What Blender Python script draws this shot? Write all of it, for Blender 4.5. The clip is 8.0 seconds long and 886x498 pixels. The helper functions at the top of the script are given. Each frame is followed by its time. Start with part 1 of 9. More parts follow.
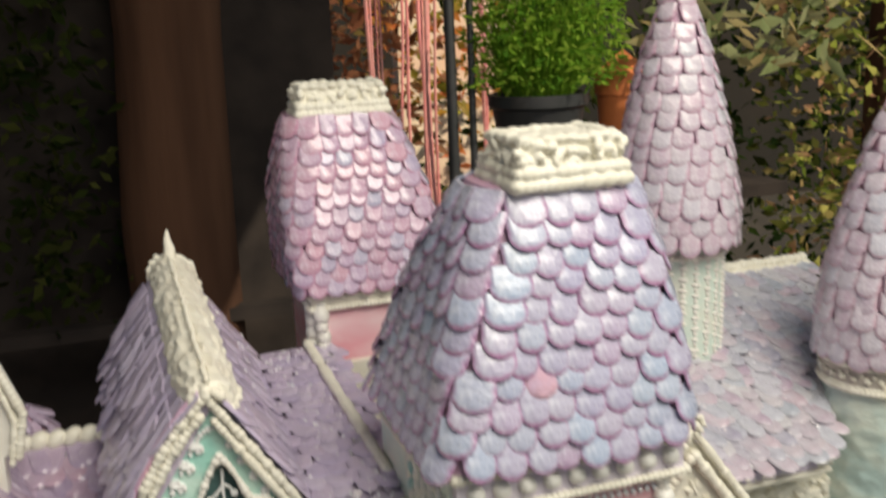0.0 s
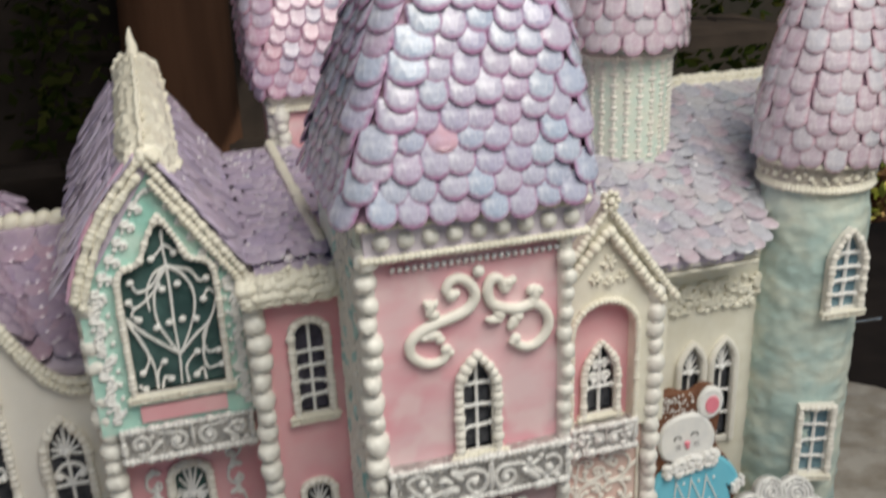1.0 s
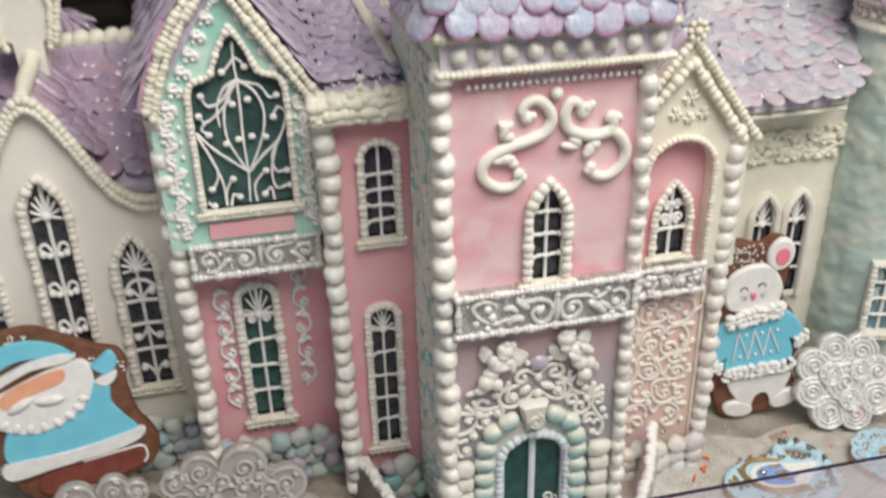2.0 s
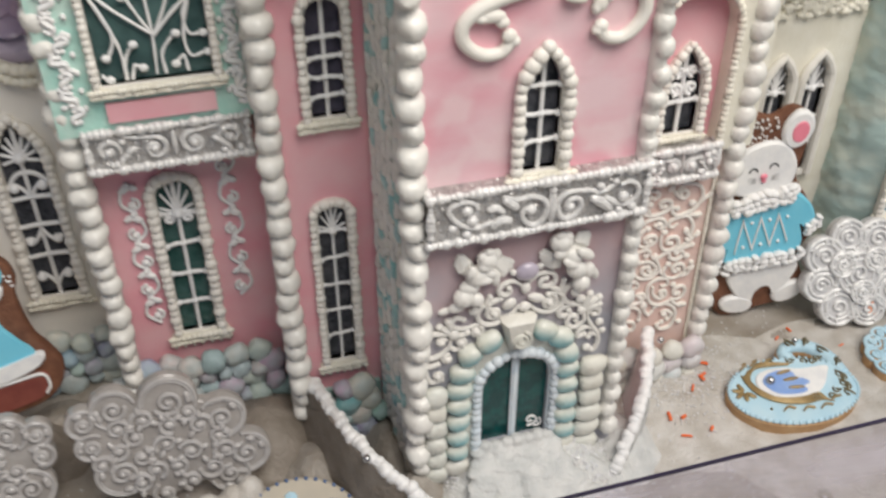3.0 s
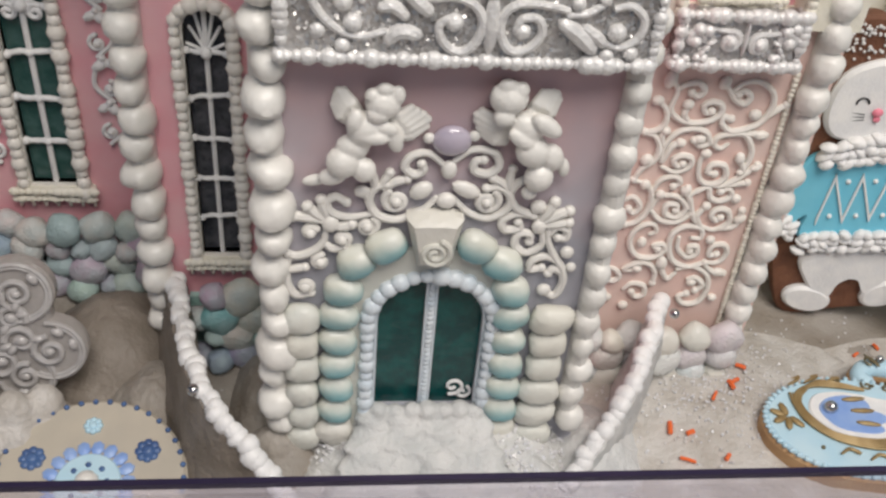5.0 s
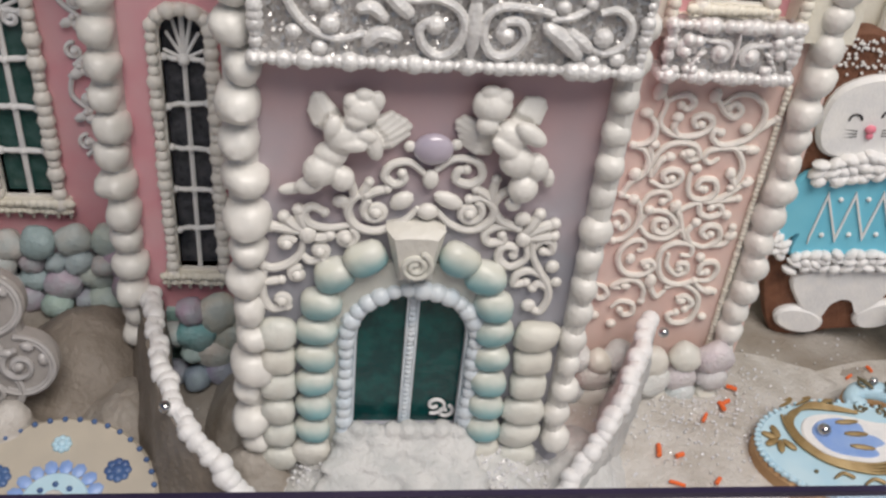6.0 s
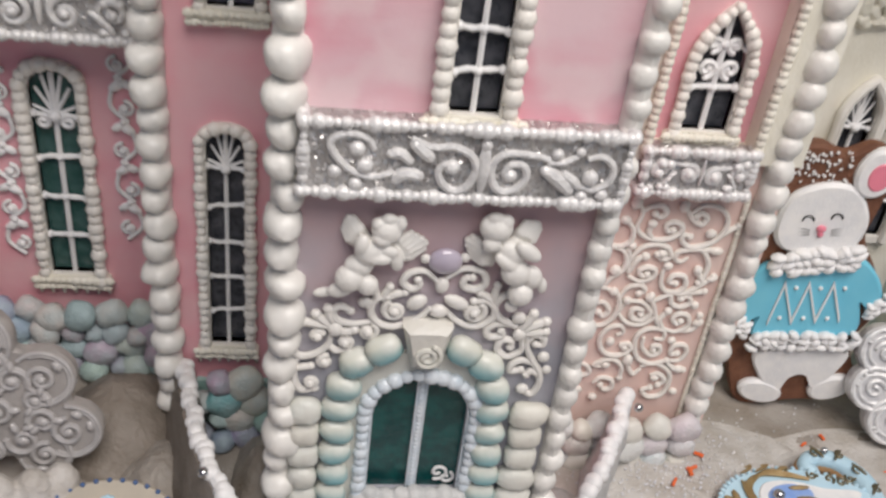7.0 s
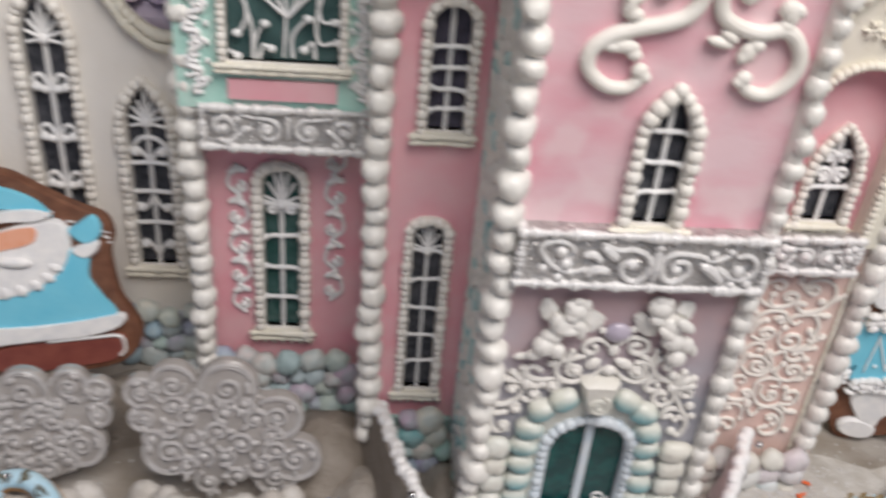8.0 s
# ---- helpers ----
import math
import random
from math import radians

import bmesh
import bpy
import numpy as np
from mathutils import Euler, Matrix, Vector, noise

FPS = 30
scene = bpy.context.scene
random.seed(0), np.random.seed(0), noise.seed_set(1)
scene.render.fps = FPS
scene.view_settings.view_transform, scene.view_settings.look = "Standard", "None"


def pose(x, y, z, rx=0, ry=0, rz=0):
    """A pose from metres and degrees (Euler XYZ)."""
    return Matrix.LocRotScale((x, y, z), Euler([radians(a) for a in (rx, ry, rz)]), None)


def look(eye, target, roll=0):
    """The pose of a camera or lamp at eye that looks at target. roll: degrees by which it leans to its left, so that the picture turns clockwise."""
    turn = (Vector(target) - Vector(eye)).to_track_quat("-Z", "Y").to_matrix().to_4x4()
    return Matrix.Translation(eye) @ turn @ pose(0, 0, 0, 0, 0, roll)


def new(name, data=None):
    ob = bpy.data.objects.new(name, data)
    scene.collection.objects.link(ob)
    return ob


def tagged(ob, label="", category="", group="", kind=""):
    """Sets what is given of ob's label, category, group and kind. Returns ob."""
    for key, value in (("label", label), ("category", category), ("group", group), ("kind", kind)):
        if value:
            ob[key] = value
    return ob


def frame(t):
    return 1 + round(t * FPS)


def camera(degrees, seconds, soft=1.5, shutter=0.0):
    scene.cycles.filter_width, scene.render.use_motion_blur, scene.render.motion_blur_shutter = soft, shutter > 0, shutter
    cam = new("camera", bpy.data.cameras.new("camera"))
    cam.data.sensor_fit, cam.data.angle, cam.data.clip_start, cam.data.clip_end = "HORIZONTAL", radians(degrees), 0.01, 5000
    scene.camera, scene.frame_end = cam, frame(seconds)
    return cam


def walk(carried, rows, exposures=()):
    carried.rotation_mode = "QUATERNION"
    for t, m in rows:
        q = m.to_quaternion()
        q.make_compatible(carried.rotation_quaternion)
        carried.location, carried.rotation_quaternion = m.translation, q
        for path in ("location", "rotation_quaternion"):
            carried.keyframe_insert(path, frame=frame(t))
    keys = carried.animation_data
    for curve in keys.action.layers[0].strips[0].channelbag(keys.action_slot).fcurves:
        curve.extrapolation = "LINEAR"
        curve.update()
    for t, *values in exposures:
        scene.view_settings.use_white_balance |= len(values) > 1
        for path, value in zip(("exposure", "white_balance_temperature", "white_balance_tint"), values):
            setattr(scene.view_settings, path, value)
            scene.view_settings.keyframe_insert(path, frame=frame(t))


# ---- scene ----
cam = camera(49.7, 8.0, soft=2.5, shutter=0.5)
PATH = [
    (0, (-0.17, -0.364, 0.526), (0.439, 1.481, 0.05), -2.4),
    (0.1, (-0.169, -0.374, 0.523), (0.442, 1.463, 0.022), -2.2),
    (0.5, (-0.147, -0.397, 0.507), (0.449, 1.417, -0.086), -2.5),
    (1, (-0.129, -0.419, 0.482), (0.382, 1.372, -0.246), -2.3),
    (1.5, (-0.133, -0.43, 0.468), (0.271, 1.339, -0.374), -1.8),
    (1.7, (-0.138, -0.432, 0.464), (0.218, 1.325, -0.422), -1.9),
    (2.8, (-0.139, -0.329, 0.42), (0.307, 1.231, -0.751), 0.2),
    (3, (-0.13, -0.318, 0.412), (0.322, 1.211, -0.795), 0.1),
    (3.5, (-0.099, -0.3, 0.384), (0.277, 1.212, -0.87), 0.4),
    (4, (-0.057, -0.274, 0.339), (0.248, 1.273, -0.891), 2.0),
    (4.5, (-0.04, -0.251, 0.304), (0.208, 1.304, -0.93), 5.2),
    (4.7, (-0.035, -0.242, 0.294), (0.191, 1.318, -0.937), 5.3),
    (6, (-0.025, -0.231, 0.276), (0.212, 1.367, -0.904), 6.1),
    (6.5, (-0.028, -0.232, 0.289), (0.225, 1.379, -0.869), 7.0),
    (7, (-0.041, -0.256, 0.321), (0.235, 1.375, -0.802), 7.7),
    (7.5, (-0.059, -0.289, 0.352), (0.204, 1.366, -0.74), 6.9),
    (8, (-0.104, -0.31, 0.387), (0.061, 1.344, -0.726), 5.5),
]
walk(cam, [(t, look(eye, target, roll)) for t, eye, target, roll in PATH],
     exposures=[(0, -0.08, 6900, 5), (0.5, -0.2, 6700, 5), (1.0, -0.18, 6620, 5), (1.5, 0.14, 6650, 6), (3.0, 0.04, 6500, 9), (4.0, 0.0, 6500, 10), (6.0, -0.08, 6480, 12), (7.0, -0.04, 6400, 13), (8.0, 0.03, 6350, 13)])

# ---- world and light ----
world = bpy.data.worlds.new("sky")
scene.world = world
world.use_nodes = True
_wn = world.node_tree.nodes
_sky = _wn.new("ShaderNodeTexSky")
_sky.sky_type, _sky.sun_disc = "NISHITA", False
_sky.sun_elevation, _sky.sun_rotation = radians(42), radians(140)
_wn["Background"].inputs["Strength"].default_value = 0.07
world.node_tree.links.new(_sky.outputs["Color"], _wn["Background"].inputs["Color"])


def lamp(name, kind, m, energy, color, **more):
    data = bpy.data.lights.new(name, kind)
    data.energy, data.color = energy, color
    if kind == "AREA":
        data.shape, data.size, data.size_y = "RECTANGLE", more["size"][0], more["size"][1]
    else:
        data.angle = radians(more["angle"])
    ob = new(name, data)
    ob.matrix_world = m
    return ob


SUN_FROM = Vector((0.45, -0.55, 0.67))
lamp("sun", "SUN", look(SUN_FROM * 3, (0, 0, 0)), 5.0, (1.0, 0.9, 0.74), angle=0.6)
# Added area lamp without a visible fixture; lights the castle from above front.
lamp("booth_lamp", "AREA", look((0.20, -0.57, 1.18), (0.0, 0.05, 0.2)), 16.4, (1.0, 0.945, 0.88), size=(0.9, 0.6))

# ---- materials ----


def material(name, color, rough=0.5, metal=0.0, color2=None, scale=60.0, bump=0.0, bump_scale=300.0, coat=0.0, rand=None, spec=0.5, sss=0.0, island=False, stretch=None, contrast=(0.35, 0.65), glitter=0.0):
    """Two-scale mottled surface: color..color2 by a coarse noise, bump by a fine one; rand: colours that pieces vary among."""
    mat = bpy.data.materials.new(name)
    mat.use_nodes = True
    nt = mat.node_tree
    n, link = nt.nodes, nt.links.new
    b = n["Principled BSDF"]
    b.inputs["Roughness"].default_value = rough
    b.inputs["Metallic"].default_value = metal
    b.inputs["Specular IOR Level"].default_value = spec
    b.inputs["Coat Weight"].default_value = coat
    b.inputs["Coat Roughness"].default_value = 0.18
    if sss:
        b.inputs["Subsurface Weight"].default_value = sss
        b.inputs["Subsurface Radius"].default_value = (1.0, 0.7, 0.55)
        b.inputs["Subsurface Scale"].default_value = 0.004
    co = n.new("ShaderNodeTexCoord")
    src = co.outputs["Object"]
    if stretch:
        mp = n.new("ShaderNodeMapping")
        mp.inputs["Scale"].default_value = stretch
        link(src, mp.inputs["Vector"])
        src = mp.outputs["Vector"]
    base = None
    if rand:
        info = n.new("ShaderNodeNewGeometry" if island else "ShaderNodeObjectInfo")
        ramp = n.new("ShaderNodeValToRGB")
        ramp.color_ramp.interpolation = "LINEAR"
        while len(ramp.color_ramp.elements) < len(rand):
            ramp.color_ramp.elements.new(0.5)
        for i, c in enumerate(rand):
            ramp.color_ramp.elements[i].position = i / (len(rand) - 1)
            ramp.color_ramp.elements[i].color = (*c, 1)
        link(info.outputs["Random Per Island" if island else "Random"], ramp.inputs["Fac"])
        base = ramp.outputs["Color"]
    tex = n.new("ShaderNodeTexNoise")
    tex.inputs["Scale"].default_value, tex.inputs["Detail"].default_value = scale, 4
    link(src, tex.inputs["Vector"])
    fac = n.new("ShaderNodeMapRange")
    fac.inputs["From Min"].default_value, fac.inputs["From Max"].default_value = contrast
    link(tex.outputs["Fac"], fac.inputs["Value"])
    mix = n.new("ShaderNodeMix")
    mix.data_type = "RGBA"
    c2 = color2 or tuple(c * 0.86 for c in color)
    mix.inputs["A"].default_value, mix.inputs["B"].default_value = (*color, 1), (*c2, 1)
    link(fac.outputs["Result"], mix.inputs["Factor"])
    out = mix.outputs["Result"]
    if base:
        m2 = n.new("ShaderNodeMix")
        m2.data_type = "RGBA"
        m2.inputs["B"].default_value = (*color, 1)
        m2b = n.new("ShaderNodeMath")
        m2b.operation = "MULTIPLY"
        m2b.inputs[1].default_value = 0.55
        link(fac.outputs["Result"], m2b.inputs[0])
        link(m2b.outputs[0], m2.inputs["Factor"])
        link(base, m2.inputs["A"])
        out = m2.outputs["Result"]
    link(out, b.inputs["Base Color"])
    if bump or glitter:
        fine = n.new("ShaderNodeTexNoise")
        fine.inputs["Scale"].default_value, fine.inputs["Detail"].default_value = bump_scale, 3
        link(src, fine.inputs["Vector"])
        bp = n.new("ShaderNodeBump")
        bp.inputs["Strength"].default_value, bp.inputs["Distance"].default_value = bump, 0.001
        link(fine.outputs["Fac"], bp.inputs["Height"])
        link(bp.outputs["Normal"], b.inputs["Normal"])
        mr = n.new("ShaderNodeMapRange")
        mr.inputs["To Min"].default_value, mr.inputs["To Max"].default_value = max(rough - 0.12, 0.03), min(rough + 0.12, 1)
        link(fine.outputs["Fac"], mr.inputs["Value"])
        link(mr.outputs["Result"], b.inputs["Roughness"])
    if glitter:
        vor = n.new("ShaderNodeTexVoronoi")
        vor.inputs["Scale"].default_value = glitter
        link(co.outputs["Object"], vor.inputs["Vector"])
        # every flake leans its own way
        sub = n.new("ShaderNodeVectorMath")
        sub.operation = "SUBTRACT"
        sub.inputs[1].default_value = (0.5, 0.5, 0.5)
        link(vor.outputs["Color"], sub.inputs[0])
        sc = n.new("ShaderNodeVectorMath")
        sc.operation = "SCALE"
        sc.inputs["Scale"].default_value = 1.1
        link(sub.outputs["Vector"], sc.inputs[0])
        geo = n.new("ShaderNodeNewGeometry")
        add = n.new("ShaderNodeVectorMath")
        link(geo.outputs["Normal"], add.inputs[0])
        link(sc.outputs["Vector"], add.inputs[1])
        nrm = n.new("ShaderNodeVectorMath")
        nrm.operation = "NORMALIZE"
        link(add.outputs["Vector"], nrm.inputs[0])
        link(nrm.outputs["Vector"], b.inputs["Normal"])
    return mat


ICING = material("cream_icing", (0.83, 0.80, 0.70), 0.42, color2=(0.77, 0.735, 0.625), scale=90, bump=0.25, bump_scale=700)
FRAME_ICING = material("white_cream_icing", (0.84, 0.815, 0.755), 0.42, color2=(0.79, 0.755, 0.69), scale=120, bump=0.25, bump_scale=700)
DOOR_ICING = material("bluish_white_icing", (0.74, 0.79, 0.82), 0.4, color2=(0.62, 0.70, 0.76), scale=110, bump=0.2, bump_scale=700, coat=0.2)
CAP_ICING = material("fluffy_icing", (0.88, 0.85, 0.74), 0.5, color2=(0.82, 0.77, 0.65), scale=70, bump=0.5, bump_scale=500)
PEARL = material("pearl_icing", (0.82, 0.80, 0.75), 0.42, color2=(0.74, 0.725, 0.68), scale=120, bump=0.3, bump_scale=350, coat=0.25)
WHITE = material("white_icing", (0.88, 0.87, 0.85), 0.45, color2=(0.78, 0.78, 0.78), scale=150, bump=0.3, bump_scale=900)
WING_WHITE = material("warm_white_icing", (0.87, 0.84, 0.79), 0.45, color2=(0.82, 0.78, 0.72), scale=30, bump=0.2, bump_scale=300)
PINK = material("pink_icing_wall", (0.76, 0.36, 0.425), 0.48, color2=(0.80, 0.58, 0.615), scale=24, bump=0.15, bump_scale=250, stretch=(0.7, 0.7, 1.6))
PINK_DEEP = material("deep_pink_icing", (0.80, 0.35, 0.41), 0.45, color2=(0.81, 0.48, 0.51), scale=35, bump=0.12, bump_scale=250)
PINK_PALE = material("pale_pink_icing", (0.75, 0.54, 0.48), 0.5, color2=(0.77, 0.61, 0.55), scale=40, bump=0.15)
MAUVE = material("mauve_icing", (0.62, 0.55, 0.66), 0.45, color2=(0.74, 0.68, 0.76), scale=60, bump=0.1)
MINT_PALE = material("pale_mint_icing", (0.62, 0.74, 0.66), 0.5, color2=(0.76, 0.78, 0.68), scale=60, bump=0.4)
MINT = material("mint_icing", (0.36, 0.66, 0.58), 0.5, color2=(0.60, 0.78, 0.70), scale=45, bump=0.4)
MINT_TURRET = material("mint_turret_icing", (0.42, 0.55, 0.53), 0.45, color2=(0.66, 0.70, 0.61), scale=34, bump=0.8, bump_scale=160, stretch=(0.8, 0.8, 1.3), contrast=(0.40, 0.66))
TEAL = material("teal_icing", (0.25, 0.52, 0.52), 0.45, color2=(0.55, 0.72, 0.70), scale=140, bump=0.15)
DOOR_PANE = material("door_teal_pane", (0.003, 0.050, 0.050), 0.2, color2=(0.006, 0.085, 0.080), scale=150, bump=0.4, bump_scale=320, contrast=(0.4, 0.62))
GREY_PANE = material("grey_teal_pane", (0.035, 0.075, 0.075), 0.2, color2=(0.085, 0.155, 0.15), scale=60, bump=0.35, bump_scale=320)
TEAL_PANE = material("teal_pane", (0.030, 0.085, 0.077), 0.2, color2=(0.065, 0.135, 0.125), scale=140, bump=0.35, bump_scale=320, contrast=(0.4, 0.62))
DARK_PANE = material("dark_pane", (0.032, 0.036, 0.045), 0.3, color2=(0.085, 0.087, 0.100), scale=220, bump=0.3, bump_scale=500, spec=0.3)
BLUE_PANE = material("frosted_blue_pane", (0.10, 0.19, 0.25), 0.3, color2=(0.20, 0.32, 0.38), scale=120, bump=0.3, bump_scale=500)
LILAC_PANE = material("lilac_pane", (0.045, 0.042, 0.062), 0.35, color2=(0.085, 0.078, 0.11), scale=200, bump=0.3, bump_scale=500, spec=0.3)
SILVER = material("silver_glitter", (0.64, 0.62, 0.60), 0.32, metal=0.6, color2=(0.40, 0.39, 0.385), scale=90, glitter=1300, bump=0.1)
SILVER_RIM = material("silvered_icing", (0.82, 0.81, 0.79), 0.36, metal=0.15, color2=(0.66, 0.65, 0.64), scale=320, bump=0.5, bump_scale=800, contrast=(0.40, 0.68), coat=0.3)
SHINGLE = material("pearl_shingle", (0.60, 0.62, 0.71), 0.26, rand=[(0.40, 0.38, 0.56), (0.46, 0.42, 0.57), (0.41, 0.48, 0.62), (0.50, 0.43, 0.57), (0.38, 0.46, 0.62), (0.50, 0.36, 0.52)], scale=170, bump=0.85, bump_scale=300, coat=0.35)
SHINGLE_PINK = material("pink_pearl_shingle", (0.76, 0.66, 0.76), 0.26, rand=[(0.60, 0.32, 0.44), (0.50, 0.36, 0.52), (0.64, 0.32, 0.42), (0.42, 0.42, 0.58), (0.58, 0.33, 0.47), (0.46, 0.38, 0.56)], scale=150, bump=0.55, bump_scale=260, coat=0.6)
SHINGLE_ROSE = material("rose_shingle_icing", (0.64, 0.40, 0.50), 0.26, color2=(0.56, 0.40, 0.54), scale=150, bump=0.5, bump_scale=260, coat=0.6)
SHINGLE_CONE = material("rose_pearl_shingle", (0.74, 0.70, 0.74), 0.26, rand=[(0.56, 0.40, 0.50), (0.54, 0.44, 0.54), (0.60, 0.51, 0.59), (0.54, 0.53, 0.62)], scale=140, bump=0.5, bump_scale=260, coat=0.5)
ROSE_CORE = material("rose_roof_core", (0.64, 0.38, 0.50), 0.5, color2=(0.58, 0.38, 0.53), scale=60, bump=0.2)
PETAL = material("lilac_petal_shingle", (0.60, 0.53, 0.69), 0.34, rand=[(0.49, 0.42, 0.60), (0.55, 0.46, 0.62), (0.60, 0.53, 0.67), (0.52, 0.43, 0.57)], scale=150, bump=0.5, bump_scale=500, coat=0.3)
PETAL_ICE = material("icy_petal_shingle", (0.62, 0.63, 0.69), 0.28, rand=[(0.36, 0.33, 0.43), (0.54, 0.55, 0.62), (0.56, 0.44, 0.51), (0.40, 0.43, 0.50), (0.60, 0.57, 0.60), (0.46, 0.35, 0.45)], scale=120, bump=0.7, bump_scale=420, coat=0.5)
PETAL_WET = material("wet_purple_petal", (0.50, 0.42, 0.52), 0.24, rand=[(0.34, 0.26, 0.40), (0.42, 0.34, 0.47), (0.48, 0.32, 0.42), (0.38, 0.31, 0.45)], scale=110, bump=0.6, bump_scale=260, coat=0.6)
LILAC_CORE = material("lilac_roof_core", (0.52, 0.45, 0.58), 0.5, color2=(0.62, 0.55, 0.66), scale=60, bump=0.5)
STONE_CREAM = material("cream_icing_stone", (0.70, 0.68, 0.61), 0.46, rand=[(0.70, 0.68, 0.60), (0.64, 0.66, 0.61), (0.72, 0.69, 0.63)], scale=130, bump=0.4, bump_scale=350, coat=0.1)
STONE_PASTEL = material("pastel_icing_stone", (0.42, 0.54, 0.56), 0.36, rand=[(0.20, 0.46, 0.48), (0.36, 0.33, 0.50), (0.58, 0.62, 0.54), (0.26, 0.52, 0.48), (0.50, 0.36, 0.46), (0.30, 0.44, 0.56), (0.64, 0.61, 0.52), (0.46, 0.34, 0.50), (0.44, 0.60, 0.56), (0.66, 0.64, 0.56)], scale=120, bump=0.8, bump_scale=800)
STONE_SUGARED = material("sugared_pastel_stone", (0.72, 0.71, 0.69), 0.45, rand=[(0.66, 0.70, 0.68), (0.68, 0.60, 0.64), (0.74, 0.72, 0.66), (0.60, 0.68, 0.70)], scale=130, bump=0.8, bump_scale=900, coat=0.2)
SNOW_PALE = material("pale_sugar_snow", (0.60, 0.575, 0.54), 0.5, color2=(0.46, 0.425, 0.38), scale=75, bump=1.0, bump_scale=480)
SNOW = material("sugar_snow", (0.27, 0.235, 0.195), 0.6, color2=(0.40, 0.37, 0.335), scale=42, bump=0.9, bump_scale=420)
SNOW_WHITE = material("white_sugar_snow", (0.67, 0.665, 0.645), 0.5, color2=(0.54, 0.55, 0.54), scale=90, bump=0.9, bump_scale=520)
GINGER = material("gingerbread", (0.13, 0.050, 0.026), 0.7, color2=(0.20, 0.085, 0.045), scale=120, bump=0.8, bump_scale=600)
BOOT = material("red_brown_icing", (0.20, 0.055, 0.045), 0.4, color2=(0.26, 0.08, 0.06), scale=90, bump=0.2)
GINGER_LIGHT = material("baked_cookie_edge", (0.42, 0.24, 0.11), 0.7, color2=(0.52, 0.33, 0.17), scale=120, bump=0.6, bump_scale=600)
BLUE = material("sky_blue_icing", (0.16, 0.56, 0.74), 0.45, color2=(0.20, 0.60, 0.76), scale=60, bump=0.15)
BLUE_PALE = material("pale_blue_icing", (0.46, 0.68, 0.80), 0.45, color2=(0.54, 0.73, 0.82), scale=70, bump=0.15)
BLUE_MID = material("cornflower_icing", (0.22, 0.36, 0.72), 0.4, color2=(0.32, 0.46, 0.76), scale=120, bump=0.1)
NAVY = material("navy_icing", (0.05, 0.10, 0.25), 0.4, color2=(0.08, 0.16, 0.34), scale=100)
GOLD = material("gold_paint", (0.36, 0.26, 0.12), 0.5, metal=0.3, color2=(0.27, 0.18, 0.07), scale=150, bump=0.2)
OLIVE = material("dark_olive_gold", (0.12, 0.10, 0.055), 0.4, metal=0.3, color2=(0.18, 0.15, 0.08), scale=150)
PINK_DOT = material("bright_pink_icing", (0.85, 0.25, 0.33), 0.45)
CORAL = material("coral_icing", (0.80, 0.36, 0.22), 0.45, color2=(0.84, 0.44, 0.3), scale=90)
BLACK = material("black_icing", (0.01, 0.01, 0.012), 0.4)
ORANGE = material("orange_sprinkle", (0.85, 0.14, 0.03), 0.45, color2=(0.8, 0.2, 0.06), scale=200)
IVORY_COOKIE = material("ivory_fondant", (0.52, 0.47, 0.385), 0.5, color2=(0.46, 0.42, 0.35), scale=60, bump=0.1)
GREY_LACE = material("grey_sugar_lace", (0.31, 0.29, 0.275), 0.2, color2=(0.40, 0.375, 0.355), scale=90, bump=0.3, coat=0.3)
LACE = material("pearl_lace_icing", (0.50, 0.485, 0.475), 0.2, color2=(0.42, 0.40, 0.39), scale=150, bump=0.2, coat=0.5)
LACE_WHITE = material("glossy_white_lace_icing", (0.80, 0.80, 0.79), 0.22, color2=(0.66, 0.66, 0.66), scale=260, bump=0.5, bump_scale=500, coat=0.6)
ROSETTE_BASE = material("glossy_pearl_icing", (0.66, 0.65, 0.65), 0.25, color2=(0.55, 0.55, 0.56), scale=90, bump=0.6, bump_scale=420, coat=0.5)
STEEL = material("steel_dragee", (0.55, 0.55, 0.55), 0.15, metal=1.0, color2=(0.5, 0.5, 0.5))
CRYSTAL = material("crystal_bead", (0.86, 0.86, 0.88), 0.1, rand=[(0.86, 0.86, 0.88), (0.74, 0.82, 0.86), (0.88, 0.82, 0.82), (0.78, 0.86, 0.84)], coat=1.0)
DIRTY_SUGAR = material("beige_sugar", (0.19, 0.16, 0.13), 0.55, color2=(0.27, 0.235, 0.20), scale=60, bump=0.9, bump_scale=420)
COLLAR_BEIGE = material("beige_grey_icing", (0.46, 0.41, 0.36), 0.5, color2=(0.60, 0.55, 0.48), scale=120, bump=0.4)
BARK = material("dark_bark", (0.050, 0.024, 0.015), 0.9, color2=(0.085, 0.042, 0.026), scale=6, bump=1.0, bump_scale=30, stretch=(3, 3, 0.4), spec=0.15)
# Near-black colour carries the shade of the dim interior behind the castle.
SHADE_BOARD = material("shade_dark_board", (0.020, 0.0165, 0.016), 0.85, color2=(0.038, 0.030, 0.027), scale=10, bump=0.4, bump_scale=60, spec=0.08)
POT = material("black_plastic_pot", (0.02, 0.022, 0.025), 0.45, color2=(0.03, 0.03, 0.034), scale=20)
STEM = material("pink_stem", (0.80, 0.27, 0.28), 0.5, color2=(0.72, 0.34, 0.32), scale=10)
TERRA = material("terracotta", (0.55, 0.16, 0.05), 0.7, scale=20)
FLOOR = material("dark_earth", (0.03, 0.024, 0.02), 0.9, color2=(0.05, 0.04, 0.03), scale=4, bump=0.6, bump_scale=30)
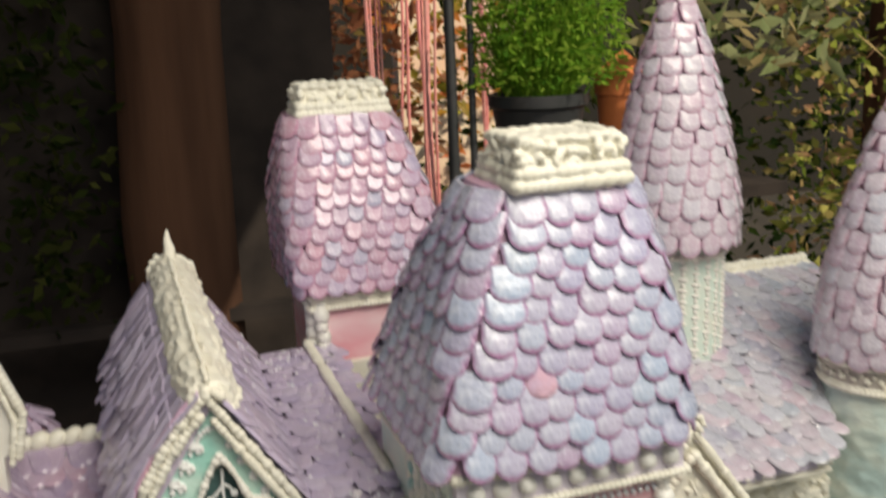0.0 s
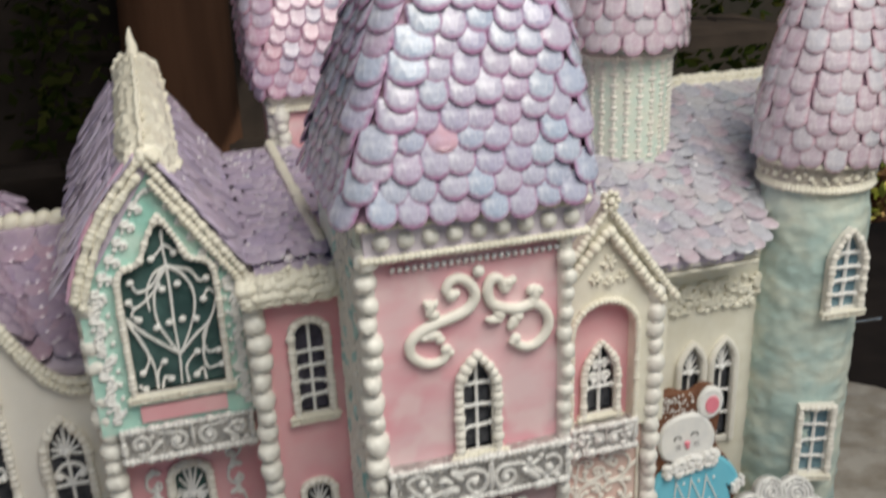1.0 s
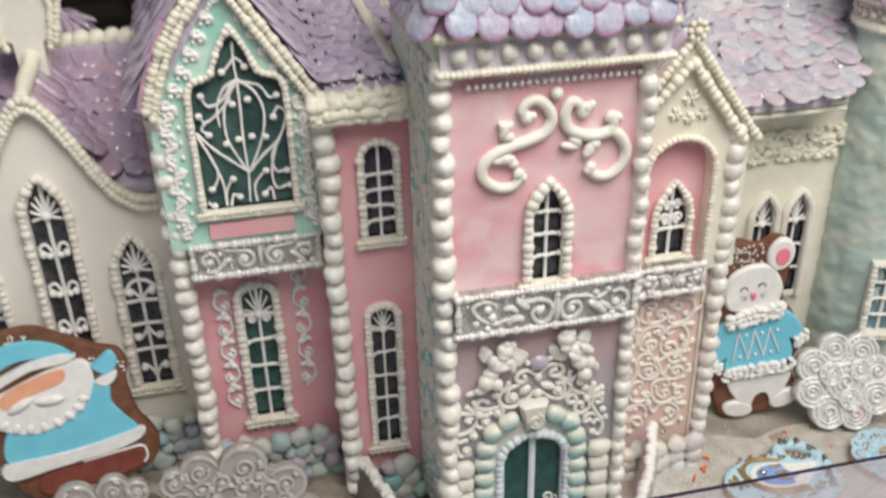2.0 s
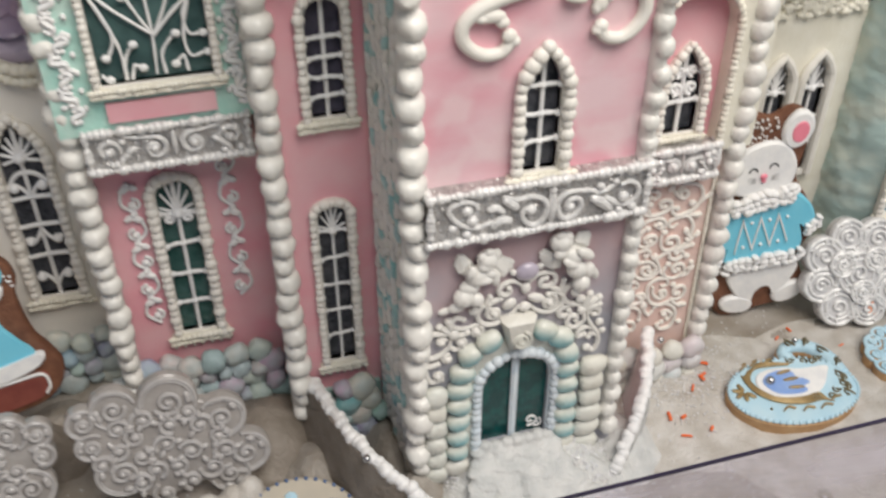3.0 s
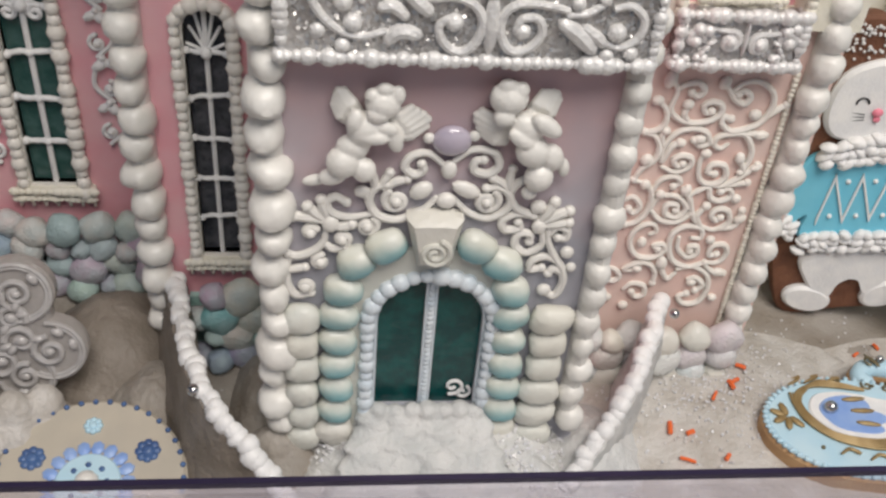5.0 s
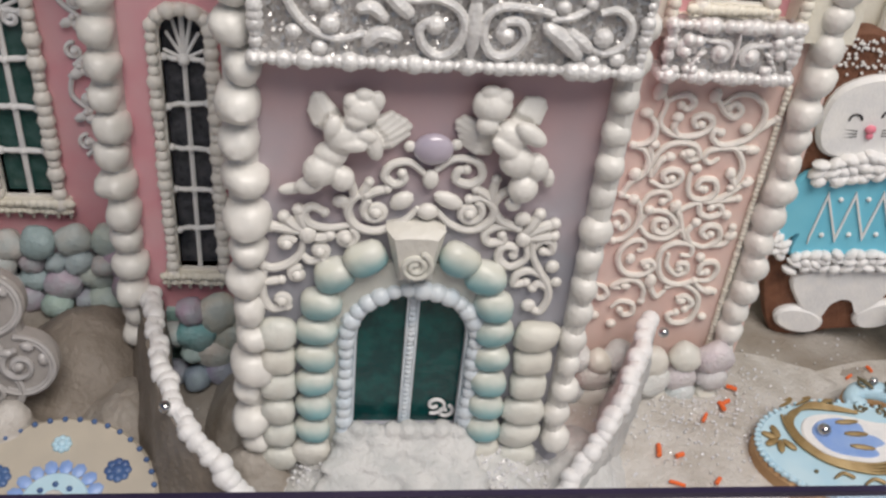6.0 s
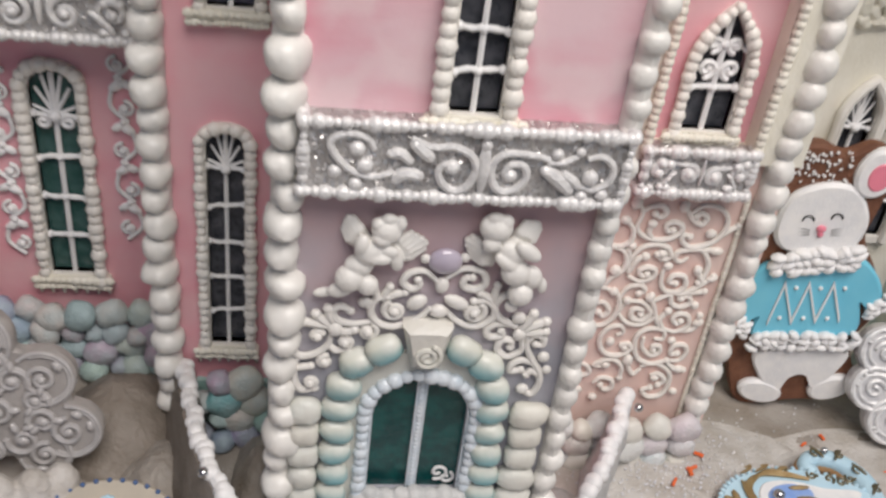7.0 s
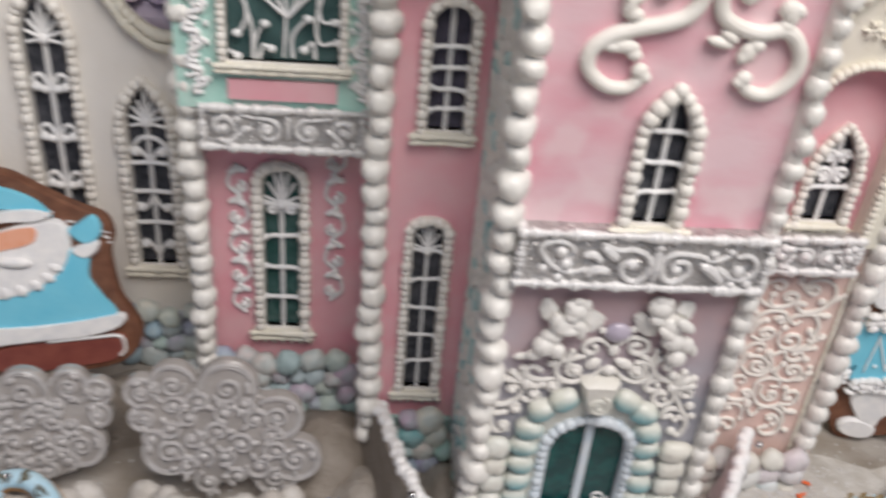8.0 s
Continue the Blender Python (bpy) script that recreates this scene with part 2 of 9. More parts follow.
PALE_WALL = material("unseen_pale_wall", (0.60, 0.50, 0.40), 0.85, color2=(0.5, 0.4, 0.3), scale=3, bump=0.3, bump_scale=40)
BLOCKER = material("blocker_board", (0.25, 0.22, 0.2), 0.8, color2=(0.2, 0.18, 0.16), scale=5, bump=0.2, bump_scale=40)


def glass_material():
    mat = bpy.data.materials.new("clear_acrylic")
    mat.use_nodes = True
    nt = mat.node_tree
    n, link = nt.nodes, nt.links.new
    n.remove(n["Principled BSDF"])
    tr, gl, mix, fr = n.new("ShaderNodeBsdfTransparent"), n.new("ShaderNodeBsdfGlossy"), n.new("ShaderNodeMixShader"), n.new("ShaderNodeLayerWeight")
    tr.inputs["Color"].default_value = (0.93, 0.92, 0.95, 1)
    gl.inputs["Roughness"].default_value = 0.02
    pw, mr = n.new("ShaderNodeMath"), n.new("ShaderNodeMapRange")
    pw.operation = "POWER"
    fr.inputs["Blend"].default_value = 0.5
    pw.inputs[1].default_value = 4.0
    mr.inputs["To Min"].default_value, mr.inputs["To Max"].default_value = 0.05, 0.8
    link(fr.outputs["Facing"], pw.inputs[0])
    link(pw.outputs[0], mr.inputs["Value"])
    link(mr.outputs["Result"], mix.inputs["Fac"])
    link(tr.outputs["BSDF"], mix.inputs[1])
    link(gl.outputs["BSDF"], mix.inputs[2])
    # lilac streaks: haze and reflections painted as a diffuse layer, with smudges
    co, mp, tex, lo = n.new("ShaderNodeTexCoord"), n.new("ShaderNodeMapping"), n.new("ShaderNodeTexNoise"), n.new("ShaderNodeMapRange")
    mp.inputs["Scale"].default_value, mp.inputs["Rotation"].default_value = (9, 9, 26), (0, radians(22), 0)
    tex.inputs["Scale"].default_value, tex.inputs["Detail"].default_value, tex.inputs["Distortion"].default_value = 1.6, 7, 0.8
    lo.inputs["From Min"].default_value, lo.inputs["From Max"].default_value = 0.40, 0.72
    lo.inputs["To Min"].default_value, lo.inputs["To Max"].default_value = 0.04, 0.50
    link(co.outputs["Object"], mp.inputs["Vector"])
    link(mp.outputs["Vector"], tex.inputs["Vector"])
    link(tex.outputs["Fac"], lo.inputs["Value"])
    haze, both = n.new("ShaderNodeBsdfDiffuse"), n.new("ShaderNodeMixShader")
    haze.inputs["Color"].default_value = (0.80, 0.75, 0.82, 1)
    link(lo.outputs["Result"], both.inputs["Fac"])
    link(mix.outputs["Shader"], both.inputs[1])
    link(haze.outputs["BSDF"], both.inputs[2])
    link(both.outputs["Shader"], n["Material Output"].inputs["Surface"])
    return mat


ACRYLIC = glass_material()
EDGE = material("dark_acrylic_edge", (0.020, 0.016, 0.040), 0.3, color2=(0.035, 0.026, 0.06), scale=30)



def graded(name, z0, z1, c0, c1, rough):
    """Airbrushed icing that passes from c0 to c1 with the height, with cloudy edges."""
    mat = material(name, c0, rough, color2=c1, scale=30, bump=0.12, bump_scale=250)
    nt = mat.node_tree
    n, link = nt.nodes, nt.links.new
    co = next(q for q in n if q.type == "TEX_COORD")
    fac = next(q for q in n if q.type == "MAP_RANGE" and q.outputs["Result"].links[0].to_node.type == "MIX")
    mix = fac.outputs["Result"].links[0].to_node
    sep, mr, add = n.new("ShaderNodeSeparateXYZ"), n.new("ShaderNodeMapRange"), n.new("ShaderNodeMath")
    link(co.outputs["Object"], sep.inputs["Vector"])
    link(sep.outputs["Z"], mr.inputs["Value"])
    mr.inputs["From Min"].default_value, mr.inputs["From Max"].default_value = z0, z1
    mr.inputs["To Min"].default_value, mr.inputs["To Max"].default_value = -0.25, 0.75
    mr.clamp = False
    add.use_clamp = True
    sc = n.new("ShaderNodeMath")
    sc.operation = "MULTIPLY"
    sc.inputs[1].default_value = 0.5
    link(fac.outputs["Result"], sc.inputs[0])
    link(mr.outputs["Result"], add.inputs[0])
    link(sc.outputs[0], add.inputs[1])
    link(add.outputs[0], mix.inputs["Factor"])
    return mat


def dabbed(mat, scale, color, amount):
    """Soft square dabs of a paler colour, as a broad brush leaves them."""
    nt = mat.node_tree
    n, link = nt.nodes, nt.links.new
    b = n["Principled BSDF"]
    old = b.inputs["Base Color"].links[0].from_socket
    co = next(q for q in n if q.type == "TEX_COORD")
    vor, noi, add = n.new("ShaderNodeTexVoronoi"), n.new("ShaderNodeTexNoise"), n.new("ShaderNodeMix")
    add.data_type = "VECTOR"
    add.inputs["Factor"].default_value = 0.018
    noi.inputs["Scale"].default_value = 60
    link(co.outputs["Object"], noi.inputs["Vector"])
    link(co.outputs["Object"], add.inputs["A"])
    link(noi.outputs["Color"], add.inputs["B"])
    vor.feature, vor.distance = "SMOOTH_F1", "CHEBYCHEV"
    vor.inputs["Scale"].default_value, vor.inputs["Smoothness"].default_value, vor.inputs["Randomness"].default_value = scale, 1.0, 0.7
    link(add.outputs["Result"], vor.inputs["Vector"])
    sep, mr, m = n.new("ShaderNodeSeparateColor"), n.new("ShaderNodeMapRange"), n.new("ShaderNodeMix")
    link(vor.outputs["Color"], sep.inputs["Color"])
    mr.inputs["From Min"].default_value, mr.inputs["From Max"].default_value, mr.inputs["To Max"].default_value = 0.45, 0.85, amount
    link(sep.outputs["Red"], mr.inputs["Value"])
    m.data_type = "RGBA"
    link(mr.outputs["Result"], m.inputs["Factor"])
    link(old, m.inputs["A"])
    m.inputs["B"].default_value = (*color, 1)
    link(m.outputs["Result"], b.inputs["Base Color"])
    return mat


dabbed(PINK, 62, (0.84, 0.66, 0.67), 0.6)
dabbed(PINK_DEEP, 70, (0.78, 0.50, 0.53), 0.3)
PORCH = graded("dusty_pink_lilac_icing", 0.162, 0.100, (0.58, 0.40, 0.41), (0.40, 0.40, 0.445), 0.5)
STONE_TEAL = graded("teal_shaded_icing_stone", 0.0045, -0.0045, (0.66, 0.67, 0.58), (0.18, 0.42, 0.46), 0.35)
BRIGHT_GAP = material("bright_gap_panel", (0.82, 0.66, 0.50), 0.85, color2=(0.80, 0.50, 0.36), scale=4, bump=0.3, bump_scale=40)
SUGAR_GRAIN = material("coarse_sugar_grain", (0.80, 0.78, 0.80), 0.15, rand=[(0.82, 0.80, 0.80), (0.70, 0.68, 0.76), (0.78, 0.70, 0.74), (0.72, 0.78, 0.80)], island=True, scale=200, coat=0.6)


def airbrushed(mat, w, L, rim):
    """Colour the edge of a shingle of width w and length L with rim, fading inwards, and frost its face with pale flecks."""
    nt = mat.node_tree
    n, link = nt.nodes, nt.links.new
    b = n["Principled BSDF"]
    old = b.inputs["Base Color"].links[0].from_socket
    co = next(q for q in n if q.type == "TEX_COORD")

    def math_(op, a, v=0.0, w_=None):
        q = n.new("ShaderNodeMath")
        q.operation = op
        link(a, q.inputs[0])
        if w_ is not None:
            link(w_, q.inputs[1])
        else:
            q.inputs[1].default_value = v
        return q.outputs[0]
    sep = n.new("ShaderNodeSeparateXYZ")
    link(co.outputs["Object"], sep.inputs["Vector"])
    zz = math_("MINIMUM", math_("ADD", sep.outputs["Z"], L - w / 2), 0.0)
    d = math_("SQRT", math_("ADD", math_("MULTIPLY", sep.outputs["X"], w_=sep.outputs["X"]), w_=math_("MULTIPLY", zz, w_=zz)))
    tex = n.new("ShaderNodeTexNoise")
    tex.inputs["Scale"].default_value = 420
    link(co.outputs["Object"], tex.inputs["Vector"])
    d = math_("ADD", math_("DIVIDE", d, w / 2), w_=math_("MULTIPLY", math_("SUBTRACT", tex.outputs["Fac"], 0.5), 0.35))
    mr = n.new("ShaderNodeMapRange")
    mr.interpolation_type = "SMOOTHSTEP"
    mr.inputs["From Min"].default_value, mr.inputs["From Max"].default_value = 0.70, 1.04
    link(d, mr.inputs["Value"])
    fleck = n.new("ShaderNodeTexNoise")
    fleck.inputs["Scale"].default_value, fleck.inputs["Detail"].default_value = 1100, 2
    link(co.outputs["Object"], fleck.inputs["Vector"])
    fr = n.new("ShaderNodeMapRange")
    fr.inputs["From Min"].default_value, fr.inputs["From Max"].default_value = 0.56, 0.70
    fr.inputs["To Max"].default_value = 0.5
    link(fleck.outputs["Fac"], fr.inputs["Value"])
    out = old
    for fac, col in ((fr.outputs["Result"], (0.80, 0.80, 0.86)), (mr.outputs["Result"], rim)):
        m = n.new("ShaderNodeMix")
        m.data_type = "RGBA"
        link(fac, m.inputs["Factor"])
        link(out, m.inputs["A"])
        m.inputs["B"].default_value = (*col, 1)
        out = m.outputs["Result"]
    link(out, b.inputs["Base Color"])
    return mat


airbrushed(SHINGLE, 0.0142, 0.0175, (0.42, 0.20, 0.37))
airbrushed(SHINGLE_PINK, 0.0128, 0.0170, (0.56, 0.27, 0.40))
SHINGLE_TURRET = SHINGLE_CONE.copy()
SHINGLE_TURRET.name = "turret_pearl_shingle"
airbrushed(SHINGLE_CONE, 0.0140, 0.0168, (0.58, 0.34, 0.46))
airbrushed(SHINGLE_TURRET, 0.0144, 0.0176, (0.60, 0.37, 0.46))


def sprayed_low(mat, h, top):
    """Each piece keeps its colour low down and turns to top towards its upper edge, half-height h."""
    nt = mat.node_tree
    n, link = nt.nodes, nt.links.new
    b = n["Principled BSDF"]
    old = b.inputs["Base Color"].links[0].from_socket
    co = next(q for q in n if q.type == "TEX_COORD")
    vt = n.new("ShaderNodeVectorTransform")
    vt.vector_type, vt.convert_from, vt.convert_to = "VECTOR", "OBJECT", "WORLD"
    link(co.outputs["Object"], vt.inputs["Vector"])
    sep = n.new("ShaderNodeSeparateXYZ")
    link(vt.outputs["Vector"], sep.inputs["Vector"])
    tex = n.new("ShaderNodeTexNoise")
    tex.inputs["Scale"].default_value = 160
    link(co.outputs["Object"], tex.inputs["Vector"])
    ma = n.new("ShaderNodeMath")
    ma.operation = "MULTIPLY_ADD"
    ma.inputs[1].default_value, ma.inputs[2].default_value = h * 1.6, -h * 0.8
    link(tex.outputs["Fac"], ma.inputs[0])
    su = n.new("ShaderNodeMath")
    link(sep.outputs["Z"], su.inputs[0])
    link(ma.outputs[0], su.inputs[1])
    mr = n.new("ShaderNodeMapRange")
    mr.interpolation_type = "SMOOTHSTEP"
    mr.inputs["From Min"].default_value, mr.inputs["From Max"].default_value = 0.15 * h, 1.2 * h
    link(su.outputs[0], mr.inputs["Value"])
    m = n.new("ShaderNodeMix")
    m.data_type = "RGBA"
    link(mr.outputs["Result"], m.inputs["Factor"])
    link(old, m.inputs["A"])
    m.inputs["B"].default_value = (*top, 1)
    link(m.outputs["Result"], b.inputs["Base Color"])


sprayed_low(STONE_TEAL, 0.0055, (0.70, 0.71, 0.65))

# ---- geometry helpers ----
from mathutils.geometry import tessellate_polygon


class Geo:
    """Vertices and faces that are gathered into one mesh."""

    def __init__(self):
        self.v, self.f, self.mi = [], [], []
        self.slot = 0

    def add(self, verts, faces):
        o = len(self.v)
        self.v += [tuple(p) for p in verts]
        self.f += [tuple(i + o for i in f) for f in faces]
        self.mi += [self.slot] * len(faces)
        return self

    def box(self, x0, x1, y0, y1, z0, z1, b=0.0):
        """A box; b: bevel of the edges that run along y."""
        if b:
            loop = [(x0 + b, z0), (x1 - b, z0), (x1, z0 + b), (x1, z1 - b), (x1 - b, z1), (x0 + b, z1), (x0, z1 - b), (x0, z0 + b)]
            return self.slab([loop], y0, y1, b * 0.7)
        return self.slab([[(x0, z0), (x1, z0), (x1, z1), (x0, z1)]], y0, y1)

    def slab(self, loops, y0, y1, round_=0.0, m=None):
        """A plate in the xz plane from y0 (front) to y1, the first loop outside, the others holes; round_ bevels the front of the outline."""
        verts, faces = [], []
        n_all = 0
        flat = [Vector((x, z, 0)) for lp in loops for x, z in lp]
        tris = tessellate_polygon([[Vector((x, z, 0)) for x, z in lp] for lp in loops])
        cx = sum(p[0] for p in loops[0]) / len(loops[0])
        cz = sum(p[1] for p in loops[0]) / len(loops[0])
        front = []
        for k, lp in enumerate(loops):
            for i, (x, z) in enumerate(lp):
                if round_ and k == 0:
                    d = Vector((cx - x, cz - z))
                    d = d.normalized() * min(round_, d.length * 0.5) if d.length else d
                    front.append((x + d.x, y0, z + d.y))
                else:
                    front.append((x, y0, z))
        N = len(front)
        verts = front + [(p.x, y1, p.y) for p in flat]
        mid = {}
        if round_:
            for i, (x, z) in enumerate(loops[0]):
                mid[i] = len(verts)
                verts.append((x, y0 + (round_ if y1 > y0 else -round_), z))
        for a, b_, c in tris:
            p, q, r = flat[a], flat[b_], flat[c]
            up = (q - p).cross(r - p).z
            t = (a, b_, c) if (up > 0) == (y1 > y0) else (a, c, b_)
            faces.append(t)
            faces.append((t[0] + N, t[2] + N, t[1] + N))
        o = 0
        for k, lp in enumerate(loops):
            n = len(lp)
            for i in range(n):
                a, b_ = o + i, o + (i + 1) % n
                if round_ and k == 0:
                    faces.append((a, mid[i], mid[(i + 1) % n], b_))
                    faces.append((mid[i], a + N, b_ + N, mid[(i + 1) % n]))
                else:
                    faces.append((a, a + N, b_ + N, b_))
            o += n
        if m:
            verts = [m @ Vector(p) for p in verts]
        return self.add(verts, faces)

    def ball(self, c, r, seg=10, rings=6, m=None, peak=0.0):
        """An ellipsoid, r a number or three; peak pulls out a piped tip towards -y."""
        r = (r, r, r) if not hasattr(r, "__len__") else r
        verts, faces = [], []
        verts.append((0, -1 - peak, 0))
        for j in range(1, rings):
            a = math.pi * j / rings
            for i in range(seg):
                u = 2 * math.pi * i / seg
                verts.append((math.sin(a) * math.cos(u), -math.cos(a), math.sin(a) * math.sin(u)))
        verts.append((0, 1, 0))
        for i in range(seg):
            faces.append((0, 1 + i, 1 + (i + 1) % seg))
            for j in range(rings - 2):
                a, b_ = 1 + j * seg + i, 1 + j * seg + (i + 1) % seg
                faces.append((a, a + seg, b_ + seg, b_))
            last = 1 + (rings - 2) * seg
            faces.append((last + i, len(verts) - 1, last + (i + 1) % seg))
        pts = [Vector((x * r[0], y * r[1], z * r[2])) for x, y, z in verts]
        if m:
            pts = [m @ p for p in pts]
        return self.add([p + Vector(c) for p in pts], faces)

    def tube(self, pts, r, n=6, taper=None, wob=0.0):
        """A round string along pts; r one radius or one a point."""
        pts = [Vector(p) for p in pts]
        rad = [r] * len(pts) if not hasattr(r, "__len__") else list(r)
        if wob:
            rad = [q * (1 + wob * math.sin(i * 2.1)) for i, q in enumerate(rad)]
        verts, faces = [], []
        ref = Vector((0, -1, 0))
        for i, p in enumerate(pts):
            d = (pts[min(i + 1, len(pts) - 1)] - pts[max(i - 1, 0)])
            d = d.normalized() if d.length > 1e-9 else Vector((0, 0, 1))
            a = ref - d * ref.dot(d)
            if a.length < 0.1:
                a = Vector((1, 0, 0)) - d * d.x
            a.normalize()
            b_ = d.cross(a)
            for k in range(n):
                u = 2 * math.pi * k / n
                verts.append(p + (a * math.cos(u) + b_ * math.sin(u)) * rad[i])
        for i in range(len(pts) - 1):
            for k in range(n):
                a0, a1 = i * n + k, i * n + (k + 1) % n
                faces.append((a0, a1, a1 + n, a0 + n))
        s, e = len(verts), len(verts) + 1
        d0 = (pts[0] - pts[1]).normalized() * rad[0] * 0.8
        d1 = (pts[-1] - pts[-2]).normalized() * rad[-1] * 0.8
        verts += [pts[0] + d0, pts[-1] + d1]
        for k in range(n):
            faces.append((s, (k + 1) % n, k))
            o = (len(pts) - 1) * n
            faces.append((e, o + k, o + (k + 1) % n))
        return self.add(verts, faces)

    def rope(self, pts, r, step=1.5, flat=1.0, seg=8, rings=5, jitter=0.12):
        """Piped shell border: overlapping beads along a line."""
        pts = [Vector(p) for p in pts]
        rnd = random.Random(int(sum(p.x * 7919 + p.z * 104729 for p in pts) * 1000))
        acc, gap = 0.0, r * step
        for a, b_ in zip(pts, pts[1:]):
            L = (b_ - a).length
            d = (b_ - a).normalized() if L else Vector((1, 0, 0))
            rot = Vector((1, 0, 0)).rotation_difference(d).to_matrix()
            while acc < L:
                k = 1 + rnd.uniform(-jitter, jitter)
                self.ball(a + d * acc, (r * 1.1 * k, r * flat * k, r * k), seg, rings, rot)
                acc += gap
            acc -= L
        return self

    def mesh(self, name, mats, smooth=True):
        me = bpy.data.meshes.new(name)
        me.from_pydata(self.v, [], self.f)
        for m in mats if isinstance(mats, (list, tuple)) else [mats]:
            me.materials.append(m)
        if smooth:
            me.polygons.foreach_set("use_smooth", [True] * len(me.polygons))
        if any(self.mi):
            me.polygons.foreach_set("material_index", self.mi)
        me.update()
        if smooth:
            me.set_sharp_from_angle(angle=radians(40))
        return me


def thing(name, base, label, category, group="", kind=""):
    """A top-level Empty at the base of a thing."""
    ob = new(name)
    ob.location = base
    ob.empty_display_size = 0.01
    return tagged(ob, label, category, group, kind)


def hang(ob, parent):
    ob.parent = parent
    if parent.parent is None:
        ob.matrix_parent_inverse = (Matrix.Translation(parent.location) if parent.type == "EMPTY" else parent.matrix_basis).inverted()
    return ob


def part(name, geo, mats, parent, label="", smooth=True):
    """One mesh under a thing or under a part, in the world's coordinates."""
    ob = new(name, geo.mesh(name, mats, smooth))
    hang(ob, parent)
    return tagged(ob, label)


def single(name, geo, mats, label, category, group="", kind="", smooth=True):
    ob = new(name, geo.mesh(name, mats, smooth))
    return tagged(ob, label, category, group, kind)


def piece(name, mesh, parent, m):
    ob = new(name, mesh)
    hang(ob, parent)
    ob.matrix_basis = m
    return ob


def cookie(name, geo, mats, names, label, m, group="", category="cookie"):
    """A thing whose base is slot 0 of geo and whose other slots become parts of their own."""
    base = None
    for k, (mat, nm) in enumerate(zip(mats, names)):
        faces = [f for f, i in zip(geo.f, geo.mi) if i == k]
        used = sorted({i for f in faces for i in f})
        at = {i: j for j, i in enumerate(used)}
        g = Geo().add([geo.v[i] for i in used], [tuple(at[i] for i in f) for f in faces])
        if base is None:
            base = single(name, g, mat, label, category, group)
            base.matrix_basis = m
        else:
            ob = new(nm, g.mesh(nm, mat))
            ob.parent = base
            if nm == "sugar_dusting":
                tagged(ob, "fine white sugar dusting", kind="stuff")
    return base


def fuse(ob, size):
    """Let the blobs of a piped part run into one another."""
    rem = ob.modifiers.new("fuse", "REMESH")
    rem.mode, rem.voxel_size, rem.use_smooth_shade = "VOXEL", size, True
    return ob


def smooth_path(pts, k=6):
    """Catmull-Rom through pts."""
    P = [Vector(p) for p in pts]
    P = [P[0] * 2 - P[1]] + P + [P[-1] * 2 - P[-2]]
    out = []
    for i in range(1, len(P) - 2):
        a, b_, c, d = P[i - 1:i + 3]
        for j in range(k):
            t = j / k
            out.append(0.5 * ((2 * b_) + (c - a) * t + (2 * a - 5 * b_ + 4 * c - d) * t * t + (3 * b_ - a - 3 * c + d) * t ** 3))
    out.append(P[-2])
    return out


def curl(cx, cz, r, turns, a0, way, y, n=12):
    """Points of a spiral that winds in, from its outer end at angle a0 (degrees)."""
    out = []
    N = max(12, int(n * turns * 1.8))
    for i in range(N + 1):
        t = i / N
        a = radians(a0) + way * t * turns * 2 * math.pi
        q = r * (1 - 0.82 * t)
        out.append((cx + q * math.cos(a), y, cz + q * math.sin(a)))
    return out


def arch(cx, z0, w, h, kind="gothic", n=8):
    """Outline of an arched opening, anticlockwise from its lower left corner."""
    a = w / 2
    if kind == "rect":
        return [(cx - a, z0), (cx + a, z0), (cx + a, z0 + h), (cx - a, z0 + h)]
    right = []
    if kind == "shouldered":
        # straight sides, round shoulders, then a narrow pointed lancet
        half = [(1.0, 0.0), (1.0, 0.55), (0.985, 0.66), (0.93, 0.715), (0.80, 0.742), (0.62, 0.752), (0.49, 0.764), (0.42, 0.80), (0.31, 0.87), (0.16, 0.945), (0.0, 1.0)]
        return [(cx - a, z0)] + [(cx + a * u, z0 + h * v) for u, v in half] + [(cx - a * u, z0 + h * v) for u, v in half[-2:0:-1]]
    if kind == "round":
        s = z0 + h - a
        for i in range(n + 1):
            u = math.pi / 2 * i / n
            right.append((cx + a * math.cos(u), s + a * math.sin(u)))
    else:
        rise = min(h * 0.6, w * (1.15 if kind == "gothic" else 0.8))
        s = z0 + h - rise
        for i in range(n + 1):
            t = i / n
            right.append((cx + a * (1 - t ** 1.9) ** 0.95, s + rise * t))
    left = [(2 * cx - x, z) for x, z in reversed(right[:-1])]
    return [(cx - a, z0), (cx + a, z0)] + right + left


def grow(loop, d):
    cx = sum(p[0] for p in loop) / len(loop)
    x0, x1 = min(p[0] for p in loop), max(p[0] for p in loop)
    z0, z1 = min(p[1] for p in loop), max(p[1] for p in loop)
    mx, mz = (x0 + x1) / 2, (z0 + z1) / 2
    return [(mx + (x - mx) * (1 + 2 * d / (x1 - x0)), mz + (z - mz) * (1 + 2 * d / (z1 - z0))) for x, z in loop]


def to3(loop, y):
    return [(x, y, z) for x, z in loop]


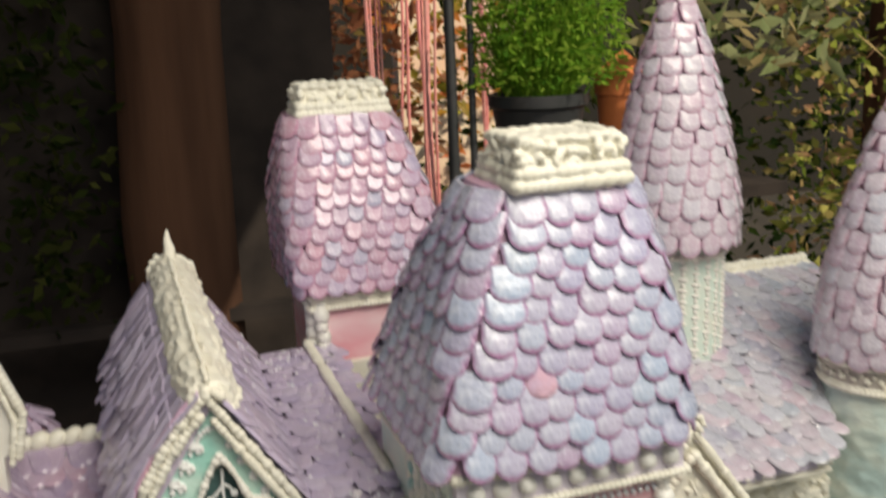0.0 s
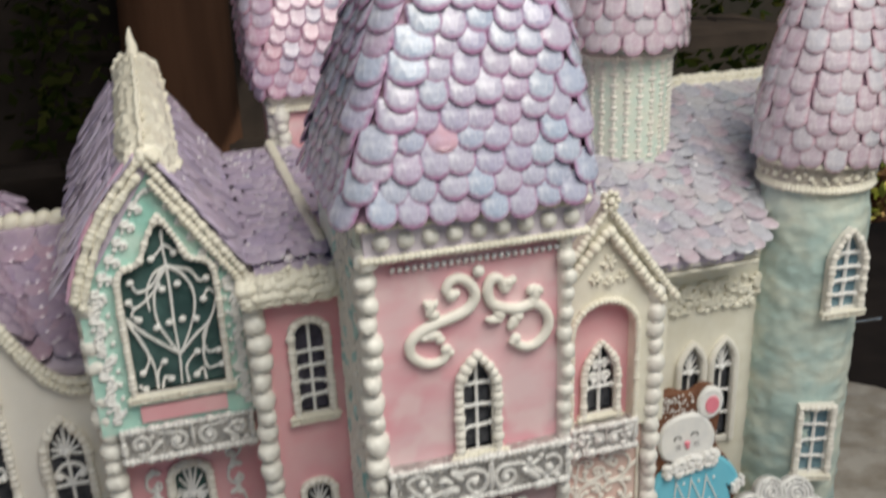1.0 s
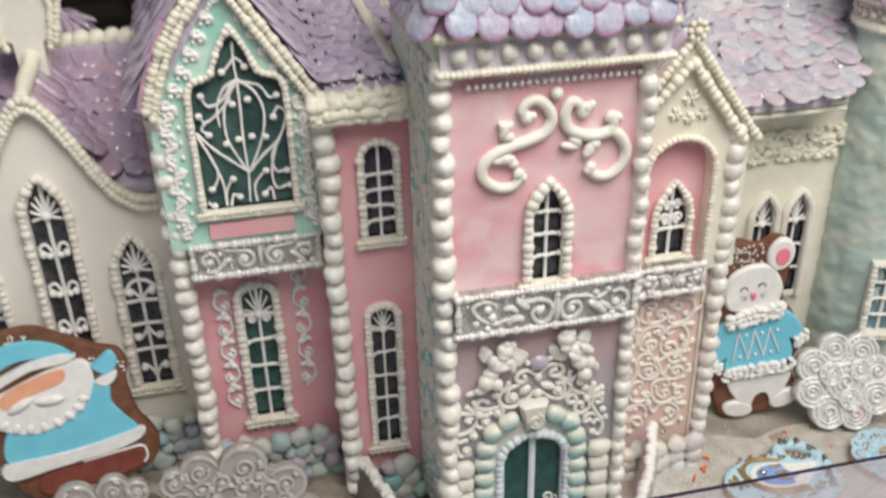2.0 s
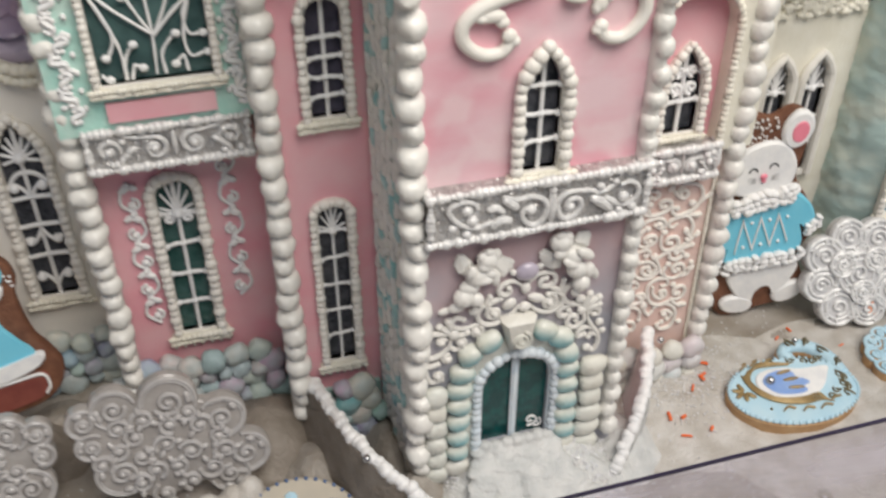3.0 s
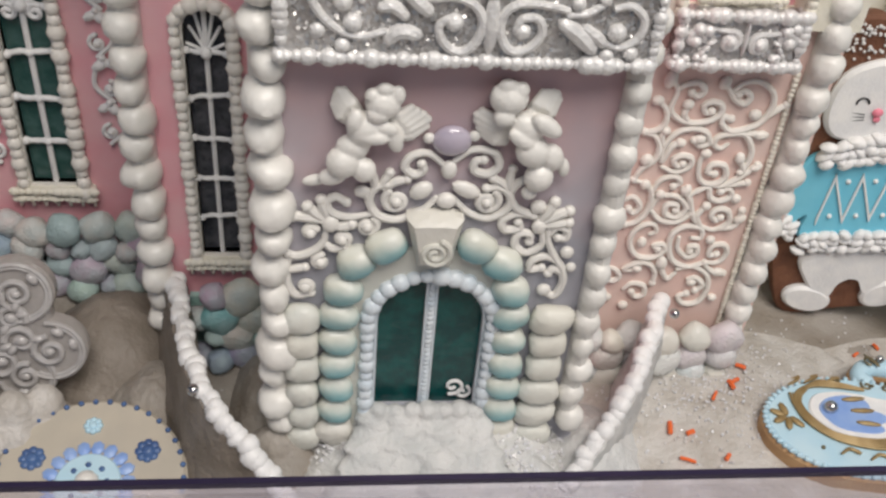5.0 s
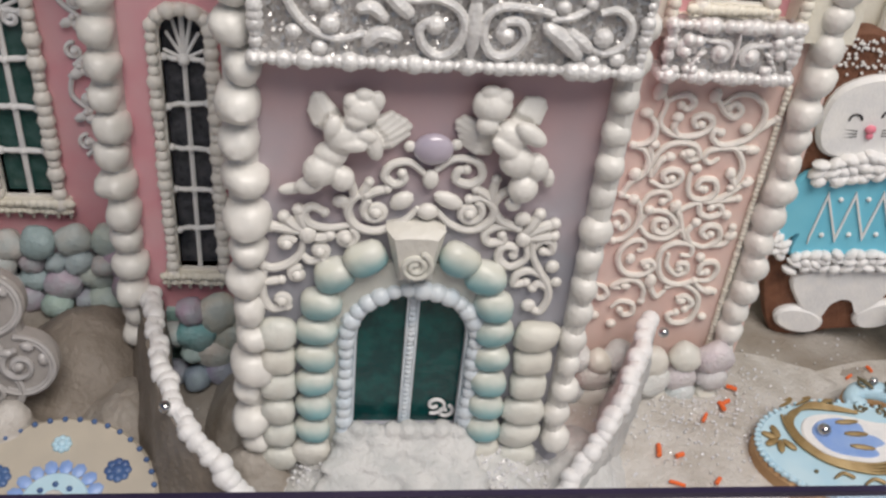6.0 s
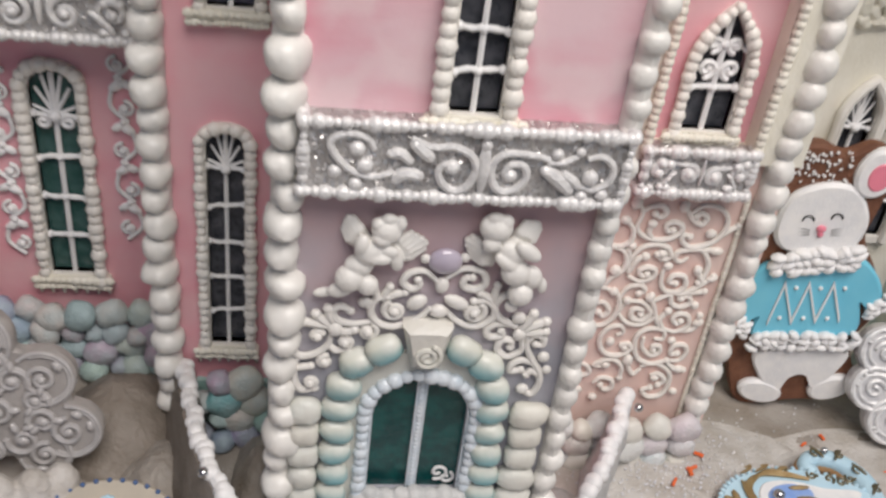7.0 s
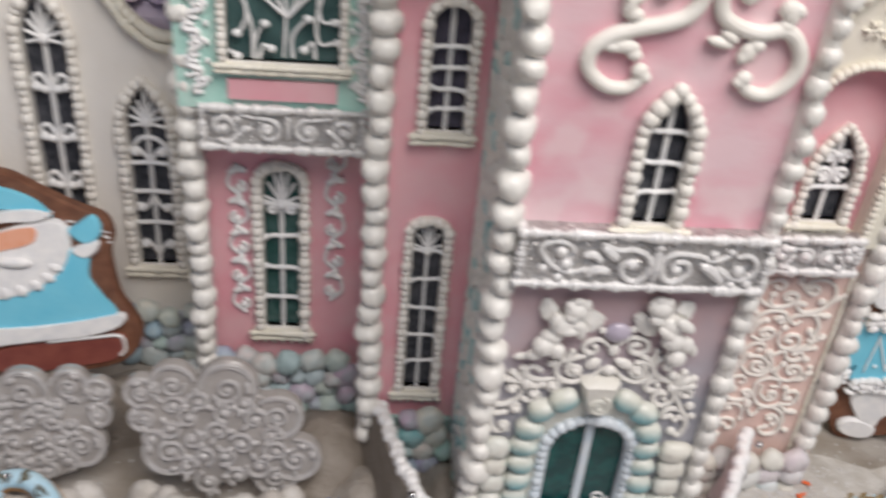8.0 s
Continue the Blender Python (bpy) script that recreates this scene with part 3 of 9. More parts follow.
def window(parent, cx, y, z0, w, h, kind, pane, style, frame_w=0.0045, bars=4, sill=True, m=None, label="", smooth_hood=False):
    """A piped window: dark pane set 2 mm back in its opening, beaded frame, sill and lattice."""
    M = m or Matrix.Identity(4)

    def put(name, g, mat, par, lab=""):
        g.v = [tuple(M @ Vector(p)) for p in g.v]
        return part(name, g, mat, par, lab)
    loop = arch(cx, z0, w, h, kind)
    g = Geo().slab([grow(loop, 0.002)], y + 0.003, y + 0.005)
    win = put("window", g, pane, parent, label)
    g = Geo()
    out = grow(loop, frame_w * 0.78)
    g.slab([out, loop], y - 0.0022, y + 0.003)
    mid = grow(loop, frame_w * 0.5)
    closed = to3(mid, y - 0.003)
    if smooth_hood:
        g.tube(closed[1:] + closed[:1], frame_w * 0.50, 8, wob=0.06)
    else:
        g.rope(closed[1:] + closed[:1], frame_w * 0.54, 1.55, 0.9, 8, 6, 0.22)
    put("window_frame", g, FRAME_ICING, win)
    if sill:
        x0, x1 = cx - w / 2 - frame_w * 1.2, cx + w / 2 + frame_w * 1.2
        g = Geo().box(x0, x1, y - 0.0042, y + 0.001, z0 - frame_w * 1.15, z0 - frame_w * 0.1, 0.001)
        g.rope([(x0, y - 0.0046, z0 - frame_w * 0.35), (x1, y - 0.0046, z0 - frame_w * 0.35)], frame_w * 0.36, 1.4, 0.8, 7, 5, 0.3)
        g.rope([(x0, y - 0.0040, z0 - frame_w * 1.05), (x1, y - 0.0040, z0 - frame_w * 1.05)], frame_w * 0.28, 1.4, 0.8, 7, 5, 0.3)
        if style in ("fan", "curlfan"):
            for i in range(7):
                x = cx - w / 2 - frame_w + (w + 2 * frame_w) * i / 6
                g.ball((x, y - 0.0025, z0 - frame_w * 1.45), (0.0010, 0.0012, 0.0026), 6, 5)
        put("window_sill", g, ICING, win)
    g = Geo()
    yb, rb = y + 0.0008, max(0.0008, w * 0.066)
    top = z0 + h
    if style == "big":
        big_lattice(g, cx, yb, z0, w, h)
    elif style == "barred":
        # star in the point, four cross bars, curls with drops between them
        g.tube([(cx, yb, z0), (cx, yb, top - 0.004)], rb * 0.9)
        star = (cx, yb - 0.0006, z0 + h * 0.80)
        for k in range(9):
            a = radians(-10 + 25 * k)
            g.tube([star, (cx + math.cos(a) * w * 0.42, yb, star[2] + math.sin(a) * h * 0.12)], rb * 0.75, 5)
        g.ball(star, rb * 2.4, 8, 6)
        g.tube(smooth_path([(cx - w * 0.5, yb, z0 + h * 0.64), (cx - w * 0.2, yb, z0 + h * 0.715), (cx + w * 0.2, yb, z0 + h * 0.715), (cx + w * 0.5, yb, z0 + h * 0.66)], 4), rb, 6)
        for v in (0.24, 0.42, 0.58):
            g.tube([(cx - w * 0.5, yb, z0 + h * v), (cx, yb - 0.0003, z0 + h * (v + 0.008)), (cx + w * 0.5, yb, z0 + h * v)], rb, 6)
        for s in (-1, 1):
            for v, k in ((0.58, 1), (0.40, -1), (0.05, 1)):
                g.tube(smooth_path([(cx, yb, z0 + h * v), (cx + s * w * 0.14, yb, z0 + h * (v + 0.05 * k)), (cx + s * w * 0.34, yb, z0 + h * (v + 0.085 * k)), (cx + s * w * 0.42, yb, z0 + h * (v + 0.05 * k))], 4), rb * 0.9, 5)
                g.ball((cx + s * w * 0.33, yb - 0.0006, z0 + h * (v + 0.065 * k)), rb * 2.1, 7, 5)
    elif style == "vine":
        g.tube([(cx, yb, z0), (cx, yb, top - 0.004)], rb)
        for i in range(bars):
            z = z0 + h * (0.12 + 0.72 * i / bars)
            for s in (-1, 1):
                g.tube(smooth_path([(cx, yb, z), (cx + s * w * 0.2, yb, z + h * 0.06), (cx + s * w * 0.4, yb, z + h * 0.05), (cx + s * w * 0.36, yb, z + h * 0.015)], 4), rb * 0.9, 5)
                g.ball((cx + s * w * 0.34, yb - 0.0006, z + h * 0.02), rb * 2.0, 7, 5)
                g.ball((cx + s * w * 0.16, yb - 0.0006, z + h * 0.012), rb * 1.7, 7, 5)
        star = (cx, yb - 0.0006, z0 + h * 0.845)
        for k in range(9):
            a = radians(-10 + 25 * k)
            g.tube([star, (cx + math.cos(a) * w * 0.42, yb, star[2] + math.sin(a) * h * 0.09)], rb * 0.75, 5)
        g.ball(star, rb * 2.4, 8, 6)
    else:
        body = h if kind == "rect" else h - 1.15 * w if kind == "round" else h * 0.72
        g.tube([(cx, yb, z0 - 0.001), (cx, yb, top - 0.002)], rb)
        for i in range(1, bars + 1):
            z = z0 + body * i / bars
            sag = 0.0009 * math.sin(i * 2.3 + cx * 400)
            g.tube(smooth_path([(cx - w / 2, yb, z + sag), (cx - w * 0.2, yb, z - sag * 0.4), (cx, yb - 0.0004, z + 0.0004), (cx + w / 2, yb, z - sag)], 4), rb, 7, wob=0.12)
            g.ball((cx, yb - 0.0004, z), rb * 1.5, 7, 5)
            for s in (-1, 1):
                g.ball((cx + s * w * 0.47, yb - 0.0003, z - s * sag), rb * 1.6, 7, 5)
        if style in ("fan", "curlfan"):
            zc = z0 + body
            for k in range(7):
                a = radians(12 + 26 * k)
                g.tube([(cx, yb, zc), (cx + math.cos(a) * w * 0.46, yb, zc + math.sin(a) * (top - zc) * 0.92)], rb * 0.7, 5)
            g.ball((cx, yb - 0.001, zc), rb * 2.4, 8, 6)
            if style == "curlfan":
                for s in (-1, 1):
                    g.tube(curl(cx + s * w * 0.27, zc - w * 0.16, w * 0.17, 1.2, 90, s, yb - 0.0006), rb * 0.9, 5)
        if style == "curls":
            zc = z0 + h * 0.52
            for s in (-1, 1):
                g.tube(curl(cx + s * w * 0.24, zc, w * 0.2, 1.3, 270, -s, yb - 0.0006), rb, 5)
                g.tube(curl(cx + s * w * 0.22, zc + h * 0.2, w * 0.17, 1.2, 270, -s, yb - 0.0006), rb * 0.9, 5)
    put("lattice", g, WHITE, win)
    return win


def big_lattice(g, cx, y, z0, w, h):
    """Gothic tracery of the oriel: a lantern heart on a forked stem, with curling side stems that end in buds."""
    r = 0.00088

    def stem(*line):
        pts = smooth_path([(cx + w * u, y, z0 + h * v) for u, v in line], 6)
        n = len(pts) - 1
        g.tube(pts, [r * (1.05 - 0.25 * i / n + 0.1 * math.sin(i * 1.3)) for i in range(n + 1)], 6)

    def bud(u, v):
        g.ball((cx + w * u, y - 0.0008, z0 + h * v), (r * 2.5, r * 1.7, r * 2.2), 9, 6)
    stem((0.02, 0.73), (-0.12, 0.62), (-0.17, 0.52), (-0.16, 0.4), (-0.06, 0.28), (0.03, 0.2))
    stem((0.03, 0.73), (0.19, 0.66), (0.27, 0.56), (0.25, 0.44), (0.15, 0.31), (0.03, 0.2))
    stem((0.02, 0.73), (0.02, 0.56), (0.01, 0.38), (0.02, 0.2), (0.0, 0.02))
    stem((-0.49, 0.45), (-0.32, 0.35), (-0.14, 0.27), (0.03, 0.2))
    stem((0.03, 0.2), (0.23, 0.3), (0.41, 0.38), (0.51, 0.51), (0.44, 0.56), (0.37, 0.52))
    stem((0.02, 0.93), (0.01, 0.83), (0.02, 0.73))
    stem((0.02, 0.85), (-0.07, 0.8), (-0.13, 0.78))
    stem((0.02, 0.85), (0.08, 0.83), (0.12, 0.8))
    stem((-0.04, 0.71), (-0.18, 0.62), (-0.33, 0.6), (-0.39, 0.66))
    stem((-0.08, 0.63), (-0.24, 0.55), (-0.38, 0.51), (-0.44, 0.55))
    stem((-0.38, 0.51), (-0.43, 0.47), (-0.36, 0.44))
    stem((0.03, 0.72), (0.25, 0.69), (0.35, 0.62), (0.43, 0.63))
    stem((0.02, 0.73), (-0.13, 0.69), (-0.23, 0.59), (-0.23, 0.48))
    stem((-0.49, 0.44), (-0.36, 0.28), (-0.28, 0.15), (-0.27, 0.01))
    stem((-0.42, 0.36), (-0.32, 0.22), (-0.38, 0.13), (-0.44, 0.12))
    stem((-0.27, 0.01), (-0.25, 0.1), (-0.17, 0.17))
    stem((-0.22, 0.01), (-0.18, 0.07), (-0.12, 0.06))
    stem((-0.47, 0.04), (-0.44, 0.02), (-0.39, 0.01))
    stem((0.41, 0.38), (0.31, 0.28), (0.34, 0.19), (0.46, 0.19))
    stem((0.37, 0.35), (0.29, 0.2), (0.32, 0.09), (0.47, 0.1))
    stem((0.08, 0.02), (0.08, 0.12), (0.21, 0.2))
    stem((0.28, 0.02), (0.26, 0.09), (0.18, 0.06))
    for spot in ((-0.06, 0.6), (0.11, 0.62), (-0.18, 0.38), (-0.04, 0.4), (0.11, 0.41), (0.26, 0.4), (-0.13, 0.78), (0.12, 0.8), (-0.39, 0.66), (-0.44, 0.55), (-0.36, 0.44), (0.43, 0.63), (0.37, 0.51), (-0.41, 0.12), (-0.16, 0.17), (-0.11, 0.06), (-0.41, 0.02), (0.46, 0.19), (0.48, 0.1), (0.22, 0.2), (0.18, 0.06)):
        bud(*spot)


def lumpy(g, amount, seed, freq):
    """Push the points of a blob in and out a little."""
    out = []
    for p in g.v:
        k = 1 + amount * noise.noise((p[0] * freq + seed * 7.3, p[1] * freq, p[2] * freq + seed * 3.1))
        out.append((p[0] * k, p[1] * k, p[2] * k))
    g.v = out
    return g


def bead_mesh(name, rx, ry, rz, mat, peak=0.15, seg=14, rings=9, full=0.82, seed=0):
    g = lumpy(Geo().ball((0, 0, 0), (rx, ry, rz), seg, rings, None, peak), 0.16, seed, 170)
    g.v = [(rx * math.copysign(abs(x / rx) ** full, x), y, rz * math.copysign(abs(z / rz) ** full, z)) for x, y, z in g.v]
    return g.mesh(name, mat)


BEAD = [bead_mesh("bead", 0.0056, 0.0060, 0.0060, PEARL, 0.02, seed=k) for k in range(4)]
BEAD_WIDE = [bead_mesh("bead_wide", 0.0057, 0.0086, 0.0061, PEARL, 0.0, seed=k + 4) for k in range(4)]
BEAD_BROAD = [bead_mesh("bead_broad", 0.0065, 0.0076, 0.0059, PEARL, 0.0, seed=k + 14) for k in range(4)]
BEAD_CORNER = [bead_mesh("bead_corner", 0.0060, 0.0086, 0.0060, PEARL, 0.0, seed=k + 24) for k in range(4)]
BEAD_SMALL = [bead_mesh("bead_small", 0.0044, 0.0046, 0.0050, PEARL, 0.05, 12, 8, seed=k + 8) for k in range(4)]


def column(parent, x, y, z0, z1, mesh, step, seed, name="column", side=None):
    """A corner strip with big piped pearls one above the other."""
    rnd = random.Random(seed)
    w = max(abs(v.co.x) for v in mesh[0].vertices)
    g = Geo().tube([(0, 0, z0), (0, 0, z1)], 1.0, 12)
    g.v = [(x + p[0] * w * 0.80, y + 0.003 + p[1] * 0.006, min(max(p[2], z0), z1)) for p in g.v]
    core = part(name, g, PEARL, parent)
    z = z0 + step * 0.4
    while z < z1:
        k = rnd.uniform(0.88, 1.10)
        m = pose(x + rnd.uniform(-0.0010, 0.0010), y + rnd.uniform(-0.0010, 0.0006), z, rnd.uniform(-12, 12), rnd.uniform(-13, 13), rnd.uniform(-20, 20)) @ Matrix.Diagonal((k * rnd.uniform(0.88, 1.08), k * rnd.uniform(0.88, 1.06), k * rnd.uniform(0.88, 1.12), 1))
        piece("bead", rnd.choice(mesh), core, m)
        z += step * k
    return core


def tongue_mesh(name, w, L, t, mat, point=0.0):
    """A rounded roof shingle: hangs from the origin down -z, faces -y, bevelled rim, slightly cupped."""
    pts = [(-w * 0.46, 0.0), (w * 0.46, 0.0)]
    n = 9
    lo = []
    for i in range(n + 1):
        u = math.pi * i / n
        lo.append((w * 0.5 * math.cos(u), -L + w * 0.5 - w * 0.5 * math.sin(u) * (1 + point)))
    loop = [(w * 0.46, 0.0)] + lo + [(-w * 0.46, 0.0)]
    loop = loop[::-1]
    g = Geo().slab([loop], -t, 0, t * 0.7)
    N = len(loop)
    for i in range(N):
        x, y, z = g.v[i]
        g.v[i] = (x * 0.90, y, z if z > -0.3 * L else -L * 0.55 + (z + L * 0.55) * 0.92)
    g.v = [(x, y + 0.9 * (x / w) ** 2 * t, z) for x, y, z in g.v]
    if isinstance(mat, (list, tuple)):
        g.mi = [0 if len(f) == 3 else 1 for f in g.f]
    return g.mesh(name, mat)


def shingle_face(roof, a, b_, c, d, rows, width, meshes, seed, bulge=0.0, skip_first=0.0, stuff=None, lean=9, twist=5):
    """Rows of shingles on the face with corners a (lower left), b (lower right), c, d (upper left)."""
    rnd = random.Random(seed)
    a, b_, c, d = map(Vector, (a, b_, c, d))
    nrm = (b_ - a).cross(d - a).normalized()
    for i in range(rows):
        v = skip_first + (1 - skip_first) * (i + 1.0) / rows
        off = nrm * (bulge * math.sin(math.pi * v * 0.9))
        l, r = a.lerp(d, v) + off, b_.lerp(c, v) + off
        n = max(3, round((r - l).length / width))
        slope = (d - a).normalized() if i < rows * 0.5 else (d - a).normalized()
        k = (r - l).length / n / width
        for j in range(n + (i % 2)):
            u = (j + (0.5 if i % 2 == 0 else 0.0)) / n
            if u > 1.02:
                continue
            p = l.lerp(r, min(max(u, 0.01), 0.99)) + nrm * (0.0022 + rnd.uniform(0, 0.0006))
            xax = (r - l).normalized()
            zax = slope
            yax = -nrm
            m = Matrix((xax, yax, zax)).transposed().to_4x4()
            m = Matrix.Translation(p) @ m @ pose(0, 0, 0, -lean + rnd.uniform(-2, 2), rnd.uniform(-twist, twist), rnd.uniform(-3, 3)) @ Matrix.Diagonal((k * rnd.uniform(0.97, 1.06), 1, rnd.uniform(0.95, 1.05), 1))
            if stuff is None:
                piece("shingle", rnd.choice(meshes), roof, m)
            else:
                stuff.append((rnd.choice(meshes), m))


def shingle_wrap(roof, lo, hi, z0, z1, rows, width, meshes, seed, bulge=0.0, lean=9, rest=None):
    """Rows of shingles wound round a four-sided roof, bending over its hips; those on the far side go to the list rest."""
    rnd = random.Random(seed)
    for i in range(rows):
        v = (i + 0.95) / rows
        b_ = bulge * math.sin(math.pi * v * 0.92)
        x0, x1, y0, y1 = (p + (q - p) * v for p, q in zip(lo, hi))
        x0, x1, y0, y1, z = x0 - b_, x1 + b_, y0 - b_, y1 + b_, z0 + (z1 - z0) * v
        rc = 0.011 + 0.008 * v
        corner = [((x1 - rc, y0 + rc), -90), ((x1 - rc, y1 - rc), 0), ((x0 + rc, y1 - rc), 90), ((x0 + rc, y0 + rc), 180)]
        path = []
        for (cx, cy), a0 in corner:
            for k in range(5):
                a = radians(a0 + 22.5 * k)
                path.append((Vector((cx + rc * math.cos(a), cy + rc * math.sin(a))), a))
        path.append((path[0][0], path[0][1] + 2 * math.pi))
        total = sum((q[0] - p[0]).length for p, q in zip(path, path[1:]))
        n = round(total / width)
        step, at, k, run = total / n, (0.5 * (i % 2)) * total / n, 0, 0.0
        for j in range(n):
            want = at + j * step + rnd.uniform(-0.04, 0.04) * step
            k, run = 0, 0.0
            while k < len(path) - 2 and run + (path[k + 1][0] - path[k][0]).length < want:
                run += (path[k + 1][0] - path[k][0]).length
                k += 1
            L = (path[k + 1][0] - path[k][0]).length
            f = min(max((want - run) / L, 0), 1) if L else 0
            p = path[k][0].lerp(path[k + 1][0], f)
            a = path[k][1] + (path[k + 1][1] - path[k][1]) * f
            out = Vector((math.cos(a), math.sin(a), 0))
            side = Vector((-math.sin(a), math.cos(a), 0))
            run_in = abs(out.x) * ((hi[0] - lo[0]) if out.x < 0 else (lo[1] - hi[1])) + abs(out.y) * ((hi[2] - lo[2]) if out.y < 0 else (lo[3] - hi[3]))
            up = (Vector((0, 0, z1 - z0)) - out * (run_in - bulge * 3 * math.cos(math.pi * v * 0.92))).normalized()
            nrm = side.cross(up).normalized()
            m = Matrix.Translation(Vector((p.x, p.y, z)) + nrm * (0.0012 + rnd.uniform(0, 0.0008)) + up * rnd.uniform(-0.0014, 0.0014)) @ Matrix((side, -nrm, up)).transposed().to_4x4()
            m = m @ pose(0, 0, 0, -lean + rnd.uniform(-4, 3), rnd.uniform(-8, 8), rnd.uniform(-5, 5)) @ Matrix.Diagonal((step / width * rnd.uniform(1.04, 1.14) * (1.22 if abs(out.x * out.y) > 0.12 else 1.0), 1, rnd.uniform(0.97, 1.08), 1))
            if rest is not None and (out.y > 0.3 or out.x > 0.75):
                rest.append((rnd.choice(meshes), m))
            else:
                piece("shingle", rnd.choice(meshes), roof, m)


def sugar_on(roof, a, b_, c, d, n, seed, lift=0.0035, big=1.0):
    """Coarse sugar grains and flakes stuck to the face with corners a, b, c, d."""
    rn = random.Random(seed)
    a, b_, c, d = map(Vector, (a, b_, c, d))
    nrm = (b_ - a).cross(d - a).normalized()
    g = Geo()
    for i in range(n):
        u, w = rn.random(), rn.random()
        if noise.noise((u * 4, w * 4, seed)) < rn.uniform(-0.5, 0.25):
            continue
        r = rn.uniform(0.0005, 0.0015) * big * (1.8 if rn.random() < 0.12 else 1)
        o = a.lerp(b_, u).lerp(d.lerp(c, u), w) + nrm * (lift + rn.uniform(-0.001, 0.0008))
        m = Euler((rn.uniform(0, 6), rn.uniform(0, 6), rn.uniform(0, 6))).to_matrix()
        g.add([o + m @ Vector(q) * r for q in ((1.3, 0, 0), (-1, 0, 0), (0, 1, 0), (0, -1.2, 0), (0, 0, 0.8), (0, 0, -0.7))], [(0, 2, 4), (2, 1, 4), (1, 3, 4), (3, 0, 4), (2, 0, 5), (1, 2, 5), (3, 1, 5), (0, 3, 5)])
    return tagged(part("sugar_grains", g, SUGAR_GRAIN, roof, "glossy coarse sugar grains", smooth=False), kind="stuff")


def cone_roof(parent, cx, cy, z0, z1, r0, rows, width, mesh, seed, belly=0.06, core=None):
    """A round spire: core and rings of shingles."""
    rnd = random.Random(seed)

    def rad(v):
        return (r0 * (1 - v) + r0 * belly * math.sin(math.pi * v)) * (1 - 0.07 * max(0.0, 1 - v / 0.16)) if v < 1 else 0.001
    verts, faces, N, S = [], [], 20, 12
    for j in range(S + 1):
        v = j / S
        for i in range(N):
            u = 2 * math.pi * i / N
            q = max(rad(v) - 0.0005, 0.0012)
            verts.append((cx + q * math.cos(u), cy + q * math.sin(u), z0 + (z1 - z0) * v))
    for j in range(S):
        for i in range(N):
            a, b_ = j * N + i, j * N + (i + 1) % N
            faces.append((a, b_, b_ + N, a + N))
    faces.append(tuple(range(N))[::-1])
    faces.append(tuple(S * N + i for i in range(N)))
    roof = part("roof", Geo().add(verts, faces), core or ROSE_CORE, parent)
    for i in range(rows):
        v = (i + 1.0) / (rows + 0.6)
        z, q = z0 + (z1 - z0) * v, rad(v)
        dq = (rad(min(v + 0.03, 1)) - rad(v - 0.03)) / ((z1 - z0) * 0.06)
        n = max(4, round(2 * math.pi * rad(v - 0.5 / rows) / width))
        k = 2 * math.pi * rad(v - 0.5 / rows) / n / width
        for j in range(n):
            u = 2 * math.pi * (j + 0.5 * (i % 2)) / n + rnd.uniform(-0.03, 0.03)
            out = Vector((math.cos(u), math.sin(u), 0))
            side = Vector((-math.sin(u), math.cos(u), 0))
            up = (Vector((0, 0, 1)) + out * dq).normalized()
            nrm = side.cross(up).normalized()
            m = Matrix((side, -nrm, up)).transposed().to_4x4()
            p = Vector((cx, cy, z + rnd.uniform(-0.0014, 0.0014))) + out * (q + 0.0012)
            piece("shingle", mesh, roof, Matrix.Translation(p) @ m @ pose(0, 0, 0, -5 + rnd.uniform(-3, 3), rnd.uniform(-7, 7), rnd.uniform(-5, 5)) @ Matrix.Diagonal((k * rnd.uniform(0.98, 1.1), 1, rnd.uniform(0.95, 1.06) * (1 - 0.22 * v), 1)))
    return roof


def soft_frustum(lo, hi, z0, z1, bulge):
    """Four-sided roof with rounded hips and a slight belly; lo, hi: (x0, x1, y0, y1)."""
    v, f, S = [], [], 10
    for k in range(S + 1):
        t = k / S
        b_ = bulge * math.sin(math.pi * t * 0.92)
        x0, x1, y0, y1 = (p + (q - p) * t for p, q in zip(lo, hi))
        x0, x1, y0, y1, rc = x0 - b_, x1 + b_, y0 - b_, y1 + b_, 0.009 + 0.008 * t
        for (cx, cy), a0 in (((x1 - rc, y0 + rc), -90), ((x1 - rc, y1 - rc), 0), ((x0 + rc, y1 - rc), 90), ((x0 + rc, y0 + rc), 180)):
            for j in range(5):
                a = radians(a0 + 22.5 * j)
                v.append((cx + rc * math.cos(a), cy + rc * math.sin(a), z0 + (z1 - z0) * t))
    for k in range(S):
        for j in range(20):
            a, b_ = k * 20 + j, k * 20 + (j + 1) % 20
            f.append((a, b_, b_ + 20, a + 20))
    f += [tuple(range(20))[::-1], tuple(S * 20 + j for j in range(20))]
    return Geo().add(v, f)


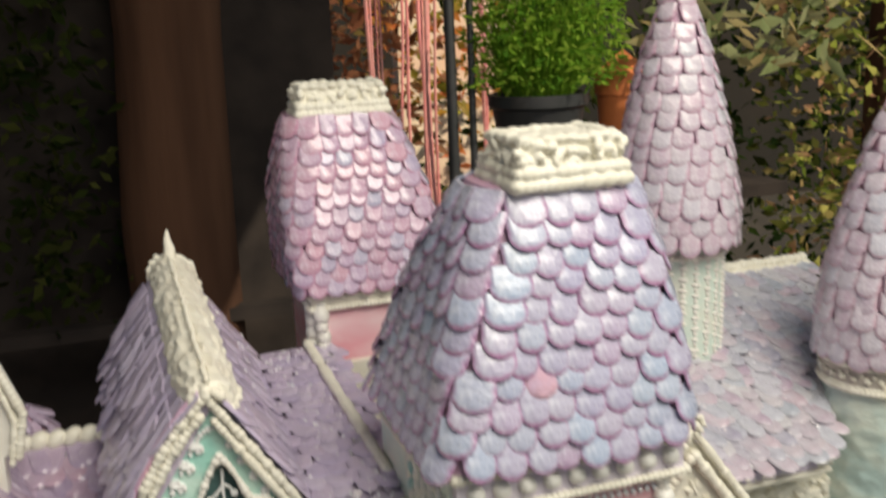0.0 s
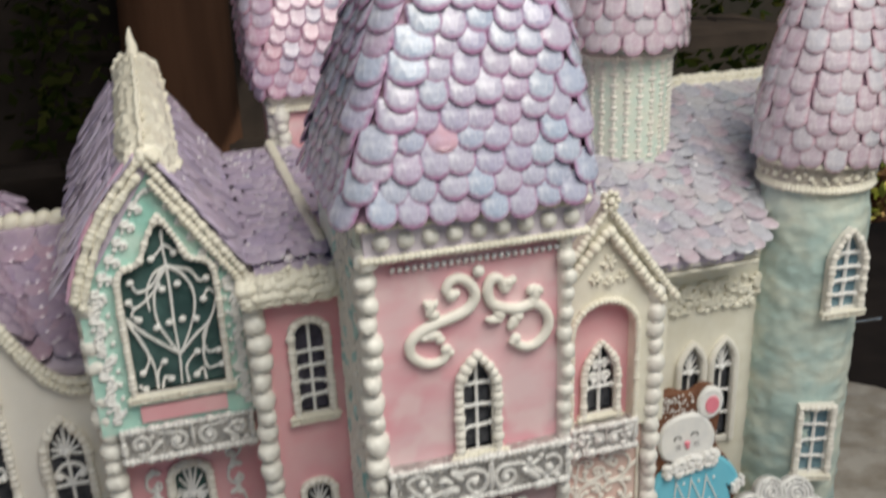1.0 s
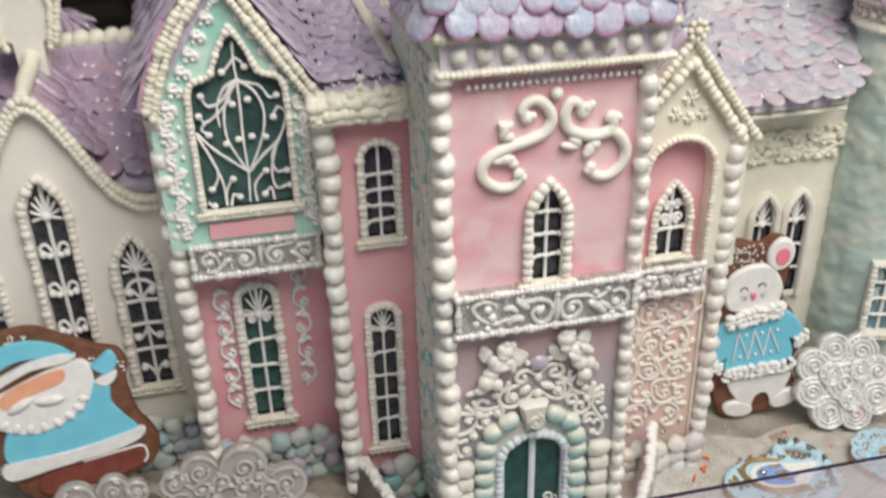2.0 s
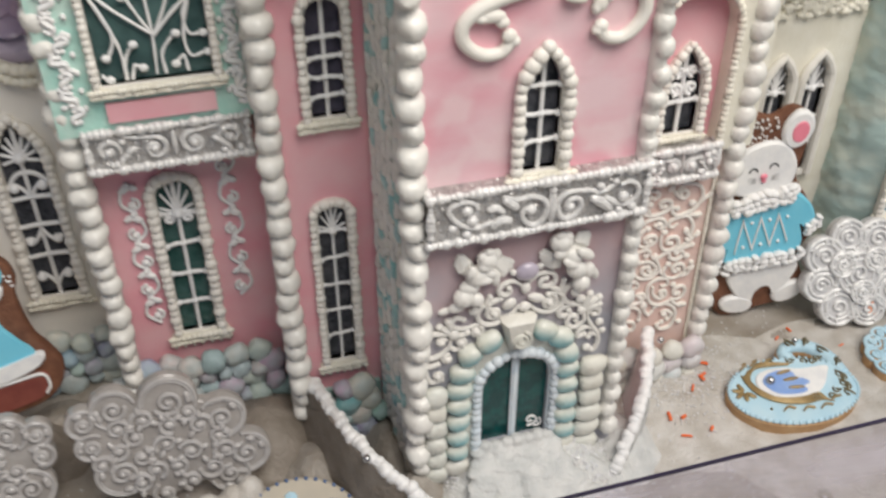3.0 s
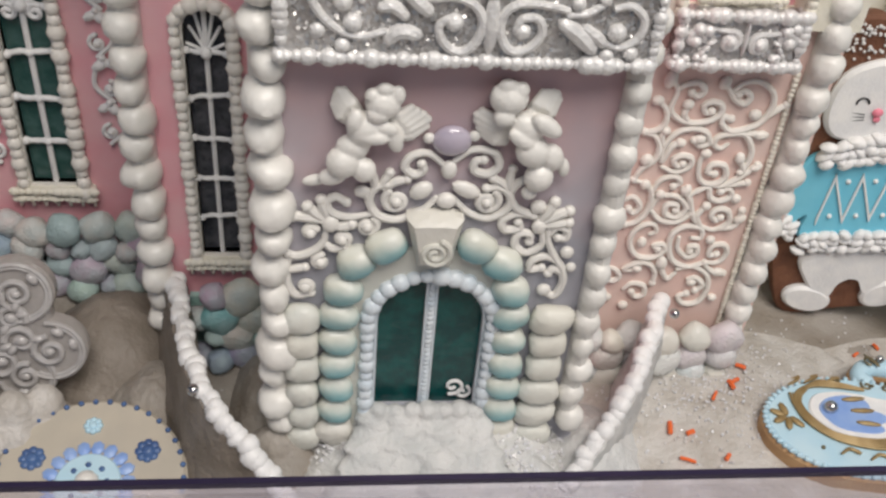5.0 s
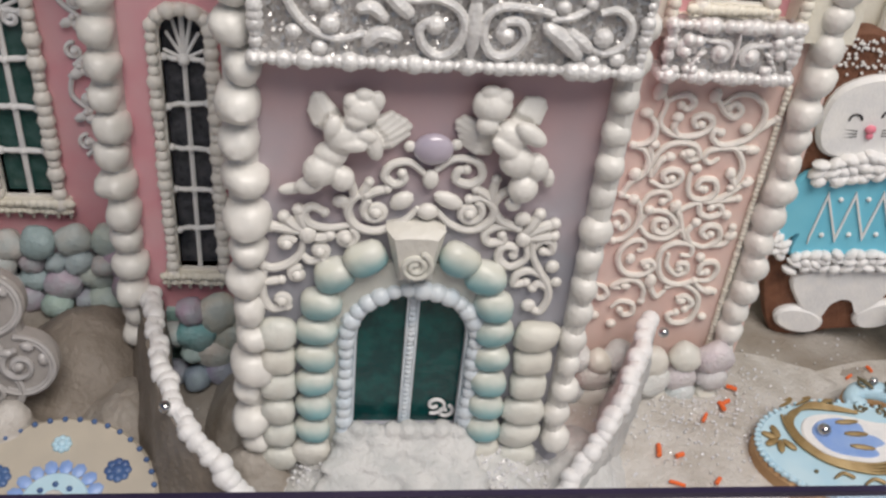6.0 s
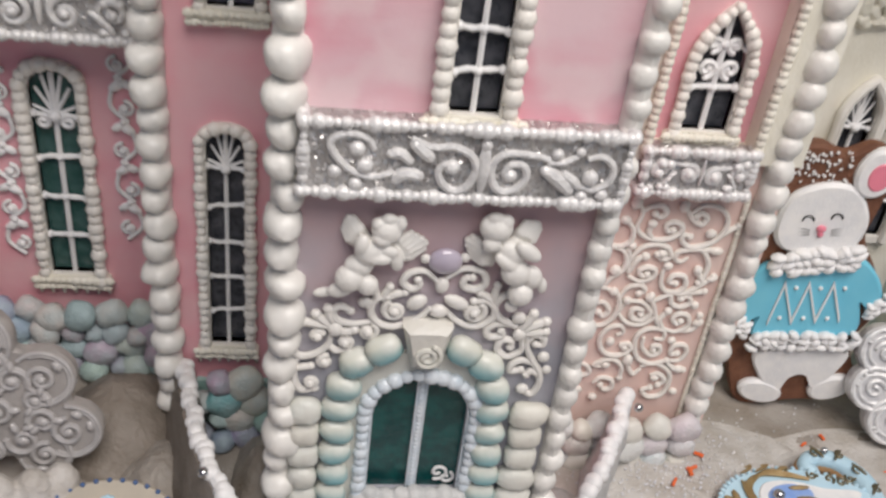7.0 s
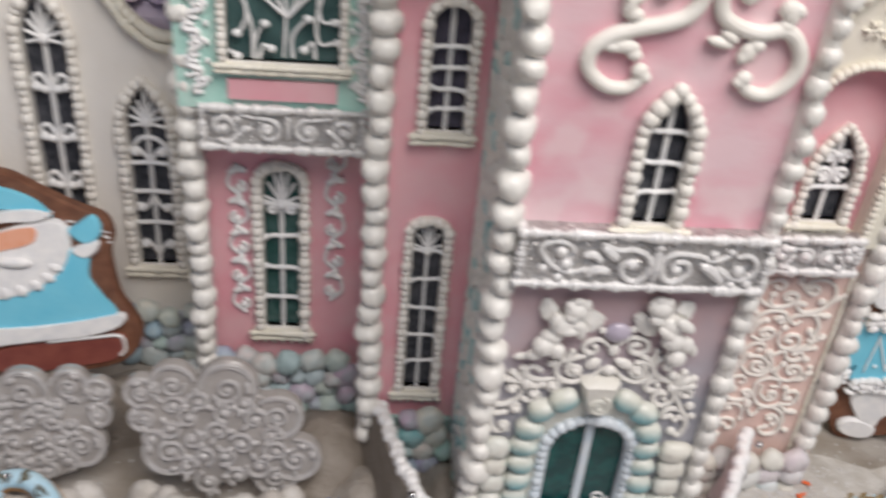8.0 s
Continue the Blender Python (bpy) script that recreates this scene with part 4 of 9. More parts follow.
def crown(parent, x0, x1, y0, y1, z0, h, r):
    """Cream coping of several piped rope rows on a roof's top."""
    g = Geo().box(x0 - 0.003, x1 + 0.003, y0 - 0.003, y1 + 0.003, z0, z0 + h * 0.86)
    rn = random.Random(int(x0 * 1e5))

    def round_loop(e, z):
        c = [(x0 + e, y0 + e), (x1 - e, y0 + e), (x1 - e, y1 - e), (x0 + e, y1 - e), (x0 + e, y0 + e)]
        return [Vector((p[0], p[1], z)).lerp(Vector((q[0], q[1], z)), t / 8) for p, q in zip(c, c[1:]) for t in range(8)] + [Vector((x0 + e, y0 + e, z))]
    for e, z, k in ((-0.0058, 0.05, 1.25), (-0.0050, 0.28, 1.1)):
        g.rope(round_loop(e, z0 + h * z), r * k, 0.9, 1.0, 8, 6, 0.15)
    # lumpy swirls up the sides, little peaks along the top
    for p in round_loop(-0.0035, z0 + h * 0.55):
        for q in range(3):
            c = p + Vector((rn.uniform(-0.002, 0.002), rn.uniform(-0.002, 0.002), h * rn.uniform(-0.14, 0.2)))
            g.ball(c, (r * rn.uniform(1.0, 1.7), r * rn.uniform(0.6, 0.8), r * rn.uniform(0.6, 0.9)), 8, 6, Euler((rn.uniform(-0.6, 0.6), rn.uniform(-0.6, 0.6), rn.uniform(0, 3))).to_matrix())
    for p in round_loop(-0.0015, z0 + h * 0.86):
        g.ball(p + Vector((0, 0, rn.uniform(-0.0006, 0.0012))), (r * 1.3, r * 0.8, r * 1.3), 8, 6, Matrix.Rotation(-math.pi / 2, 3, "X"), 0.0)
    for i in range(70):
        g.ball((rn.uniform(x0, x1), rn.uniform(y0, y1), z0 + h * 0.84), (r * 1.6, r * 1.0, r * 0.6), 8, 6, Matrix.Rotation(rn.uniform(0, 3), 3, "Z"))
    return fuse(part("roof_crown", g, ICING, parent, "cream piped icing crown"), 0.0006)

# ---- setting: table, snow, background ----


def board_back(x):
    """Where the board ends behind the castle, a cut corner at its right."""
    return 0.395 if x < 0.36 else 0.395 - (x - 0.36) * 1.05


def bumpy_sheet(x0, x1, y0, nx, ny, height):
    v, f = [], []
    for j in range(ny + 1):
        for i in range(nx + 1):
            x = x0 + (x1 - x0) * i / nx
            y = y0 + (board_back(x) - y0) * j / ny
            v.append((x, y, height(x, y)))
    for j in range(ny):
        for i in range(nx):
            a = j * (nx + 1) + i
            f.append((a, a + 1, a + nx + 2, a + nx + 1))
    return Geo().add(v, f)


def snow_height(x, y):
    h = 0.0016 * noise.noise((x * 60, y * 60, 0)) + 0.0022 * noise.noise((x * 22, y * 22, 3)) + 0.0008 * noise.noise((x * 220, y * 220, 7))
    return h - 0.001


single("ground", bumpy_sheet(-0.55, 0.66, -0.34, 200, 150, snow_height), SNOW, "beige sugar snow spread over the display board", "snow", kind="structure")
corner = [(-0.56, -0.35), (0.67, -0.35), (0.67, 0.075), (0.37, 0.40), (-0.56, 0.40)]
g = Geo().add([(x, y, z) for z in (-0.03, -0.008) for x, y in corner], [(4, 3, 2, 1, 0), (5, 6, 7, 8, 9)] + [(i, (i + 1) % 5, 5 + (i + 1) % 5, 5 + i) for i in range(5)])
single("display_board", g, WHITE, "white board that carries the castle", "board", kind="structure")
single("floor", Geo().box(-60, 60, -60, 60, -0.95, -0.9), FLOOR, "dark earth floor", "floor", kind="structure")
single("table", Geo().box(-0.8, 1.0, -0.38, 0.7, -0.09, -0.031), SHADE_BOARD, "dark display table under the board", "table", kind="structure")

glass = thing("glass_guard", (0.0, -0.1500, 0.0), "clear acrylic guard pane with dark top edge", "glass guard")
pane = part("pane", Geo().box(-0.52, 0.65, -0.1512, -0.1488, 0.002, 0.1753), ACRYLIC, glass, "clear acrylic pane", smooth=False)
pane.visible_shadow = False
part("top_edge", Geo().box(-0.52, 0.65, -0.1505, -0.1495, 0.1755, 0.1765), EDGE, glass, "dark violet polished edge", smooth=False)

# ---- front tower ----
tower = thing("lilac_tower", (0.006, 0.06, 0.0), "pink iced gingerbread tower with pearl corners and lilac shingle roof", "gingerbread tower")
TX0, TX1 = -0.046, 0.059
door_loop = arch(0.0020, 0.028, 0.0355, 0.0600, "round")
tw_loop = arch(0.0057, 0.195, 0.0155, 0.054, "gothic")
g = Geo().slab([[(TX0, 0.186), (TX1, 0.186), (TX1, 0.331), (TX0, 0.331)], tw_loop], 0.0, 0.008)
part("wall", g, PINK, tower, "pink mottled icing wall")
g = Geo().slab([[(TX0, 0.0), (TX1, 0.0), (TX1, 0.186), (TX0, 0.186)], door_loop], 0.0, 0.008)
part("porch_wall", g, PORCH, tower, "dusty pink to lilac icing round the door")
g = Geo().box(TX0 - 0.006, TX0, 0.0005, 0.115, 0.0, 0.331)
part("wall", g, MINT_PALE, tower, "cream and mint iced side wall")
g = Geo().box(TX1 - 0.006, TX1, 0.008, 0.115, 0.0, 0.331)
part("wall", g, PINK, tower)
g = Geo().box(TX0 + 0.006, TX1 - 0.006, 0.107, 0.115, 0.0, 0.331)
part("wall", g, PINK, tower)
column(tower, -0.0490, 0.0, 0.02, 0.318, BEAD_CORNER, 0.0118, 1)
column(tower, 0.0546, -0.003, 0.022, 0.318, BEAD_SMALL, 0.0112, 2)
# cornice
g = Geo().box(TX0 - 0.004, TX1 + 0.004, -0.006, 0.118, 0.3135, 0.331)
part("cornice", g, MAUVE, tower, "mauve band")
g = Geo()
for z, r in ((0.3135, 0.0022), (0.3305, 0.0026)):
    g.rope([(TX0 - 0.005, 0.115, z), (TX0 - 0.005, -0.0075, z), (TX1 + 0.005, -0.0075, z), (TX1 + 0.005, 0.115, z)], r, 1.3)
part("cornice_rope", g, ICING, tower)
for i in range(9):
    piece("pearl", bead_mesh("pearl", 0.0042, 0.0036, 0.0042, PEARL) if i == 0 else bpy.data.meshes["pearl"], tower, pose(TX0 + 0.004 + (TX1 - TX0 - 0.008) * i / 8, -0.0075, 0.3222))
CRYSTAL_BEAD = Geo().ball((0, 0, 0), (0.00150, 0.0014, 0.0017), 8, 5).mesh("crystal", CRYSTAL)
strip = part("crystal_strip", Geo().box(TX0 + 0.008, TX1 - 0.008, -0.0010, -0.0002, 0.3045, 0.3067), PINK, tower, "thin pink strip set with tiny crystal beads")
for i in range(24):
    piece("crystal", CRYSTAL_BEAD, strip, pose(TX0 + 0.010 + 0.0855 * i / 23, -0.0022, 0.3050))
# roof
LO, HI = (-0.055, 0.066, -0.009, 0.117), (-0.0175, 0.0545, 0.023, 0.073)
RZ0, RZ1 = 0.332, 0.450
inset = lambda q, d: (q[0] + d, q[1] - d, q[2] + d, q[3] - d)
roof = part("roof", soft_frustum(inset(LO, 0.0006), inset(HI, 0.0006), RZ0, RZ1, 0.004), ROSE_CORE, tower, "rose roof under the shingles")
TONGUES = [tongue_mesh("shingle_a", 0.0142, 0.0175, 0.0016, SHINGLE), tongue_mesh("shingle_b", 0.0142, 0.0175, 0.0019, SHINGLE, 0.08)]


def corners(q, z):
    return [(q[0], q[2], z), (q[1], q[2], z), (q[1], q[3], z), (q[0], q[3], z)]


shingle_wrap(roof, LO, HI, RZ0 + 0.005, RZ1, 11, 0.0134, TONGUES, 10, 0.004, lean=10)
odd = min(roof.children, key=lambda o: (o.matrix_basis.translation - Vector((-0.010, 0.002, 0.374))).length)
odd.data = tongue_mesh("rose_shingle", 0.0142, 0.0175, 0.0019, SHINGLE_ROSE)
crown(tower, -0.0030, 0.0390, 0.0215, 0.0560, 0.450, 0.0235, 0.0032)
# windows and door
window(tower, 0.0057, 0.0, 0.195, 0.0155, 0.054, "gothic", DARK_PANE, "grid", 0.0058, 3)
door = part("door", Geo().slab([grow(door_loop, 0.0015)], 0.003, 0.006), DOOR_PANE, tower, "dark teal arched double door")
g = Geo().rope([(0.0020, 0.0015, 0.028), (0.0020, 0.0015, 0.0862)], 0.0014, 1.5, 0.8, 6, 5)
for s in (-1, 1):
    g.tube([(0.0020 + s * 0.0016, 0.0015, 0.028), (0.0020 + s * 0.0016, 0.0015, 0.0862)], 0.0005, 5)
part("door_mullion", g, DOOR_ICING, door)
g = Geo().tube(curl(0.0125, 0.0365, 0.0042, 1.2, 250, 1, 0.0022, 10), 0.0007, 6)
g.tube(curl(0.0160, 0.0335, 0.0032, 1.1, 60, -1, 0.0022, 10), 0.0007, 6)
part("door_curl", g, WHITE, door, "thin white icing curl")
g = Geo()
closed = to3(grow(door_loop, 0.0005), -0.0005)
g.tube(closed[1:] + closed[:1], 0.0007, 5)
closed = to3(grow(door_loop, 0.0032), -0.002)
g.rope(closed[1:] + closed[:1], 0.0030, 1.5, 0.9, 9, 7, 0.2)
part("door_frame", g, DOOR_ICING, door, "beaded bluish white door surround")

# silver band above the door


def silver_band(parent, x0, x1, y, z0, z1, depth, seed, curls):
    g = Geo().box(x0, x1, y, y + depth, z0, z1)
    band = part("balcony_band", g, SILVER, parent, "silver glitter band with raised white scrolls", smooth=False)
    g = Geo()
    for z in (z0, z1):
        g.rope([(x0 - 0.0005, y + depth, z), (x0 - 0.0005, y - 0.0005, z), (x1 + 0.0005, y - 0.0005, z), (x1 + 0.0005, y + depth, z)], 0.0021, 1.3, 0.9, 9, 6, 0.4)
    for x in (x0, x1):
        g.rope([(x, y - 0.0005, z0), (x, y - 0.0005, z1)], 0.0017, 1.35, 0.8, 8, 5, 0.4)
    part("band_rim", g, SILVER_RIM, band)
    g = Geo()
    rnd = random.Random(seed)
    zc, hh = (z0 + z1) / 2, (z1 - z0) / 2
    yy = y - 0.0006
    L, items = x1 - x0, []

    def one(name):
        q = Geo()
        items.append((name, q))
        return q
    if curls == 0:
        # the wide band's own drawing: u along, v up
        def sp(u, v):
            return Vector((x0 + L * u, yy, z0 + 2 * hh * v))

        def line(name, r, *spots):
            pts = smooth_path([sp(*q) for q in spots], 5)
            m = len(pts) - 1
            one(name).tube(pts, [r * (0.7 + 0.45 * math.sin(math.pi * (0.1 + 0.8 * k / m))) for k in range(m + 1)], 8)

        def bump(u, v, r, k=1.0, tilt=0):
            one("scroll_drop").ball(sp(u, v), (r * k, r * 0.8, r), 10, 7, Matrix.Rotation(radians(tilt), 3, "Y"))
        line("scroll", 0.0011, (0.21, 0.66), (0.19, 0.80), (0.13, 0.86), (0.08, 0.74), (0.10, 0.52), (0.15, 0.33), (0.21, 0.26), (0.275, 0.34))
        line("scroll", 0.0012, (0.32, 0.84), (0.385, 0.73), (0.45, 0.75), (0.505, 0.64), (0.525, 0.44), (0.505, 0.20), (0.465, 0.11), (0.425, 0.22), (0.41, 0.40), (0.435, 0.50), (0.455, 0.45))
        line("scroll", 0.0012, (0.75, 0.64), (0.69, 0.69), (0.62, 0.70), (0.58, 0.58), (0.575, 0.34), (0.605, 0.15), (0.655, 0.18), (0.685, 0.36), (0.67, 0.53), (0.63, 0.53), (0.615, 0.39), (0.633, 0.37))
        line("scroll", 0.0011, (0.87, 0.68), (0.915, 0.72), (0.955, 0.57), (0.95, 0.36), (0.905, 0.23), (0.855, 0.28))
        line("leaf_scroll", 0.0016, (0.255, 0.60), (0.29, 0.62), (0.325, 0.50))
        line("leaf_scroll", 0.0019, (0.275, 0.22), (0.31, 0.34), (0.36, 0.30))
        line("leaf_scroll", 0.0019, (0.325, 0.78), (0.36, 0.66), (0.385, 0.56))
        line("leaf_scroll", 0.0021, (0.735, 0.50), (0.785, 0.36), (0.83, 0.18))
        line("leaf_scroll", 0.0015, (0.795, 0.46), (0.835, 0.34), (0.86, 0.25))
        line("leaf_scroll", 0.0010, (0.745, 0.59), (0.80, 0.62), (0.845, 0.74))
        one("scroll_post").ball(sp(0.548, 0.46), (0.0021, 0.0018, hh * 0.78), 10, 8)
        for spot in ((0.16, 0.66, 0.0026), (0.185, 0.42, 0.0026), (0.095, 0.32, 0.0022), (0.16, 0.15, 0.0022), (0.45, 0.46, 0.0026), (0.633, 0.38, 0.0023), (0.772, 0.72, 0.0020), (0.842, 0.77, 0.0017), (0.888, 0.40, 0.0027), (0.87, 0.12, 0.0021), (0.935, 0.16, 0.0021), (0.548, 0.80, 0.0019)):
            bump(*spot)
        for name, q in items:
            part(name, q, SILVER_RIM, band)
        return band
    xm = x0 + 0.53 * L
    R_ = min(hh * 0.62, L * 0.085)
    # middle post between two facing curls, then leaves, drops and end curls
    one("scroll_post").ball((xm, yy, zc + hh * 0.1), (R_ * 0.22, 0.0016, hh * 0.72), 10, 8)
    for s in (-1, 1):
        cx, cz = xm + s * R_ * 1.45, zc + hh * rnd.uniform(-0.12, 0.02)
        pts = [Vector((cx + s * R_ * 2.2, yy, cz + R_ * 1.25)), Vector((cx + s * R_ * 1.2, yy, cz + R_ * 1.05))] + [Vector(p) for p in curl(cx, cz, R_, 1.3, 75 if s > 0 else 105, s, yy, 12)]
        g = one("scroll")
        g.tube(pts, [0.0008 + 0.0006 * min(1.0, i / 6) for i in range(len(pts))], 8)
        g.ball((cx, yy - 0.0006, cz), 0.0022, 9, 6)
        lx = cx + s * R_ * 1.75
        g = one("leaf_scroll")
        for k in range(3):
            g.ball((lx + s * R_ * 0.35 * k, yy, zc - hh * (0.05 + 0.22 * k)), (R_ * 0.55, 0.0015, R_ * 0.26), 9, 6, Matrix.Rotation(s * (0.5 + 0.25 * k), 3, "Y"))
        for k in range(2):
            one("scroll_drop").ball((lx + s * R_ * (0.5 + 0.9 * k), yy, zc + hh * rnd.uniform(0.42, 0.6)), rnd.uniform(0.0017, 0.0024), 8, 6)
        ex = x1 - R_ * 1.35 if s > 0 else x0 + R_ * 1.45
        if abs(ex - cx) > R_ * 2.4:
            pts = curl(ex, zc + hh * 0.08, R_ * 0.9, 1.15, 200 if s > 0 else -20, -s, yy, 12)
            g = one("scroll")
            g.tube(pts, [0.0009 + 0.0005 * min(1.0, i / 6) for i in range(len(pts))], 8)
            g.ball((ex, yy - 0.0005, zc), 0.0021, 9, 6)
        for k in range(3):
            one("scroll_drop").ball((ex + s * R_ * rnd.uniform(-1.2, 0.8), yy, zc - hh * rnd.uniform(0.5, 0.75)), rnd.uniform(0.0014, 0.0021), 8, 6)
        mx = (ex + lx) / 2
        if abs(ex - lx) > R_ * 2.4:
            one("scroll").tube(smooth_path([(lx + s * R_ * 0.6, yy, zc - hh * 0.1), (mx, yy, zc + hh * 0.3), (mx + s * R_ * 0.6, yy, zc - hh * 0.35)], 5), 0.0012, 8)
    for name, q in items:
        part(name, q, SILVER_RIM, band)
    return band


silver_band(tower, -0.0440, 0.0540, -0.0085, 0.1700, 0.1935, 0.0085, 5, 0)

# ---- slim wing between tower and oriel ----
slim = thing("slim_wing", (-0.07, 0.09, 0.0), "narrow pink iced wing with two tall arched windows", "gingerbread wing")
su = arch(-0.0710, 0.197, 0.0160, 0.0565, "round")
sl = arch(-0.0738, 0.0465, 0.0142, 0.1023, "round")
g = Geo().slab([[(-0.100, 0.0), (-0.0462, 0.0), (-0.0462, 0.272), (-0.100, 0.272)], su, sl], 0.066, 0.074)
part("wall", g, PINK_DEEP, slim, "deep pink icing wall")
part("wall", Geo().box(-0.102, -0.094, 0.0745, 0.112, 0.0, 0.272), ICING, slim)
window(slim, -0.0710, 0.066, 0.197, 0.0160, 0.0565, "round", LILAC_PANE, "grid", 0.0048, 4)
window(slim, -0.0738, 0.066, 0.0465, 0.0142, 0.1023, "round", DARK_PANE, "fan", 0.0048, 5)
column(slim, -0.0992, 0.063, 0.012, 0.272, BEAD_BROAD, 0.0116, 3)
g = Geo().box(-0.103, -0.0465, 0.056, 0.075, 0.2730, 0.2835, 0.002)
rnd = random.Random(44)
for z, y, r in ((0.2725, 0.0545, 0.0024), (0.2765, 0.0540, 0.0030), (0.2815, 0.0545, 0.0030), (0.2845, 0.0570, 0.0030)):
    g.rope([(-0.105, y, z), (-0.090, y - 0.0006, z + 0.0006), (-0.070, y + 0.0004, z - 0.0005), (-0.048, y, z + 0.001)], r, 1.1, 1.0, 8, 6, 0.35)
for i in range(150):
    g.ball((rnd.uniform(-0.104, -0.048), rnd.uniform(0.053, 0.066), rnd.uniform(0.274, 0.2875)), [rnd.uniform(0.0014, 0.0030) for q in range(3)], 8, 6)
fuse(part("cornice", g, ICING, slim, "cream piped ledge"), 0.0005)

# ---- oriel wing with the mint gable ----
oriel = thing("oriel_wing", (-0.145, 0.15, 0.0), "mint gabled gingerbread wing with large gothic window", "gingerbread wing")
lw = arch(-0.1468, 0.048, 0.0185, 0.1005, "round")
g = Geo().slab([[(-0.193, 0.0), (-0.0975, 0.0), (-0.0975, 0.196), (-0.193, 0.196)], lw], 0.111, 0.119)
part("wall", g, PINK_DEEP, oriel, "deep pink icing wall")
ow = arch(-0.1425, 0.2145, 0.0490, 0.102, "shouldered")
g = Geo().slab([[(-0.190, 0.1905), (-0.098, 0.1905), (-0.098, 0.278), (-0.1445, 0.349), (-0.172, 0.321), (-0.190, 0.285)], ow], 0.089, 0.097)
part("gable", g, MINT, oriel, "mint iced gable with piped cream curls")
part("wall", Geo().box(-0.196, -0.189, 0.1192, 0.27, 0.0, 0.275), ICING, oriel)
part("wall", Geo().box(-0.105, -0.098, 0.1192, 0.27, 0.0, 0.275), ICING, oriel)
window(oriel, -0.1468, 0.111, 0.048, 0.0185, 0.1005, "round", TEAL_PANE, "curlfan", 0.0058, 4)
window(oriel, -0.1425, 0.089, 0.2145, 0.0490, 0.102, "shouldered", GREY_PANE, "big", 0.0040, 3, label="large gothic window with white icing tracery")
part("sill_panel", Geo().box(-0.1672, -0.1188, 0.0865, 0.0888, 0.1966, 0.2060), PINK_DEEP, oriel, "pink strip under the window")
silver_band(oriel, -0.1795, -0.1065, 0.0870, 0.1720, 0.1920, 0.0235, 9, 5)
column(oriel, -0.1868, 0.096, 0.02, 0.272, BEAD_BROAD, 0.0112, 4)
column(oriel, -0.101, 0.087, 0.200, 0.276, BEAD_SMALL, 0.0095, 6)
# piped curls on the mint field: a string of S-curls beside each jamb, beads round the point
g = Geo()
rnd = random.Random(21)


def s_curl(x, z, s, r, lean=0.0):
    """One piped S: two hooks that wind opposite ways, with a drop at each end."""
    m = Matrix.Rotation(lean, 3, "Y")
    pts = [m @ Vector((px * s, 0, pz)) for px, pz in ((-0.3, 0.55), (0.25, 0.95), (0.75, 0.55), (0.25, 0.05), (-0.35, -0.35), (-0.2, -0.95), (0.45, -0.8))]
    line = smooth_path([(x + p.x * r, 0.0880, z + p.z * r) for p in pts], 4)
    n = len(line) - 1
    g.tube(line, [0.00105 + 0.0006 * math.sin(math.pi * i / n) for i in range(n + 1)], 6)
    for q in (line[0], line[-1]):
        g.ball(q, (0.0013, 0.0012, 0.0013), 7, 5)


for s in (-1, 1):
    for i in range(9):
        z = 0.2020 + 0.0086 * i
        s_curl(-0.1440 + s * (0.0368 + rnd.uniform(-0.001, 0.001)), z, s if i % 2 else -s, 0.0038, rnd.uniform(-0.5, 0.5))
        g.ball((-0.1440 + s * (0.0368 + rnd.choice((-0.0035, 0.0035))), 0.0882, z + 0.0043), (0.0017, 0.0013, 0.0014), 7, 5)
        g.ball((-0.1440 + s * 0.0315, 0.0882, z + 0.003), (0.0014, 0.0013, 0.0017), 7, 5)
    for i in range(6):
        t = i / 5
        x, z = s * (0.0345 - 0.026 * t), 0.2775 + 0.0470 * t
        s_curl(-0.1440 + x, z, s, 0.0040 - 0.0008 * t, s * 0.6)
        g.ball((-0.1440 + x + s * 0.0035, 0.0882, z - 0.0035), rnd.uniform(0.0012, 0.0018), 7, 5)
for i in range(11):
    a = radians(10 + 16 * i)
    g.ball((-0.1440 + 0.0085 * math.cos(a), 0.0882, 0.3245 + 0.0085 * math.sin(a)), rnd.uniform(0.0013, 0.002), 7, 5)
part("curl_work", g, WHITE, oriel)
# gable roof
RF, RB = Vector((-0.1445, 0.0870, 0.351)), Vector((-0.1483, 0.318, 0.362))
EL, ER = (Vector((-0.192, 0.0870, 0.276)), Vector((-0.193, 0.312, 0.287))), (Vector((-0.096, 0.0870, 0.276)), Vector((-0.097, 0.312, 0.287)))
up = Vector((0, 0, 0.005))
g = Geo().add([EL[0], RF, ER[0], EL[1], RB, ER[1], EL[0] - up, RF - up * 1.6, ER[0] - up, EL[1] - up, RB - up * 1.6, ER[1] - up],
              [(0, 1, 4, 3), (1, 2, 5, 4), (6, 9, 10, 7), (7, 10, 11, 8), (0, 6, 7, 1), (1, 7, 8, 2), (3, 4, 10, 9), (4, 5, 11, 10), (0, 3, 9, 6), (2, 8, 11, 5)])
out = Vector((-0.82, 0, 0.57))
rows = [[(EL[k].lerp((RF, RB)[k], t / 8) + out * 0.0085 * math.sin(math.pi * t / 8 * 0.9)) for k in (0, 1)] for t in range(9)]
v = [p for r in rows for p in r] + [EL[0], RF, EL[1], RB]
g.add(v, [(2 * t, 2 * t + 2, 2 * t + 3, 2 * t + 1) for t in range(8)] + [tuple([18] + [2 * t for t in range(9)] + [19]), tuple([21] + [2 * t + 1 for t in range(8, -1, -1)] + [20])])
groof = part("roof", g, LILAC_CORE, oriel, "lilac roof with layered petal shingles", smooth=False)
edge = [r[0] for r in rows[::-1]]
right = [RF.lerp(ER[0], t / 8) for t in range(9)]
